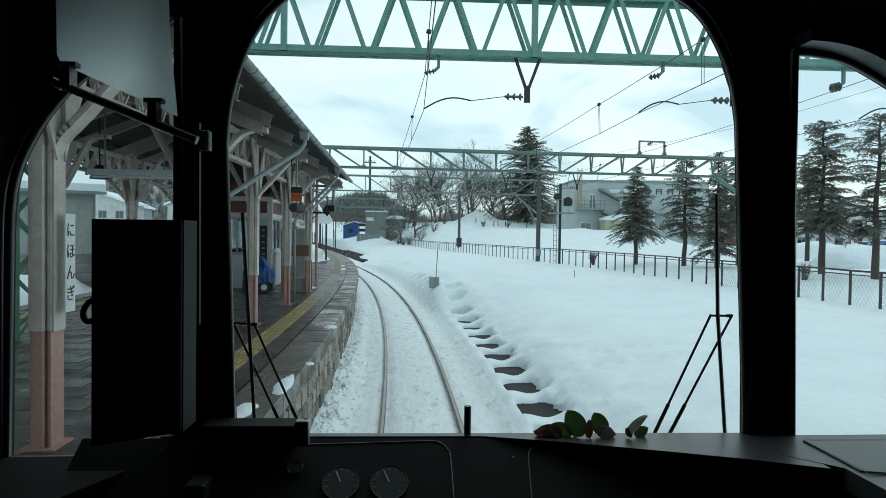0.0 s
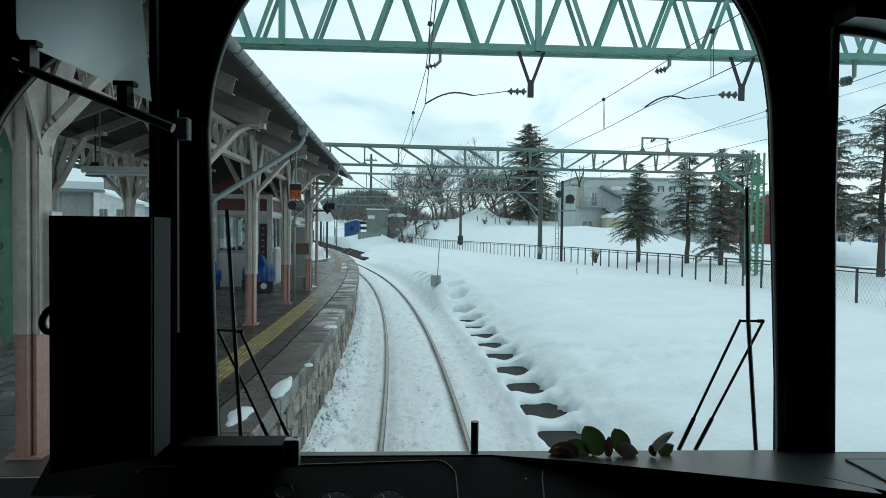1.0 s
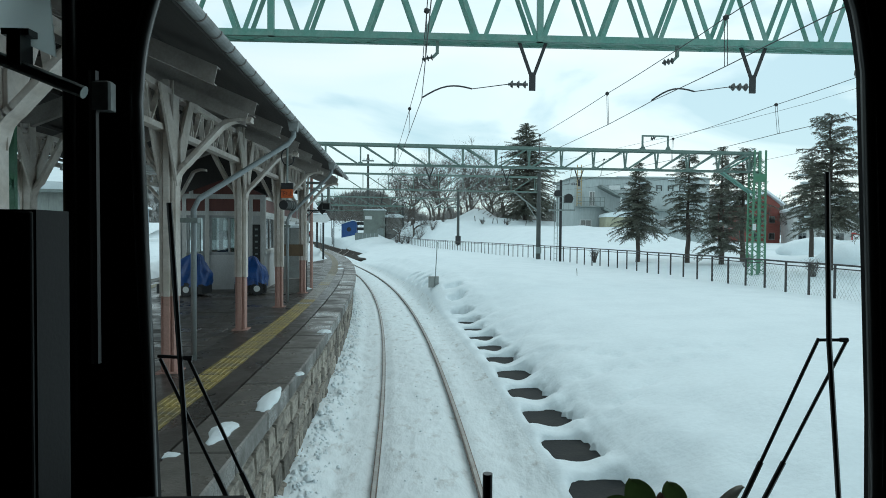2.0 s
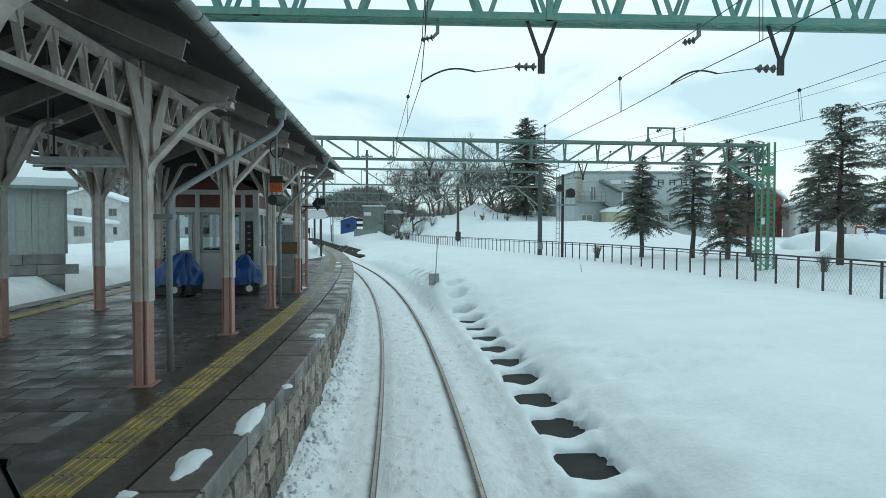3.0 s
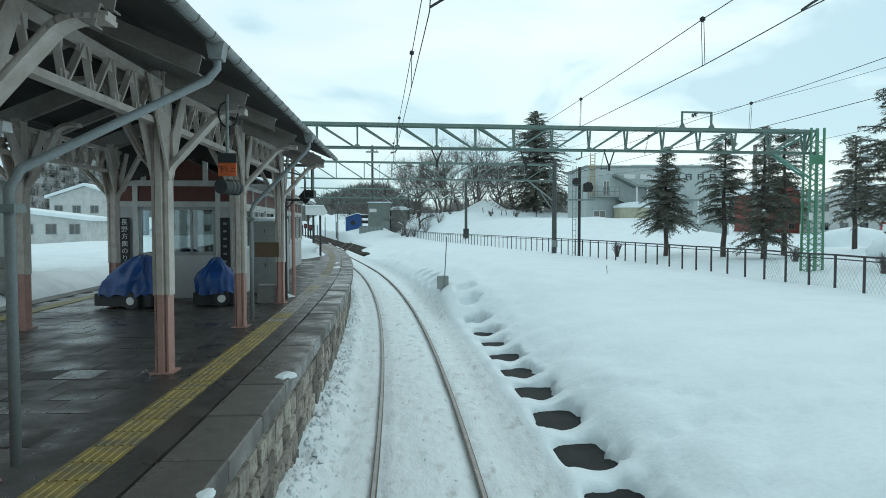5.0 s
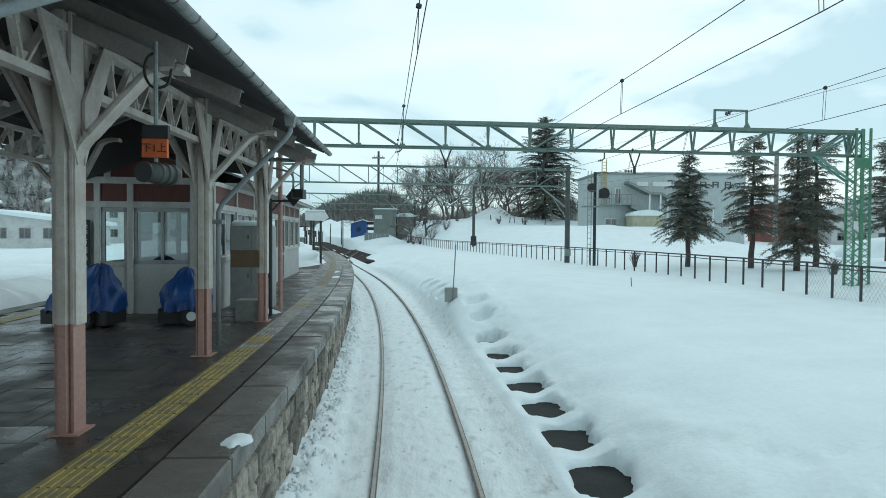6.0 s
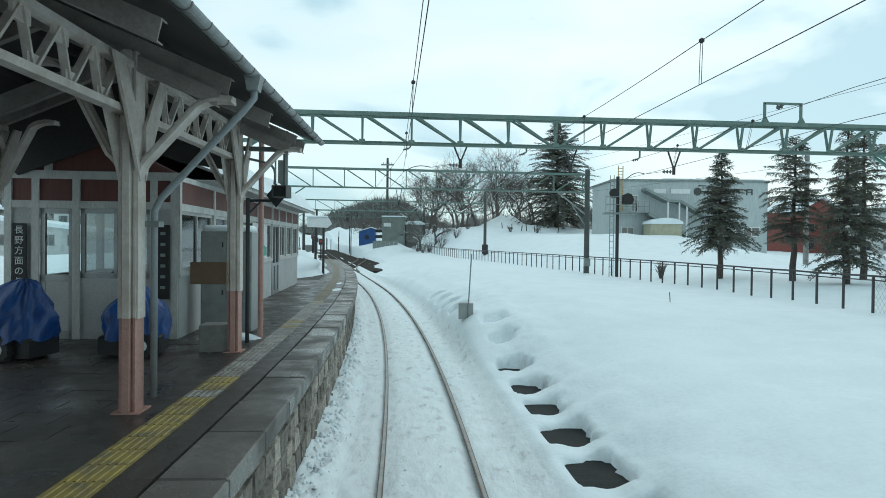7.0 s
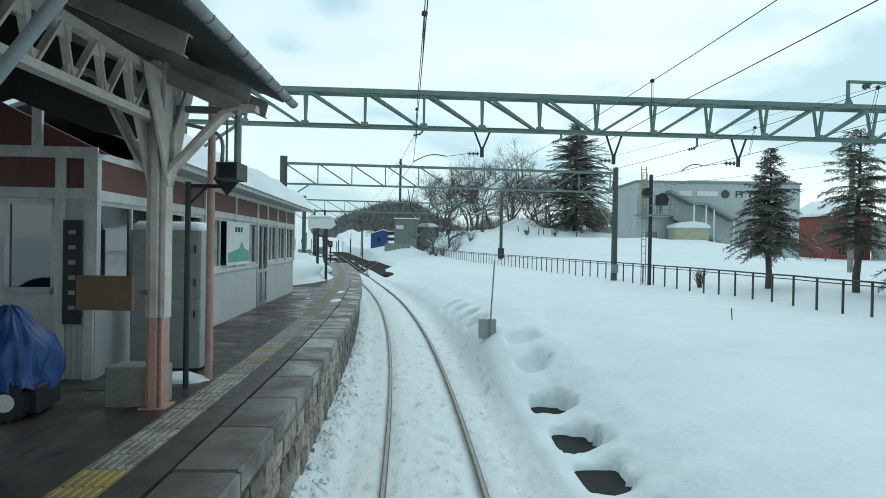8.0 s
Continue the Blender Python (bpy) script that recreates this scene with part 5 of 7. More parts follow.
m.node_tree.links.new(ad.outputs[0], m.node_tree.nodes["Material Output"].inputs[0])
M_SHADE = m


def plate(bm, outer, holes, d0, d1):
    """An upright plate (x, z outlines) with openings, from y d0 to d1."""
    loops = [outer] + holes
    made = []
    for d in (d0, d1):
        edges, rings = [], []
        for lp in loops:
            vs = [bm.verts.new((x, d, z)) for x, z in lp]
            rings.append(vs)
            for i in range(len(vs)):
                edges.append(bm.edges.new((vs[i], vs[(i + 1) % len(vs)])))
        bmesh.ops.triangle_fill(bm, use_beauty=True, edges=edges)
        made.append(rings)
    for a, b in zip(*made):
        for i in range(len(a)):
            j = (i + 1) % len(a)
            bm.faces.new((a[i], a[j], b[j], b[i]))
    return bm


def arc_pts(pts, n=5):
    """Rounds a run of points with a smooth curve."""
    out = []
    for i in range(len(pts)):
        p0, p1, p2, p3 = (Vector(pts[max(0, min(len(pts) - 1, i + k))]) for k in (-1, 0, 1, 2))
        if i == len(pts) - 1:
            out.append(tuple(p1))
            break
        for k in range(n):
            t = k / n
            out.append(tuple(0.5 * ((2 * p1) + (p2 - p0) * t + (2 * p0 - 5 * p1 + 4 * p2 - p3) * t * t + (3 * p1 - p0 - 3 * p2 + p3) * t ** 3)))
    return out


FRONT, CAB_ON = 2.35, 0.08
cab = thing("train_cab", "dark train driving cab with black window frames and control desk", "train cab", at=(0, CAB_ON, 0))
W_LEFT = [(-0.68, 2.02), (-0.68, 3.38)] + arc_pts([(-0.72, 3.37), (-0.85, 3.29), (-1.02, 3.15), (-1.125, 3.0), (-1.18, 2.84), (-1.19, 2.6)], 4) + [(-1.195, 2.02)]
W_MAIN = [(1.13, 2.05)] + [(1.125, 2.3), (1.10, 2.8)] + arc_pts([(1.085, 3.1), (1.06, 3.24), (1.01, 3.36), (0.94, 3.455), (0.83, 3.52), (0.7, 3.54)], 4) + arc_pts([(-0.18, 3.53), (-0.31, 3.49), (-0.41, 3.41), (-0.48, 3.30), (-0.53, 3.14), (-0.545, 3.0)], 4) + [(-0.53, 2.6), (-0.505, 2.05)]
W_RIGHT = [(1.80, 2.08), (1.80, 2.96)] + arc_pts([(1.785, 3.02), (1.72, 3.12), (1.63, 3.205), (1.51, 3.275), (1.42, 3.315), (1.33, 3.33), (1.255, 3.335)], 4) + [(1.26, 2.8), (1.28, 2.08)]
bm = B()
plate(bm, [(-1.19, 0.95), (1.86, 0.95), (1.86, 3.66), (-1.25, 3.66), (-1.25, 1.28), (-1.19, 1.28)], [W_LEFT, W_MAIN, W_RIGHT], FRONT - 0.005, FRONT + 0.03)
front = part("front_wall", bm, M_CAB, cab, "front bulkhead with three rounded window openings, unlit black put into its colour")
for loop, y in ((W_MAIN, FRONT - 0.01), (W_LEFT, FRONT - 0.008), (W_RIGHT, FRONT - 0.008)):
    bm = B()
    pts = [(x, y, z) for x, z in loop]
    tube(bm, pts + [pts[0]], 0.016, 6)
    part("rubber_seal", bm, M_RUBBER, front, "", True)
bm = B()
plate(bm, [(x, z) for x, z in arc_pts([(1.255, 3.375), (1.33, 3.37), (1.42, 3.352), (1.51, 3.31), (1.63, 3.24), (1.74, 3.15)], 4)] + [(x, z) for x, z in arc_pts([(1.72, 3.12), (1.63, 3.205), (1.51, 3.275), (1.42, 3.315), (1.33, 3.335), (1.255, 3.34)], 4)], [], FRONT - 0.10, FRONT - 0.008)
part("window_hood", bm, M_DESK, front, "grey metal hood over the side window")
# unseen roof, rear wall, sides and floor added to keep the cab dark
for name, b in (("unseen_roof", (-1.25, 1.86, -1.3, FRONT - 0.04, 3.62, 3.66)), ("side_wall", (-1.25, -1.215, -1.3, FRONT - 0.04, 1.28, 3.62)), ("lower_side_wall", (-1.215, -1.155, -1.3, FRONT - 0.04, 1.28, 1.32)), ("lower_side_wall", (-1.19, -1.155, -1.3, FRONT - 0.04, 0.95, 1.28)), ("side_wall", (1.825, 1.86, -1.3, FRONT - 0.04, 0.95, 3.62)), ("unseen_rear_wall", (-1.155, 1.825, -1.3, -1.26, 1.0, 1.32)), ("unseen_rear_wall", (-1.215, 1.825, -1.3, -1.26, 1.32, 3.62)), ("cab_floor", (-1.155, 1.825, -1.26, FRONT - 0.04, 0.95, 1.0))):
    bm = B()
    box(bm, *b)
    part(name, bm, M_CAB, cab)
# underframe and wheels on which the cab stands
bm = B()
bbox(bm, -1.0, 1.48, -1.2, 2.1, 0.45, 0.95, 0.03)
under = part("underframe", bm, M_DARK, cab, "dark steel underframe")
for wx in (-0.566, 0.566):
    for wy in (-0.5, 1.5):
        bm = B()
        cx = xc(wy + CAB_ON) + wx
        tube(bm, [(cx - 0.05, wy, 0.435), (cx + 0.05, wy, 0.435)], 0.43, 28)
        part("wheel", bm, M_RAIL, under, "steel running wheel")
# desk: shelf under the windows and sloping instrument panel
bm = B()
prism(bm, [(-0.72, 2.342), (1.2, 2.342), (1.2, 2.03), (0.99, 2.11), (0.8, 2.17), (0.5, 2.26), (0.27, 2.312), (-0.72, 2.312)], 2, 2.06, 2.10)
desk = part("desk_shelf", bm, M_DESK, cab, "satin grey shelf below the windscreen")
bm = B()
prism(bm, [(1.2, 2.312), (1.822, 2.312), (1.822, 1.75), (1.24, 1.75), (1.24, 2.03), (1.12, 2.14)], 2, 2.04, 2.101)
part("side_console", bm, M_DESK, cab, "satin grey side console with a hinged lid")
bm = B()
prism(bm, [(1.262, 2.25), (1.80, 2.25), (1.80, 1.80), (1.34, 1.98), (1.262, 2.0)], 2, 2.1015, 2.106)
lid = part("console_lid", bm, M_DESK, cab)
bm = B()
tube(bm, [(1.262, 2.25, 2.105), (1.80, 2.25, 2.105), (1.80, 1.98, 2.105), (1.27, 1.98, 2.105), (1.262, 2.25, 2.105)], 0.0022, 4)
part("lid_edge", bm, M_PALELINE, lid)
bm = B()
prism(bm, [(-1.213, 2.34), (-0.722, 2.34), (-0.79, 2.2), (-0.93, 1.90), (-1.213, 1.85)], 2, 2.0, 2.03)
part("side_shelf", bm, M_CAB, cab, "corner shelf, coloured near black as if unlit")


def on_panel(x, y):
    return Vector((x, y, 2.09 - (2.30 - y) * 0.75))


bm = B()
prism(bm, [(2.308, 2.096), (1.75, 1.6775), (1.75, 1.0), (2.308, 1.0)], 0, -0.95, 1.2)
panel = part("instrument_panel", bm, M_CAB, cab, "sloping instrument panel, coloured near black as if unlit")
# pale tubes draw in the highlight along the panel's rounded rims
for lp in (arc_pts([(-0.70, 2.27), (-0.68, 2.284), (-0.555, 2.285), (-0.286, 2.288), (-0.067, 2.293), (0.088, 2.297), (0.122, 2.296), (0.144, 2.287), (0.157, 2.273), (0.165, 2.25), (0.17, 2.1)], 4), arc_pts([(0.39, 2.1), (0.401, 2.235), (0.406, 2.263), (0.417, 2.275), (0.435, 2.279), (0.458, 2.278), (0.668, 2.255), (0.895, 2.236), (1.053, 2.224), (1.10, 2.216), (1.127, 2.17)], 4)):
    bm = B()
    tube(bm, [on_panel(x, y) + Vector((0, 0, 0.002)) for x, y in lp], 0.002, 5)
    part("panel_edge_glint", bm, M_PALELINE, panel, "thin pale line painting the highlight on the panel edge")
for x, y, r, nm in ((-0.157, 2.184, 0.052, "gauge"), (-0.017, 2.184, 0.054, "gauge"), (-0.296, 2.225, 0.021, "button")):
    c = on_panel(x, y)
    n = Vector((0, -0.6, 0.8))
    bm = B()
    tube(bm, [c, c + n * 0.006], r, 24)
    g = part(nm, bm, M_DIAL, panel, "dark round pressure gauge" if nm == "gauge" else "round push button")
    bm = B()
    e1, e2 = Vector((1, 0, 0)), Vector((0, 0.8, 0.6))
    tube(bm, [c + n * 0.006 + (e1 * math.cos(a) + e2 * math.sin(a)) * r for a in [2 * math.pi * i / 28 for i in range(29)]], 0.0022, 5)
    part("bezel", bm, M_DESK if nm == "gauge" else M_CHROME, g)
    if nm == "gauge":
        for i in range(11):
            a = radians(225 - 27 * i)
            bm = B()
            bar(bm, c + n * 0.0075 + (e1 * math.cos(a) + e2 * math.sin(a)) * r * 0.72, c + n * 0.0075 + (e1 * math.cos(a) + e2 * math.sin(a)) * r * 0.88, 0.0025, 0.001, n)
            part("tick_mark", bm, M_PALELINE, g)
        bm = B()
        a = radians(115)
        bar(bm, c + n * 0.009, c + n * 0.009 + (e1 * math.cos(a) + e2 * math.sin(a)) * r * 0.75, 0.003, 0.001, n)
        part("needle", bm, M_SIGNWHITE, g)
# equipment cabinet beside the pillar
bm = B()
plate(bm, [(-0.735, 2.20), (-0.515, 2.235), (-0.515, 2.755), (-0.735, 2.755)], [[(-0.66, 2.29), (-0.545, 2.30), (-0.545, 2.73), (-0.66, 2.73)]], 1.93, 2.02)
boxc = part("equipment_case", bm, M_CASE, cab, "black open-fronted equipment case")
bm = B()
box(bm, -0.66, -0.545, 1.985, 1.995, 2.28, 2.74)
part("case_back", bm, M_CASE, boxc)
for x0, x1 in ((-0.662, -0.636), (-0.545, -0.518)):
    bm = B()
    bbox(bm, x0, x1, 1.922, 1.93, 2.24, 2.752, 0.002)
    part("edge_strip", bm, M_STRIPE, boxc, "dark grey edge strip")
for z in (2.67, 2.47):
    bm = B()
    box(bm, -0.625, -0.575, 1.965, 1.984, z, z + 0.012)
    part("latch", bm, M_DESK, boxc)
bm = B()
tube(bm, arc_pts([(-0.735, 2.0, 2.56), (-0.775, 2.0, 2.545), (-0.79, 2.0, 2.515), (-0.775, 2.0, 2.495), (-0.735, 2.0, 2.52)], 5), 0.008, 6)
part("cable", bm, M_RUBBER, cab, "black looped cable", True)
bm = B()
bbox(bm, -0.57, -0.30, 2.22, 2.305, 2.101, 2.16, 0.003)
part("switch_box", bm, M_CAB, cab)
bm = B()
bbox(bm, -0.298, -0.258, 2.225, 2.255, 2.101, 2.172, 0.002)
part("bracket_plate", bm, M_ALU, cab, "grey metal mounting plate")
bm = B()
tube(bm, [(0.222, 2.33, 2.08), (0.222, 2.33, 2.19)], 0.011, 12)
part("stub_post", bm, M_RUBBER, cab, "short black post at the window sill")
# sunshade on its rail
bm = B()
plate(bm, [(-0.97, 3.46), (-0.66, 3.46), (-0.655, 3.3), (-0.632, 3.055), (-0.93, 3.185), (-0.955, 3.20), (-0.965, 3.22)], [], 2.198, 2.202)
shade = part("sunshade", bm, M_SHADE, cab, "smoked grey translucent sunshade")
bm = B()
tube(bm, [(-0.94, 2.18, 3.13), (-0.57, 2.18, 2.985)], 0.0125, 10)
rod = part("shade_rail", bm, M_GREY, cab, "dark metal rail with clips")
bm = B()
tube(bm, [(-0.965, 2.18, 3.14), (-0.94, 2.18, 3.13)], 0.014, 10)
part("rail_end", bm, M_CHROME, rod)
for x, z in ((-0.925, 3.165), (-0.69, 3.07)):
    bm = B()
    box(bm, x - 0.012, x + 0.012, 2.165, 2.205, z - 0.04, z + 0.025)
    box(bm, x - 0.025, x + 0.025, 2.17, 2.20, z + 0.018, z + 0.03)
    part("clip", bm, M_RUBBER, rod)
bm = B()
tube(bm, [(-0.60, 2.28, 2.45), (-0.602, 2.28, 3.05)], 0.010, 8)
part("grab_rail", bm, M_RUBBER, cab, "black grab rail on the pillar")
bm = B()
bbox(bm, -0.605, -0.565, 2.27, 2.30, 2.97, 3.03, 0.004)
part("switch_plate", bm, M_BOX, cab, "small grey switch plate")
# windscreen wipers
for blade, arms in ((((1.062, 2.88), (1.076, 2.47), (1.112, 2.05)), (((1.06, 2.47), (0.872, 2.06)), ((1.132, 2.465), (0.925, 2.06)), ((1.06, 2.466), (1.134, 2.466)))),
                    (((-0.512, 2.79), (-0.49, 2.45), (-0.465, 2.06)), (((-0.54, 2.425), (-0.37, 2.06)), ((-0.475, 2.425), (-0.31, 2.06)), ((-0.545, 2.43), (-0.465, 2.425))))):
    bm = B()
    tube(bm, [(x, 2.44, z) for x, z in blade], 0.0062, 6)
    w = part("wiper", bm, M_RUBBER, cab, "black windscreen wiper")
    for a, b in arms:
        bm = B()
        tube(bm, [(a[0], 2.455, a[1]), ((a[0] + b[0]) / 2, 2.455, (a[1] + b[1]) / 2), (b[0], 2.455, b[1])], 0.0042, 6)
        tube(bm, [((a[0] + 3 * b[0]) / 4, 2.455, (a[1] + 3 * b[1]) / 4), (b[0], 2.455, b[1])], 0.0062, 6)
        part("wiper_arm", bm, M_RUBBER, w)

# bright bolts on the mounting plate
for x, z in ((-0.268, 2.182), (-0.262, 2.182), (-0.268, 2.128), (-0.29, 2.158)):
    bm = B()
    tube(bm, [(x, 2.2245, z), (x, 2.218, z)], 0.0025, 6)
    part("bolt", bm, M_RUBBER, cab)
M_LAMP = mat("pilot_lamp_green", (0.2, 0.6, 0.2), 0.3, bump=0)
bm = B()
c = on_panel(0.356, 2.251)
tube(bm, [c, c + Vector((0, -0.0024, 0.0032))], 0.003, 8)
part("pilot_lamp", bm, M_LAMP, panel, "tiny green pilot lamp")
bm = B()
bbox(bm, -0.58, -0.525, 2.12, 2.2, 1.96, 2.026, 0.003)
part("rocker_switch", bm, M_DIAL, panel)

for m_, c_ in ((M_LEAF, (0.10, 0.17, 0.05, 1)), (M_PALELEAF, (0.42, 0.41, 0.34, 1)), (M_DRYLEAF, (0.20, 0.07, 0.06, 1))):
    nt = m_.node_tree
    tl_, mx_ = nt.nodes.new("ShaderNodeBsdfTranslucent"), nt.nodes.new("ShaderNodeMixShader")
    tl_.inputs[0].default_value = c_
    mx_.inputs[0].default_value = 0.16
    nt.links.new(nt.nodes["Principled BSDF"].outputs[0], mx_.inputs[1])
    nt.links.new(tl_.outputs[0], mx_.inputs[2])
    nt.links.new(mx_.outputs[0], nt.nodes["Material Output"].inputs[0])
# cut leaves lying on the sill
plant = thing("leafy_sprig", "sprig of dark green and withered leaves lying on the sill", "plant", at=(0.6, 2.30 + CAB_ON, 2.101))


def leaf(lx, lz, tilt, ln, w, material, label, curl=0.02, depth=0.0):
    bm = B()
    n, rows = 9, []
    for i in range(n + 1):
        t = i / n
        hw = w * (math.sin(math.pi * (0.06 + 0.94 * t)) ** 0.6) * (1.12 - 0.3 * t) + 0.0008
        a = radians(tilt + 26 * curl * 30 * t * t)
        c = Vector((lx - math.sin(a) * ln * t, depth + curl * math.sin(t * 2.4) - 0.008, lz + math.cos(a) * ln * t))
        s = Vector((math.cos(a), 0, math.sin(a)))
        rows.append([bm.verts.new(c + s * hw * k + Vector((0, 0.010 * (abs(k) - 0.3 * k), 0))) for k in (-1, -0.5, 0, 0.5, 1)])
    for p, q in zip(rows, rows[1:]):
        for k in range(4):
            bm.faces.new((p[k], p[k + 1], q[k + 1], q[k]))
    part("leaf", bm, material, plant, label, True)


leaf(-0.085, 0.008, 80, 0.085, 0.024, M_DRYLEAF, "withered dark red leaf", 0.012)
leaf(-0.10, 0.0, 58, 0.06, 0.016, M_DRYLEAF, "withered dark red leaf", 0.01, -0.012)
leaf(-0.05, 0.004, 62, 0.075, 0.021, M_LEAF, "", 0.01, 0.012)
leaf(-0.028, 0.002, 14, 0.088, 0.033, M_LEAF, "", 0.012)
leaf(-0.002, 0.0, -12, 0.055, 0.012, M_DRYLEAF, "withered dark red leaf", 0.008, -0.008)
leaf(0.045, 0.004, 6, 0.074, 0.027, M_LEAF, "", 0.014)
leaf(0.05, -0.002, -6, 0.042, 0.028, M_PALELEAF, "pale grey-green leaf", 0.006, -0.014)
leaf(0.085, 0.006, 68, 0.06, 0.012, M_PALELEAF, "pale dry leaf", 0.008)
leaf(0.125, 0.008, -24, 0.085, 0.013, M_PALELEAF, "curled pale dry leaf", -0.022)
leaf(0.13, 0.002, 10, 0.03, 0.01, M_DRYLEAF, "withered dark red leaf", 0.006, -0.01)
leaf(0.15, 0.0, -60, 0.05, 0.017, M_LEAF, "", 0.006)

# ---- things on the platform ----
def sign_plate(name, label, at, turn, w, h, material, words, size, ink, spacing=1.0, thick=0.012, post=None):
    s = thing(name, label, "sign", at=at, turn=turn)
    bm = B()
    bbox(bm, -w / 2, w / 2, -thick, 0, -h / 2, h / 2, 0.002)
    part("board", bm, material, s)
    if words:
        text("lettering", words, size, pose(0, -thick - 0.001, 0, 90, 0, 0), ink, s, "", spacing)
    return s


# vertical station name plate on a column, facing the track
sign_plate("station_name_sign", "narrow white vertical name plate on a canopy column", (-2.345, 4.92, 2.50), 90 + CAN_TURN, 0.13, 0.68, M_SIGNWHITE, "\n".join("にほんぎ"), 0.115, M_INK, 1.28)
# hanging orange sign with lamp
hs = thing("hanging_sign", "orange hanging plate with black lettering and dark lamp below", "sign", at=(-1.81, 10.5, 0))
bm = B()
tube(bm, [(0, 0, 3.45), (0, 0, 4.04)], 0.016, 8)
part("hanger_pipe", bm, M_GREY, hs)
bm = B()
bbox(bm, -0.088, 0.088, -0.03, 0.0, 3.235, 3.365, 0.003)
part("board", bm, M_ORANGE, hs, "orange enamel plate")
bm = B()
bbox(bm, -0.09, 0.09, -0.02, 0.02, 3.366, 3.46, 0.003)
part("housing", bm, M_DARK, hs)
text("lettering", "下1上", 0.07, pose(0, -0.0325, 3.297, 90, 0, 0), M_INK, hs)
bm = B()
tube(bm, [(0, 0, 3.2), (0, 0, 3.24)], 0.014, 8)
part("neck", bm, M_GREY, hs)
bm = B()
tube(bm, [(-0.02, -0.13, 3.125), (0.06, 0.14, 3.13)], 0.068, 16)
for k in (0.35, 0.6, 0.85):
    tube(bm, [(-0.02 + 0.08 * k, -0.13 + 0.27 * k, 3.127), (-0.015 + 0.08 * k, -0.115 + 0.27 * k, 3.127)], 0.078, 16)
lamp = part("lamp_body", bm, M_POLE, hs, "cylindrical ribbed signal lamp", True)
bm = B()
tube(bm, [(-0.026, -0.15, 3.125), (-0.02, -0.13, 3.125)], 0.072, 16)
part("lens", bm, M_DARK, lamp)
bm = B()
tube(bm, arc_pts([(0.0, 0.02, 3.98), (-0.07, 0.02, 3.93), (-0.085, 0.02, 3.82), (-0.03, 0.02, 3.73), (0.07, 0.02, 3.75), (0.10, 0.02, 3.86)], 4), 0.010, 6)
part("cable", bm, M_DARK, hs, "looped black cable", True)


def tarp_machine(x, y, turn, w, d, h, seed, peak):
    t = thing("snow_blower", "small snow blower wrapped in a crumpled blue tarpaulin", "machine", "tarped machines on the platform", at=(x, y, PZ), turn=turn)
    bm = B()
    n, rows = 72, []
    shape = ((0.26, 1.0), (0.34, 0.98), (0.42, 0.95), (0.52, 0.9), (0.6, 0.83), (0.68, 0.74), (0.75, 0.63), (0.82, 0.5), (0.88, 0.42), (0.93, 0.34), (0.975, 0.22), (1.0, 0.06))
    for zz, f in shape:
        ring = []
        for i in range(n):
            a = 2 * math.pi * i / n
            cv = Vector((math.cos(a), math.sin(a), 0))
            q = noise.noise(cv * 1.8 + Vector((0, 0, zz * 2.6 + seed)))
            crease = abs(noise.noise(cv * 3.6 + Vector((0, 0, zz * 3.5 + 7 * seed)))) - 0.25 * abs(noise.noise(cv * 8 + Vector((0, 0, zz * 7 + seed))))
            fold = 0.05 * math.sin(a * 9 + zz * 4 + seed + 2 * q) * (1 - zz * 0.6)
            r = f * (1 + 0.22 * q + fold - 0.28 * crease)
            hem = 0.07 * noise.noise(cv * 2.5 + Vector((0, 0, seed))) if zz < 0.3 else 0
            ring.append(bm.verts.new((peak * w * zz ** 2 + w / 2 * r * math.copysign(abs(math.cos(a)) ** 0.75, math.cos(a)), d / 2 * r * math.copysign(abs(math.sin(a)) ** 0.75, math.sin(a)), h * zz + 0.06 * q + hem)))
        rows.append(ring)
    for a, b in zip(rows, rows[1:]):
        for i in range(n):
            bm.faces.new((a[i], a[(i + 1) % n], b[(i + 1) % n], b[i]))
    bm.faces.new(rows[-1])
    part("tarpaulin", bm, M_TARP, t, "crumpled bright blue tarpaulin", True)
    for s in (-1, 1):
        bm = B()
        cx, cy = w * 0.18, s * d * 0.36
        tube(bm, [(cx, cy - 0.06, 0.16), (cx, cy + 0.06, 0.16)], 0.15, 16)
        wh = part("wheel", bm, M_DARK, t, "black lugged tyre")
        for k in range(14):
            a = 2 * math.pi * k / 14
            bm = B()
            bar(bm, (cx + 0.15 * math.cos(a), cy - 0.06, 0.16 + 0.15 * math.sin(a)), (cx + 0.15 * math.cos(a + 0.2), cy + 0.06, 0.16 + 0.15 * math.sin(a + 0.2)), 0.03, 0.03)
            part("lug", bm, M_DARK, wh)
        bm = B()
        tube(bm, [(cx, cy - 0.068, 0.16), (cx, cy + 0.068, 0.16)], 0.075, 12)
        part("rim", bm, M_SIGNWHITE, wh, "white wheel rim")
    bm = B()
    bbox(bm, -w * 0.48, w * 0.46, -d * 0.32, d * 0.32, 0.05, 0.28, 0.02)
    part("chassis", bm, M_DARK, t)


tarp_machine(-3.82, 16.35, 12, 0.78, 0.75, 0.92, 1, 0.02)
tarp_machine(-5.3, 16.1, -10, 1.2, 0.8, 0.97, 4, 0.22)

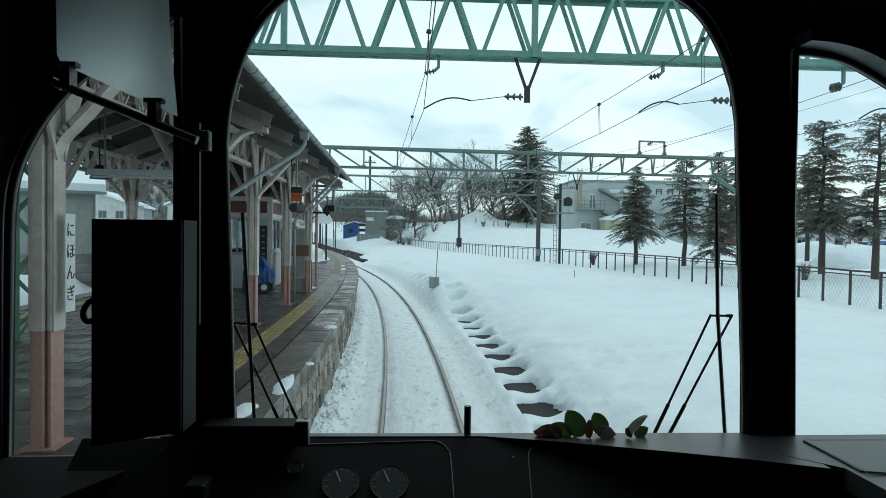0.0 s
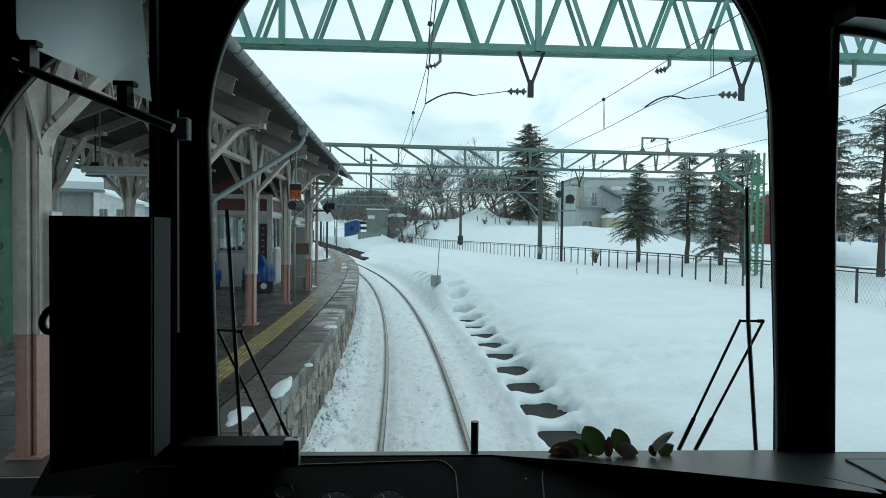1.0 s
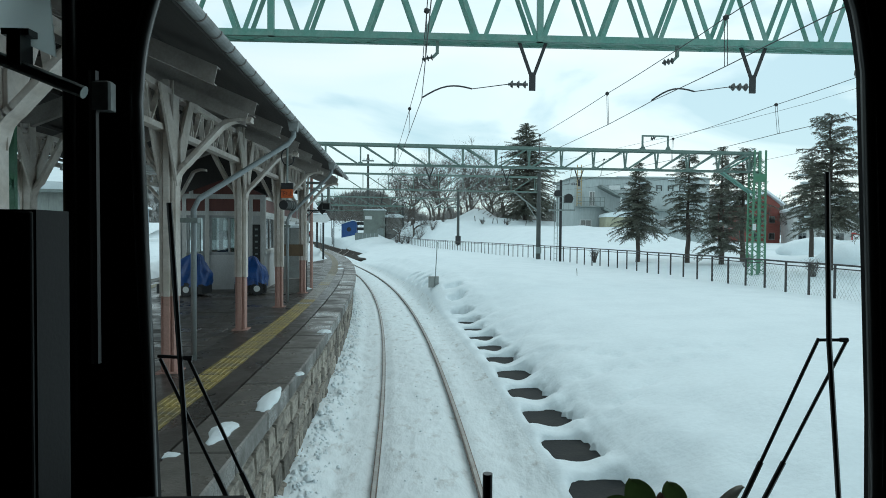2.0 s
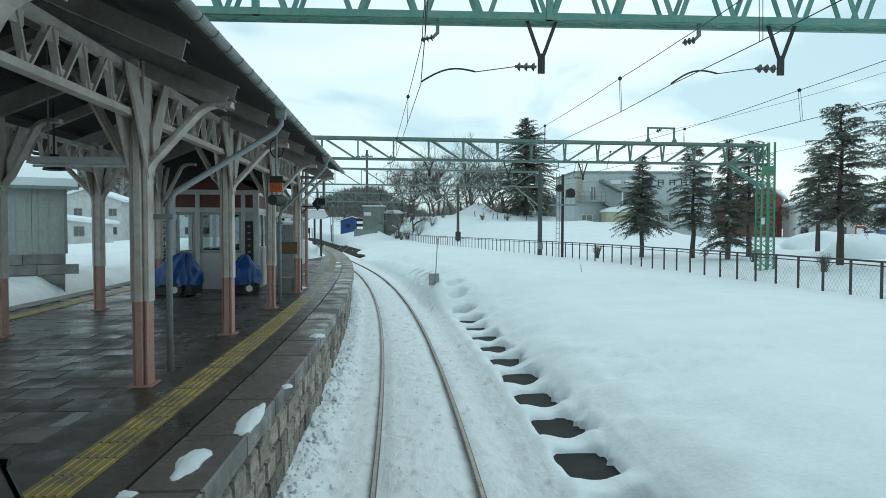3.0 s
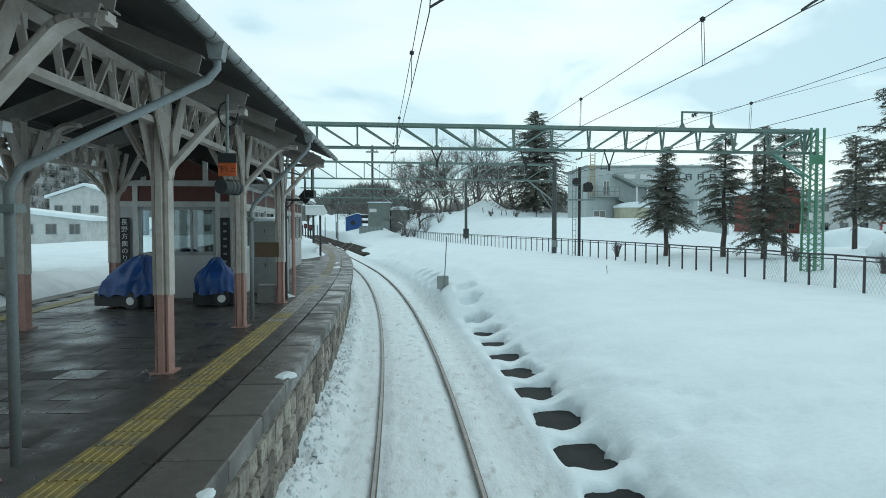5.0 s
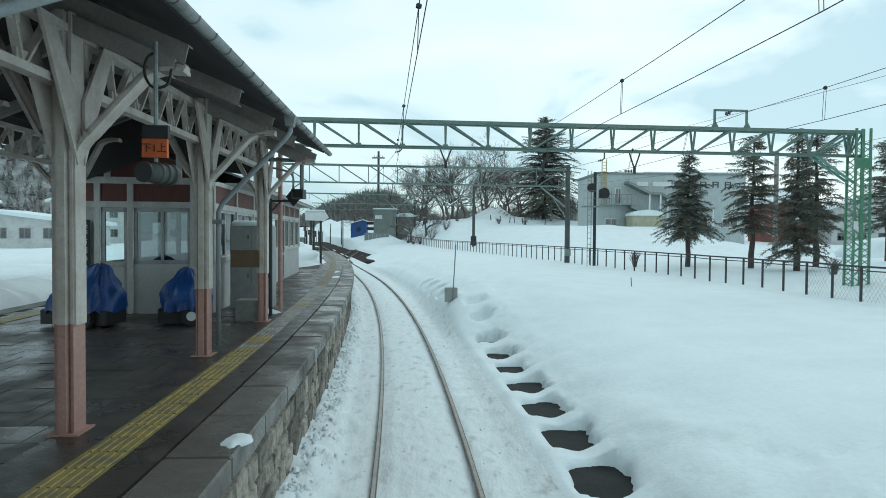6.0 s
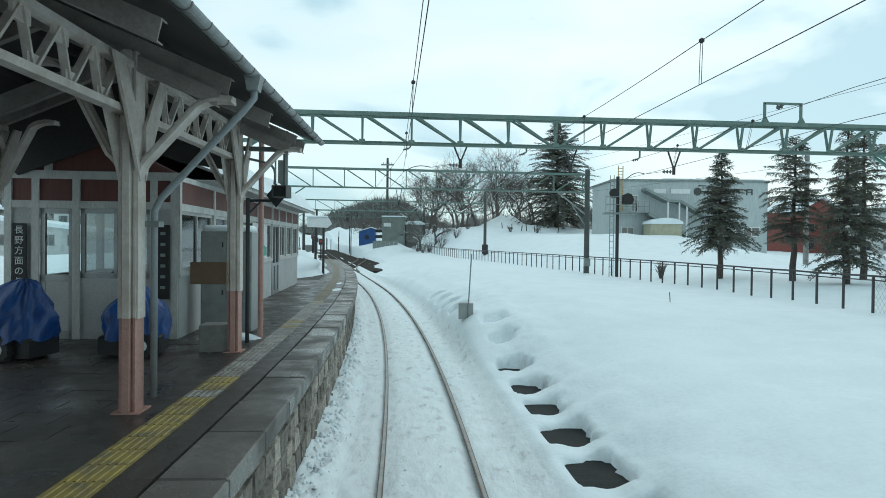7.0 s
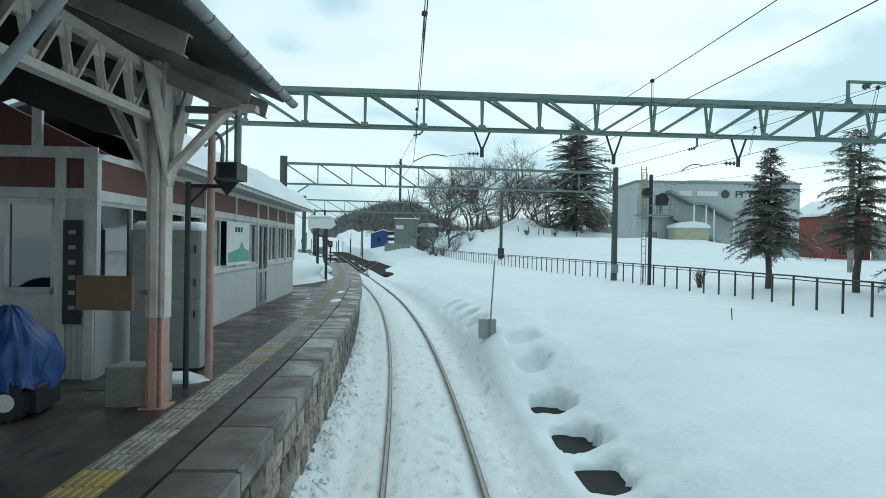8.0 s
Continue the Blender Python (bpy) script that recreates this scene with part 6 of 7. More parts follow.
# post with arm, pink stand pipe, cabinet, notice board, speaker box
t = thing("bracket_post", "slim black post with a side arm on the platform", "post", at=(-2.68, 17.35, PZ))
bm = B()
tube(bm, [(0, 0, 0), (0, 0, 2.1)], 0.03, 8)
tube(bm, [(-0.02, 0, 2.06), (0.42, 0.1, 2.07)], 0.022, 6)
tube(bm, [(0.0, 0, 1.86), (0.17, 0.04, 2.05)], 0.014, 6)
part("post", bm, M_DARK, t)
t = thing("stand_pipe", "tall faded pink steel pipe rising past the eave", "pipe", at=(-2.60, 17.75, PZ))
bm = B()
tube(bm, [(0, 0, 0), (0, 0, 3.55)], 0.04, 10)
part("pipe", bm, M_PINK, t)
bm = B()
bbox(bm, -0.06, 0.06, -0.05, 0.05, 3.4, 3.72, 0.02)
part("cap", bm, M_PINK, t)
t = thing("steel_cabinet", "tall pale grey steel locker with divided doors", "cabinet", at=(-3.22, 18.35, PZ), turn=4)
bm = B()
bbox(bm, -0.42, 0.36, -0.25, 0.25, 0.05, 1.62, 0.01)
part("body", bm, M_BOX, t)
for z0, z1 in ((0.50, 0.84), (0.86, 1.20), (1.22, 1.60)):
    for x0, x1 in ((-0.40, -0.04), (-0.02, 0.34)):
        bm = B()
        bbox(bm, x0, x1, -0.262, -0.25, z0, z1, 0.003)
        d_ = part("door", bm, M_BOX, t)
        bm = B()
        box(bm, x1 - 0.05, x1 - 0.035, -0.28, -0.262, (z0 + z1) / 2 - 0.04, (z0 + z1) / 2 + 0.04)
        part("handle", bm, M_DARK, d_)
bm = B()
bbox(bm, -0.40, 0.34, -0.26, 0.26, 1.62, 1.72, 0.04)
part("snow_cap", bm, M_SNOW, t, "thin cap of snow", True)
t = thing("notice_board", "brown wooden notice board hung between canopy columns", "board", at=(-2.72, 15.9, PZ))
bm = B()
bbox(bm, -0.22, 0.22, -0.02, 0.02, 0.95, 1.22, 0.004)
box(bm, -0.02, 0.02, 0.0, 0.75, 1.02, 1.06)
part("board", bm, M_WOODSIGN, t)
t = thing("concrete_block", "grey concrete block at the foot of a column", "block", at=(-2.86, 16.75, PZ))
bm = B()
bbox(bm, -0.24, 0.24, -0.16, 0.16, 0, 0.36, 0.015)
part("block", bm, M_CONC, t)
t = thing("monitor_camera", "dark grey hooded platform camera hung from the canopy end", "camera box", at=(-2.10, 16.95, PZ))
bm = B()
tube(bm, [(0.05, 0, 2.25), (0.05, 0, 3.0)], 0.035, 8)
part("hanger", bm, M_GREY, t)
bm = B()
plate(bm, [(-0.10, 2.08), (0.10, 2.08), (0.10, 2.24), (-0.10, 2.24)], [[(-0.085, 2.095), (0.085, 2.095), (0.085, 2.225), (-0.085, 2.225)]], -0.16, 0.14)
cb = part("hood", bm, M_POLE, t, "open-fronted grey hood")
bm = B()
box(bm, -0.085, 0.085, -0.10, 0.12, 2.095, 2.225)
part("lens_box", bm, M_DARK, cb)
bm = B()
tube(bm, arc_pts([(-0.5, 0, 2.62), (-0.2, 0, 2.55), (-0.1, 0, 2.45), (-0.1, 0, 2.26)], 4), 0.018, 7)
part("conduit", bm, M_PIPE, t, "grey bent conduit", True)
bm = B()
bar(bm, (-1.1, 0, 2.76), (0.12, 0, 2.74), 0.06, 0.06)
part("support_bar", bm, M_GREY, t)
t = thing("arrow_plate", "dark grey square warning plate turned on its corner", "sign", at=(-2.25, 17.25, PZ + 2.13))
bm = B()
prism(bm, [(-0.14, 0), (0, -0.17), (0.14, 0), (0, 0.17)], 1, -0.01, 0.01)
part("plate", bm, M_DARK, t)
bm = B()
tube(bm, [(-0.02, 0.03, 0.05), (-0.02, 0.03, 0.6)], 0.012, 6)
part("hanger", bm, M_GREY, t)

# lamps under the canopy
t = thing("strip_light", "white fluorescent strip light hung across the canopy", "lamp", at=(-3.85, 9.4, 0))
bm = B()
prism(bm, [(-0.07, 3.50), (0.07, 3.50), (0.05, 3.58), (-0.05, 3.58)], 0, -0.62, 0.62)
part("reflector", bm, M_SIGNWHITE, t)
bm = B()
tube(bm, [(-0.58, 0, 3.475), (0.58, 0, 3.475)], 0.016, 10)
part("tube", bm, M_SIGNWHITE, t)
for x in (-0.4, 0.4):
    bm = B()
    tube(bm, [(x, 0, 3.58), (x, 0, 5.12 - 0.42 * abs(x - 0.17))], 0.01, 6)
    part("hanger_rod", bm, M_GREY, t)
t = thing("canopy_lamp", "dark round floodlight under the canopy girder", "lamp", at=(-5.4, 11.6, 0))
bm = B()
tube(bm, [(0, 0, 3.62), (0, 0, 3.72), (0, 0, 3.80), (0, 0, 3.86)], 0.16, 18, 0.06)
part("shade", bm, M_DARK, t)
bm = B()
tube(bm, [(0, 0, 3.85), (0, 0, 4.66)], 0.014, 6)
part("hanger_rod", bm, M_DARK, t)

# direction sign and notice on the waiting room
for u, words in ((-2.22, "長野方面のりば"), (-0.2, "")):
    a = radians(ST_TURN)
    st_sign = thing("direction_sign", "dark vertical plate with white lettering on the gable wall", "sign", "direction signs", at=(ST_AT[0] + u * math.cos(a) + 0.07 * math.sin(a), ST_AT[1] + u * math.sin(a) - 0.07 * math.cos(a), PZ + 1.15), turn=ST_TURN)
    bm = B()
    bbox(bm, -0.095, 0.095, -0.02, 0.0, -0.55, 0.55, 0.003)
    part("board", bm, M_INK, st_sign)
    if words:
        text("lettering", "\n".join(words), 0.13, pose(0, -0.023, 0, 90, 0, 0), M_SIGNWHITE, st_sign, "", 1.15)
    for k in range(0 if words else 6):
        bm = B()
        box(bm, -0.035, 0.035, -0.024, -0.0205, 0.40 - 0.16 * k, 0.445 - 0.16 * k)
        part("lettering_bar", bm, M_GREY, st_sign)
pst = thing("wall_poster", "pale poster with a teal mountain shape on the waiting room wall", "poster", at=(ST_AT[0] - 0.0717 * 5.7 + 0.04, ST_AT[1] + 5.7, PZ + 1.46), turn=ST_TURN + 90)
bm = B()
box(bm, -0.85, 0.85, -0.012, 0.0, -0.42, 0.42)
part("sheet", bm, M_SIGNWHITE, pst)
M_TEAL = mat("teal_print", (0.10, 0.38, 0.32), 0.6, scale=5, bump=0)
bm = B()
prism(bm, [(-0.75, -0.36), (0.8, -0.36), (0.8, -0.16), (0.42, -0.10), (0.2, 0.04), (0.05, -0.10), (-0.75, -0.18)], 1, -0.017, -0.0125)
part("print", bm, M_TEAL, pst, "teal mountain print")
for k in range(3):
    bm = B()
    box(bm, -0.28 + 0.2 * k, -0.14 + 0.2 * k, -0.016, -0.0125, 0.22, 0.32)
    part("caption_bar", bm, M_INK, pst)

# running-in board past the waiting room
rb = thing("platform_sign", "white snow-topped sign board on two dark posts", "sign", at=(-5.05, 36, PZ), turn=8)
for x in (-0.14, 0.20):
    bm = B()
    tube(bm, [(x, 0, -0.1), (x, 0, 2.15)], 0.055, 8)
    part("post", bm, M_DARK, rb)
bm = B()
prism(bm, [(-0.52, 2.08), (0.36, 2.05), (0.58, 2.22), (0.4, 2.52), (-0.52, 2.50)], 1, -0.06, 0.06)
part("board", bm, M_SIGNWHITE, rb)
bm = B()
bbox(bm, -0.53, 0.4, -0.10, 0.10, 2.505, 2.58, 0.03)
part("snow_cap", bm, M_SNOW, rb, "thin cap of snow", True)


# ---- loose snow on the platform ----
def snow_heap(x, y, z, rx, ry, h, seed, label="small grey-white lump of leftover snow", rough=0.35, taper=0.0):
    t = thing("snow_heap", label, "snow", "snow heaps on the platform", at=(x, y, z))
    bm = B()
    n, m_ = 20, 6
    rows = []
    for j in range(m_ + 1):
        f = j / m_
        ring = []
        for i in range(n):
            a = 2 * math.pi * i / n
            q = noise.noise(Vector((math.cos(a) * 1.3, math.sin(a) * 1.3, seed * 3.1))) + 0.7 * noise.noise(Vector((math.cos(a) * 4, math.sin(a) * 4, seed + f * 2)))
            r = (1 + rough * q) * math.sqrt(max(0.0, 1 - f * f)) if j < m_ else 0.03
            ring.append(bm.verts.new((rx * r * math.cos(a) * (1 - taper * math.sin(a)), ry * r * math.sin(a), h * f * (1 + 0.2 * noise.noise(Vector((a, f * 3, seed)))) - 0.01)))
        rows.append(ring)
    for a, b in zip(rows, rows[1:]):
        for i in range(n):
            bm.faces.new((a[i], a[(i + 1) % n], b[(i + 1) % n], b[i]))
    bm.faces.new(rows[-1])
    part("snow", bm, M_SNOW, t, "", True)


for i, (x, y, rx, ry, h, taper) in enumerate(((-1.22, 6.75, 0.085, 0.40, 0.05, 0.45), (-1.36, 5.75, 0.10, 0.26, 0.05, -0.4), (-1.58, 5.3, 0.08, 0.07, 0.02, 0), (-1.14, 7.75, 0.05, 0.10, 0.02, 0.3), (-1.27, 10.55, 0.10, 0.17, 0.045, -0.2),
                                                    (-2.95, 17.7, 0.38, 0.22, 0.10, 0), (-2.9, 27.2, 0.16, 0.5, 0.04, 0), (-2.45, 19.9, 0.25, 0.12, 0.02, 0), (-2.75, 22.5, 0.2, 0.15, 0.02, 0), (-3.25, 30.0, 0.12, 0.6, 0.03, 0))):
    snow_heap(x, y, PZ, rx, ry, h, i + 1, taper=taper)
snow_heap(-6.45, 34.2, PZ - 0.05, 1.3, 5.2, 1.0, 41, "large shovelled bank of snow past the waiting room", 0.7)
snow_heap(-7.6, 41.0, PZ - 0.05, 1.3, 4.4, 1.1, 47, "large shovelled bank of snow past the waiting room", 0.7)

# crumbled snow along the foot of the platform and thinly over the track bed
bm = B()
rc = random.Random(77)
for q in range(1700):
    y = 4 + 26 * rc.random() ** 1.5
    o = -1.44 + abs(rc.gauss(0, 0.17)) if q % 4 else rc.uniform(-1.3, 1.2)
    if abs(abs(o) - 0.566) < 0.1 or (o > -0.7 and q % 8):
        continue
    r = (0.014 + 0.03 * rc.random() ** 3) * (1.2 if o < -1.2 else 0.75)
    c = P(o, y, ground_z(o, y) + r * 0.25)
    a = rc.uniform(0, 6.28)
    ring = [bm.verts.new(c + Vector((math.cos(a + k * 1.2566) * r * rc.uniform(0.8, 1.4), math.sin(a + k * 1.2566) * r * rc.uniform(0.8, 1.4), -r * 0.4))) for k in range(5)]
    cap = [bm.verts.new(c + Vector((math.cos(a + 0.3 + k * 1.2566) * r * rc.uniform(0.4, 0.9), math.sin(a + 0.3 + k * 1.2566) * r * rc.uniform(0.4, 0.9), r * rc.uniform(0.2, 0.7)))) for k in range(5)]
    for k in range(5):
        bm.faces.new((ring[k], ring[(k + 1) % 5], cap[(k + 1) % 5], cap[k]))
    bm.faces.new(cap)
tagged(part("snow_crumbs", bm, M_SNOW, label="crumbled lumps of old snow along the platform foot", kind="stuff", smooth=True), category="snow")

# ---- trackside marker ----
mk = thing("track_marker", "grey steel box on a thin pole standing in the snowbank", "marker", at=(0.90, 25.1, 0.64))
bm = B()
bbox(bm, -0.195, 0.195, -0.10, 0.10, 0.0, 0.43, 0.008)
part("box", bm, M_BOX, mk)
bm = B()
tube(bm, [(0.02, -0.125, -0.4), (0.13, -0.125, 1.75)], 0.017, 7)
part("pole", bm, M_GREY, mk)
stake = thing("snow_stake", "thin bare stake standing in the snow", "stake", at=(6.65, 25.6, 0.95))
bm = B()
tube(bm, [(0, 0, -0.2), (-0.04, 0, 0.42)], 0.012, 6)
part("stake", bm, M_BARK, stake)

# ---- signal mast with ladder ----
sg = thing("signal_mast", "dark railway signal mast with ladder, platform and hooded heads", "signal", at=(9.46, 40.3, gz(9.46, 40.3)))
Z0 = gz(9.46, 40.3)
bm = B()
tube(bm, [(0, 0, -0.3), (0, 0, 6.15 - Z0)], 0.085, 10)
part("mast", bm, M_DARK, sg)
bm = B()
for x in (-0.42, -0.22):
    tube(bm, [(x, -0.1, -0.2), (x, -0.1, 6.2 - Z0)], 0.02, 6)
z = 0.2
while z < 5.0:
    tube(bm, [(-0.42, -0.1, z), (-0.22, -0.1, z)], 0.013, 5)
    z += 0.32
part("ladder", bm, M_GREY, sg)
bm = B()
box(bm, -0.7, 0.85, -0.3, 0.3, 3.20, 3.29)
stage = part("platform", bm, M_GREY, sg, "railed maintenance platform")
for x in (-0.68, -0.3, 0.1, 0.45, 0.83):
    bm = B()
    tube(bm, [(x, -0.28, 3.25), (x, -0.28, 4.1)], 0.014, 5)
    part("rail_post", bm, M_GREY, stage)
for zz in (3.7, 4.1):
    bm = B()
    tube(bm, [(-0.68, -0.28, zz), (0.83, -0.28, zz)], 0.014, 5)
    part("handrail", bm, M_GREY, stage)
bm = B()
prism(bm, [(0.2, 3.72), (0.62, 3.72), (0.70, 3.95), (0.60, 4.2), (0.40, 4.28), (0.2, 4.18)], 1, -0.45, -0.05)
part("signal_head", bm, M_INK, sg, "black hooded signal head")
bm = B()
tube(bm, [(-0.24, -0.12, 4.28), (-0.24, -0.28, 4.28)], 0.24, 16)
part("back_disc", bm, M_INK, sg, "round black signal disc")

# ---- equipment on poles ----
bm = B()
bbox(bm, -0.3, 0.3, -0.25, 0.15, 0.1, 1.1, 0.02)
part("equipment_box", bm, M_DARK, p0, "dark grey equipment box")
bm = B()
bar(bm, (-1.2, -0.3, 17.3 - gz(-8.75, 127) - 0.2), (1.2, -0.3, 17.3 - gz(-8.75, 127) - 0.2), 0.2, 0.28)
part("crossarm", bm, M_GREY, pf)
for x in (-0.8, -0.3, 0.3, 0.8):
    bm = B()
    tube(bm, [(x, -0.15, 17.1 - gz(-8.75, 127)), (x, -0.15, 17.6 - gz(-8.75, 127))], 0.07, 8, 0.04)
    part("insulator", bm, M_GREY, pf)
bm = B()
bbox(bm, -0.17, 0.17, -0.25, 0.0, 0.4, 0.85, 0.02)
part("switch_box", bm, M_GREY, p1)
bm = B()
bar(bm, (0, 0, 3.3), (-1.7, -0.2, 5.63 - gz(8.85, 44.2) - 0.05), 0.06, 0.08)
bar(bm, (0, 0, 2.6), (-0.9, -0.1, 3.9), 0.05, 0.05)
part("bracket_arm", bm, M_GREY, p1)

# ---- factory: outside stair, landing, windows, sign bars, small outbuilding ----
bm = B()
box(bm, 0.2, 3.4, -1.4, -0.02, 2.95 + 3.0, 3.05 + 3.0)
land = part("landing", bm, M_GREY, factory, "steel stair landing")
bm = B()
for x in (0.25, 0.9, 1.55, 2.2, 2.85, 3.35):
    box(bm, x - 0.03, x + 0.03, -1.4, -1.34, 6.05, 7.1)
for z in (6.6, 7.1):
    box(bm, 0.2, 3.4, -1.4, -1.35, z - 0.03, z + 0.03)
part("railing", bm, M_GREY, land)
bm = B()
prism(bm, [(3.3, 6.05), (8.2, 3.4), (8.2, 3.05), (3.3, 5.7)], 1, -1.4, -0.1)
stair = part("stair", bm, M_GREY, factory, "covered outside stair")
bm = B()
prism(bm, [(2.9, 8.55), (5.4, 7.35), (6.6, 7.35), (9.4, 5.75), (12.5, 5.75), (12.5, 5.55), (9.3, 5.55), (6.5, 7.1), (5.3, 7.1), (2.9, 8.3)], 1, -1.6, 0.0)
part("stair_roof", bm, M_GREY, stair)
for x in (5.3, 6.5, 7.3, 9.3, 12.3):
    bm = B()
    box(bm, x - 0.07, x + 0.07, -1.5, -1.38, 3.0, 7.2 if x < 7 else (6.7 if x < 8 else 5.6))
    part("stair_post", bm, M_SIGNWHITE, stair)
for x0, x1, z0, z1 in ((0.8, 2.2, 3.55, 4.5), (1.9, 2.6, 6.1, 7.9), (10.4, 12.4, 3.6, 4.6), (14.0, 15.8, 3.6, 4.6)):
    bm = B()
    box(bm, x0, x1, -0.06, 0.0, z0, z1)
    w = part("window", bm, M_SIGNWHITE, factory)
    bm = B()
    box(bm, x0 + 0.08, (x0 + x1) / 2 - 0.04, -0.075, -0.06, z0 + 0.08, z1 - 0.08)
    box(bm, (x0 + x1) / 2 + 0.04, x1 - 0.08, -0.075, -0.06, z0 + 0.08, z1 - 0.08)
    part("pane", bm, M_GLASSD, w)
for x0, x1 in ((4.3, 5.6), (6.1, 8.2)):
    bm = B()
    box(bm, x0, x1, -0.07, 0, 8.1, 8.6)
    part("wall_vent", bm, M_SIGNWHITE, factory, "pale wall vent")
for k in range(5):
    bm = B()
    x = 9.0 + 1.4 * k
    if k == 0:
        tube(bm, [(x, -0.06, 8.35), (x, 0, 8.35)], 0.42, 20)
    else:
        box(bm, x - 0.34, x - 0.22, -0.06, 0, 8.02, 8.68)
        box(bm, x + 0.22, x + 0.34, -0.06, 0, 8.02, 8.68)
        box(bm, x - 0.22, x + 0.22, -0.06, 0, 8.3, 8.4)
        box(bm, x - 0.22, x + 0.22, -0.06, 0, 8.58, 8.68)
    part("sign_shape", bm, M_POLE, factory, "dark sign shape on the cladding")
bm = B()
for x in (0.35, 0.85):
    tube(bm, [(x, -0.3, 6.0), (x, -0.3, 11.0)], 0.05, 6)
for k in range(14):
    tube(bm, [(0.35, -0.3, 6.4 + 0.33 * k), (0.85, -0.3, 6.4 + 0.33 * k)], 0.03, 5)
M_LADDER = mat("yellow_ladder", (0.45, 0.32, 0.14), 0.6, scale=5)
part("roof_ladder", bm, M_LADDER, factory, "yellowish caged roof ladder")
bm = B()
box(bm, 5.5, 16.4, 0.5, 8.6, 9.62, 9.78)
part("roof_snow", bm, M_SNOW, factory)
ob_ = thing("outbuilding", "small cream outbuilding with a domed snow cap", "outbuilding", at=(23.9, 72, gz(23.9, 72)))
M_CREAMWALL = mat("cream_wall", (0.42, 0.41, 0.30), 0.8, scale=2)
bm = B()
box(bm, -1.6, 1.6, 0, 2.4, -0.5, 4.75 - gz(23.9, 72))
part("wall", bm, M_CREAMWALL, ob_)
bm = B()
zt_ = 4.75 - gz(23.9, 72)
prism(bm, [(-1.72, zt_), (1.72, zt_), (1.6, zt_ + 0.3), (0.9, zt_ + 0.55), (0, zt_ + 0.65), (-0.9, zt_ + 0.55), (-1.6, zt_ + 0.3)], 1, -0.1, 2.5)
part("snow_cap", bm, M_SNOW, ob_)

# ---- hut and relay building details ----
bm = B()
tube(bm, [(0.0, -0.03, 1.35), (0.0, 0.0, 1.35)], 0.42, 14)
part("round_window", bm, M_DARK, hut)
for k in range(3):
    bm = B()
    box(bm, 1.45, 2.7, 0.2, 0.4, 0.2 + 1.0 * k, 0.75 + 1.0 * k)
    part("side_slat", bm, M_DARK, hut)
bm = B()
box(bm, -1.9, -0.7, -0.05, 0, 4.1, 4.7)
part("wall_plate", bm, M_SIGNWHITE, relay)
bm = B()
box(bm, 0.3, 1.4, -0.05, 0, 0.2, 2.6)
part("door", bm, M_GREY, relay)

# ---- houses and town across the yard ----
def house(x, y, z, w, d, h, rise, turn, wall, label="small house with white walls under thick roof snow"):
    t = thing("house", label, "house", "houses of the town", at=(x, y, z), turn=turn)
    bm = B()
    box(bm, -w / 2, w / 2, -d / 2, d / 2, -0.5, h)
    prism(bm, [(-w / 2, h), (w / 2, h), (0, h + rise)], 1, -d / 2, d / 2)
    part("wall", bm, wall, t)
    bm = B()
    prism(bm, [(-w / 2 - 0.5, h - 0.1), (-w / 2 - 0.5, h + 0.25), (0, h + rise + 0.45), (w / 2 + 0.5, h + 0.25), (w / 2 + 0.5, h - 0.1), (0, h + rise + 0.05)], 1, -d / 2 - 0.5, d / 2 + 0.5)
    part("snow_roof", bm, M_SNOW, t)
    n = max(2, int(w / 2.2))
    for k in range(n):
        for zz in ([0.9] if h < 4 else [0.9, 3.5]):
            xa = -w / 2 + w * (k + 0.5) / n
            bm = B()
            box(bm, xa - 0.55, xa + 0.55, -d / 2 - 0.04, -d / 2, zz, zz + 1.1)
            win = part("window", bm, M_ALU, t)
            bm = B()
            box(bm, xa - 0.48, xa - 0.03, -d / 2 - 0.055, -d / 2 - 0.04, zz + 0.07, zz + 1.03)
            box(bm, xa + 0.03, xa + 0.48, -d / 2 - 0.055, -d / 2 - 0.04, zz + 0.07, zz + 1.03)
            part("pane", bm, M_GLASSD, win)


M_REDWALL = mat("faded_red_siding", (0.25, 0.075, 0.06), 0.8, scale=1.5, stretch=(1, 1, 6))
M_HOUSE1 = mat("white_render", (0.55, 0.56, 0.55), 0.8, scale=1.5)
M_HOUSE2 = mat("tan_siding", (0.34, 0.30, 0.25), 0.8, scale=1.5, stretch=(1, 1, 6))
M_HOUSE3 = mat("grey_blue_siding", (0.27, 0.32, 0.36), 0.8, scale=1.5, stretch=(1, 1, 6))
house(-43, 72, 1.0, 18, 6, 2.4, 1.0, 4, M_HOUSE1, "long low wayside building with pale walls under deep snow")
house(-46, 96, 1.0, 9, 8, 5.6, 1.6, 8, M_HOUSE1)
house(-62, 88, 1.0, 9, 8, 5.4, 2.0, -10, M_HOUSE3)
house(-34, 104, 1.0, 10, 8, 5.8, 2.0, 15, M_HOUSE1)
house(-78, 96, 1.0, 10, 8, 5.5, 2.2, 0, M_HOUSE2)
house(-56, 120, 1.2, 12, 8, 5.8, 2.0, 10, M_HOUSE3)
house(-44, 135, 1.0, 9, 8, 5.0, 2.0, -8, M_HOUSE2)
house(63, 92, 1.2, 12, 8, 5.2, 2.0, -20, M_HOUSE1)
house(54.5, 100, 1.2, 6, 7, 6.4, 1.9, 10, M_REDWALL, "red-walled house under a snowy roof")
house(66, 62, 1.2, 10, 7, 4.6, 1.8, -35, M_HOUSE3)
house(80, 66, 1.2, 12, 8, 5.0, 2.0, -35, M_HOUSE1)

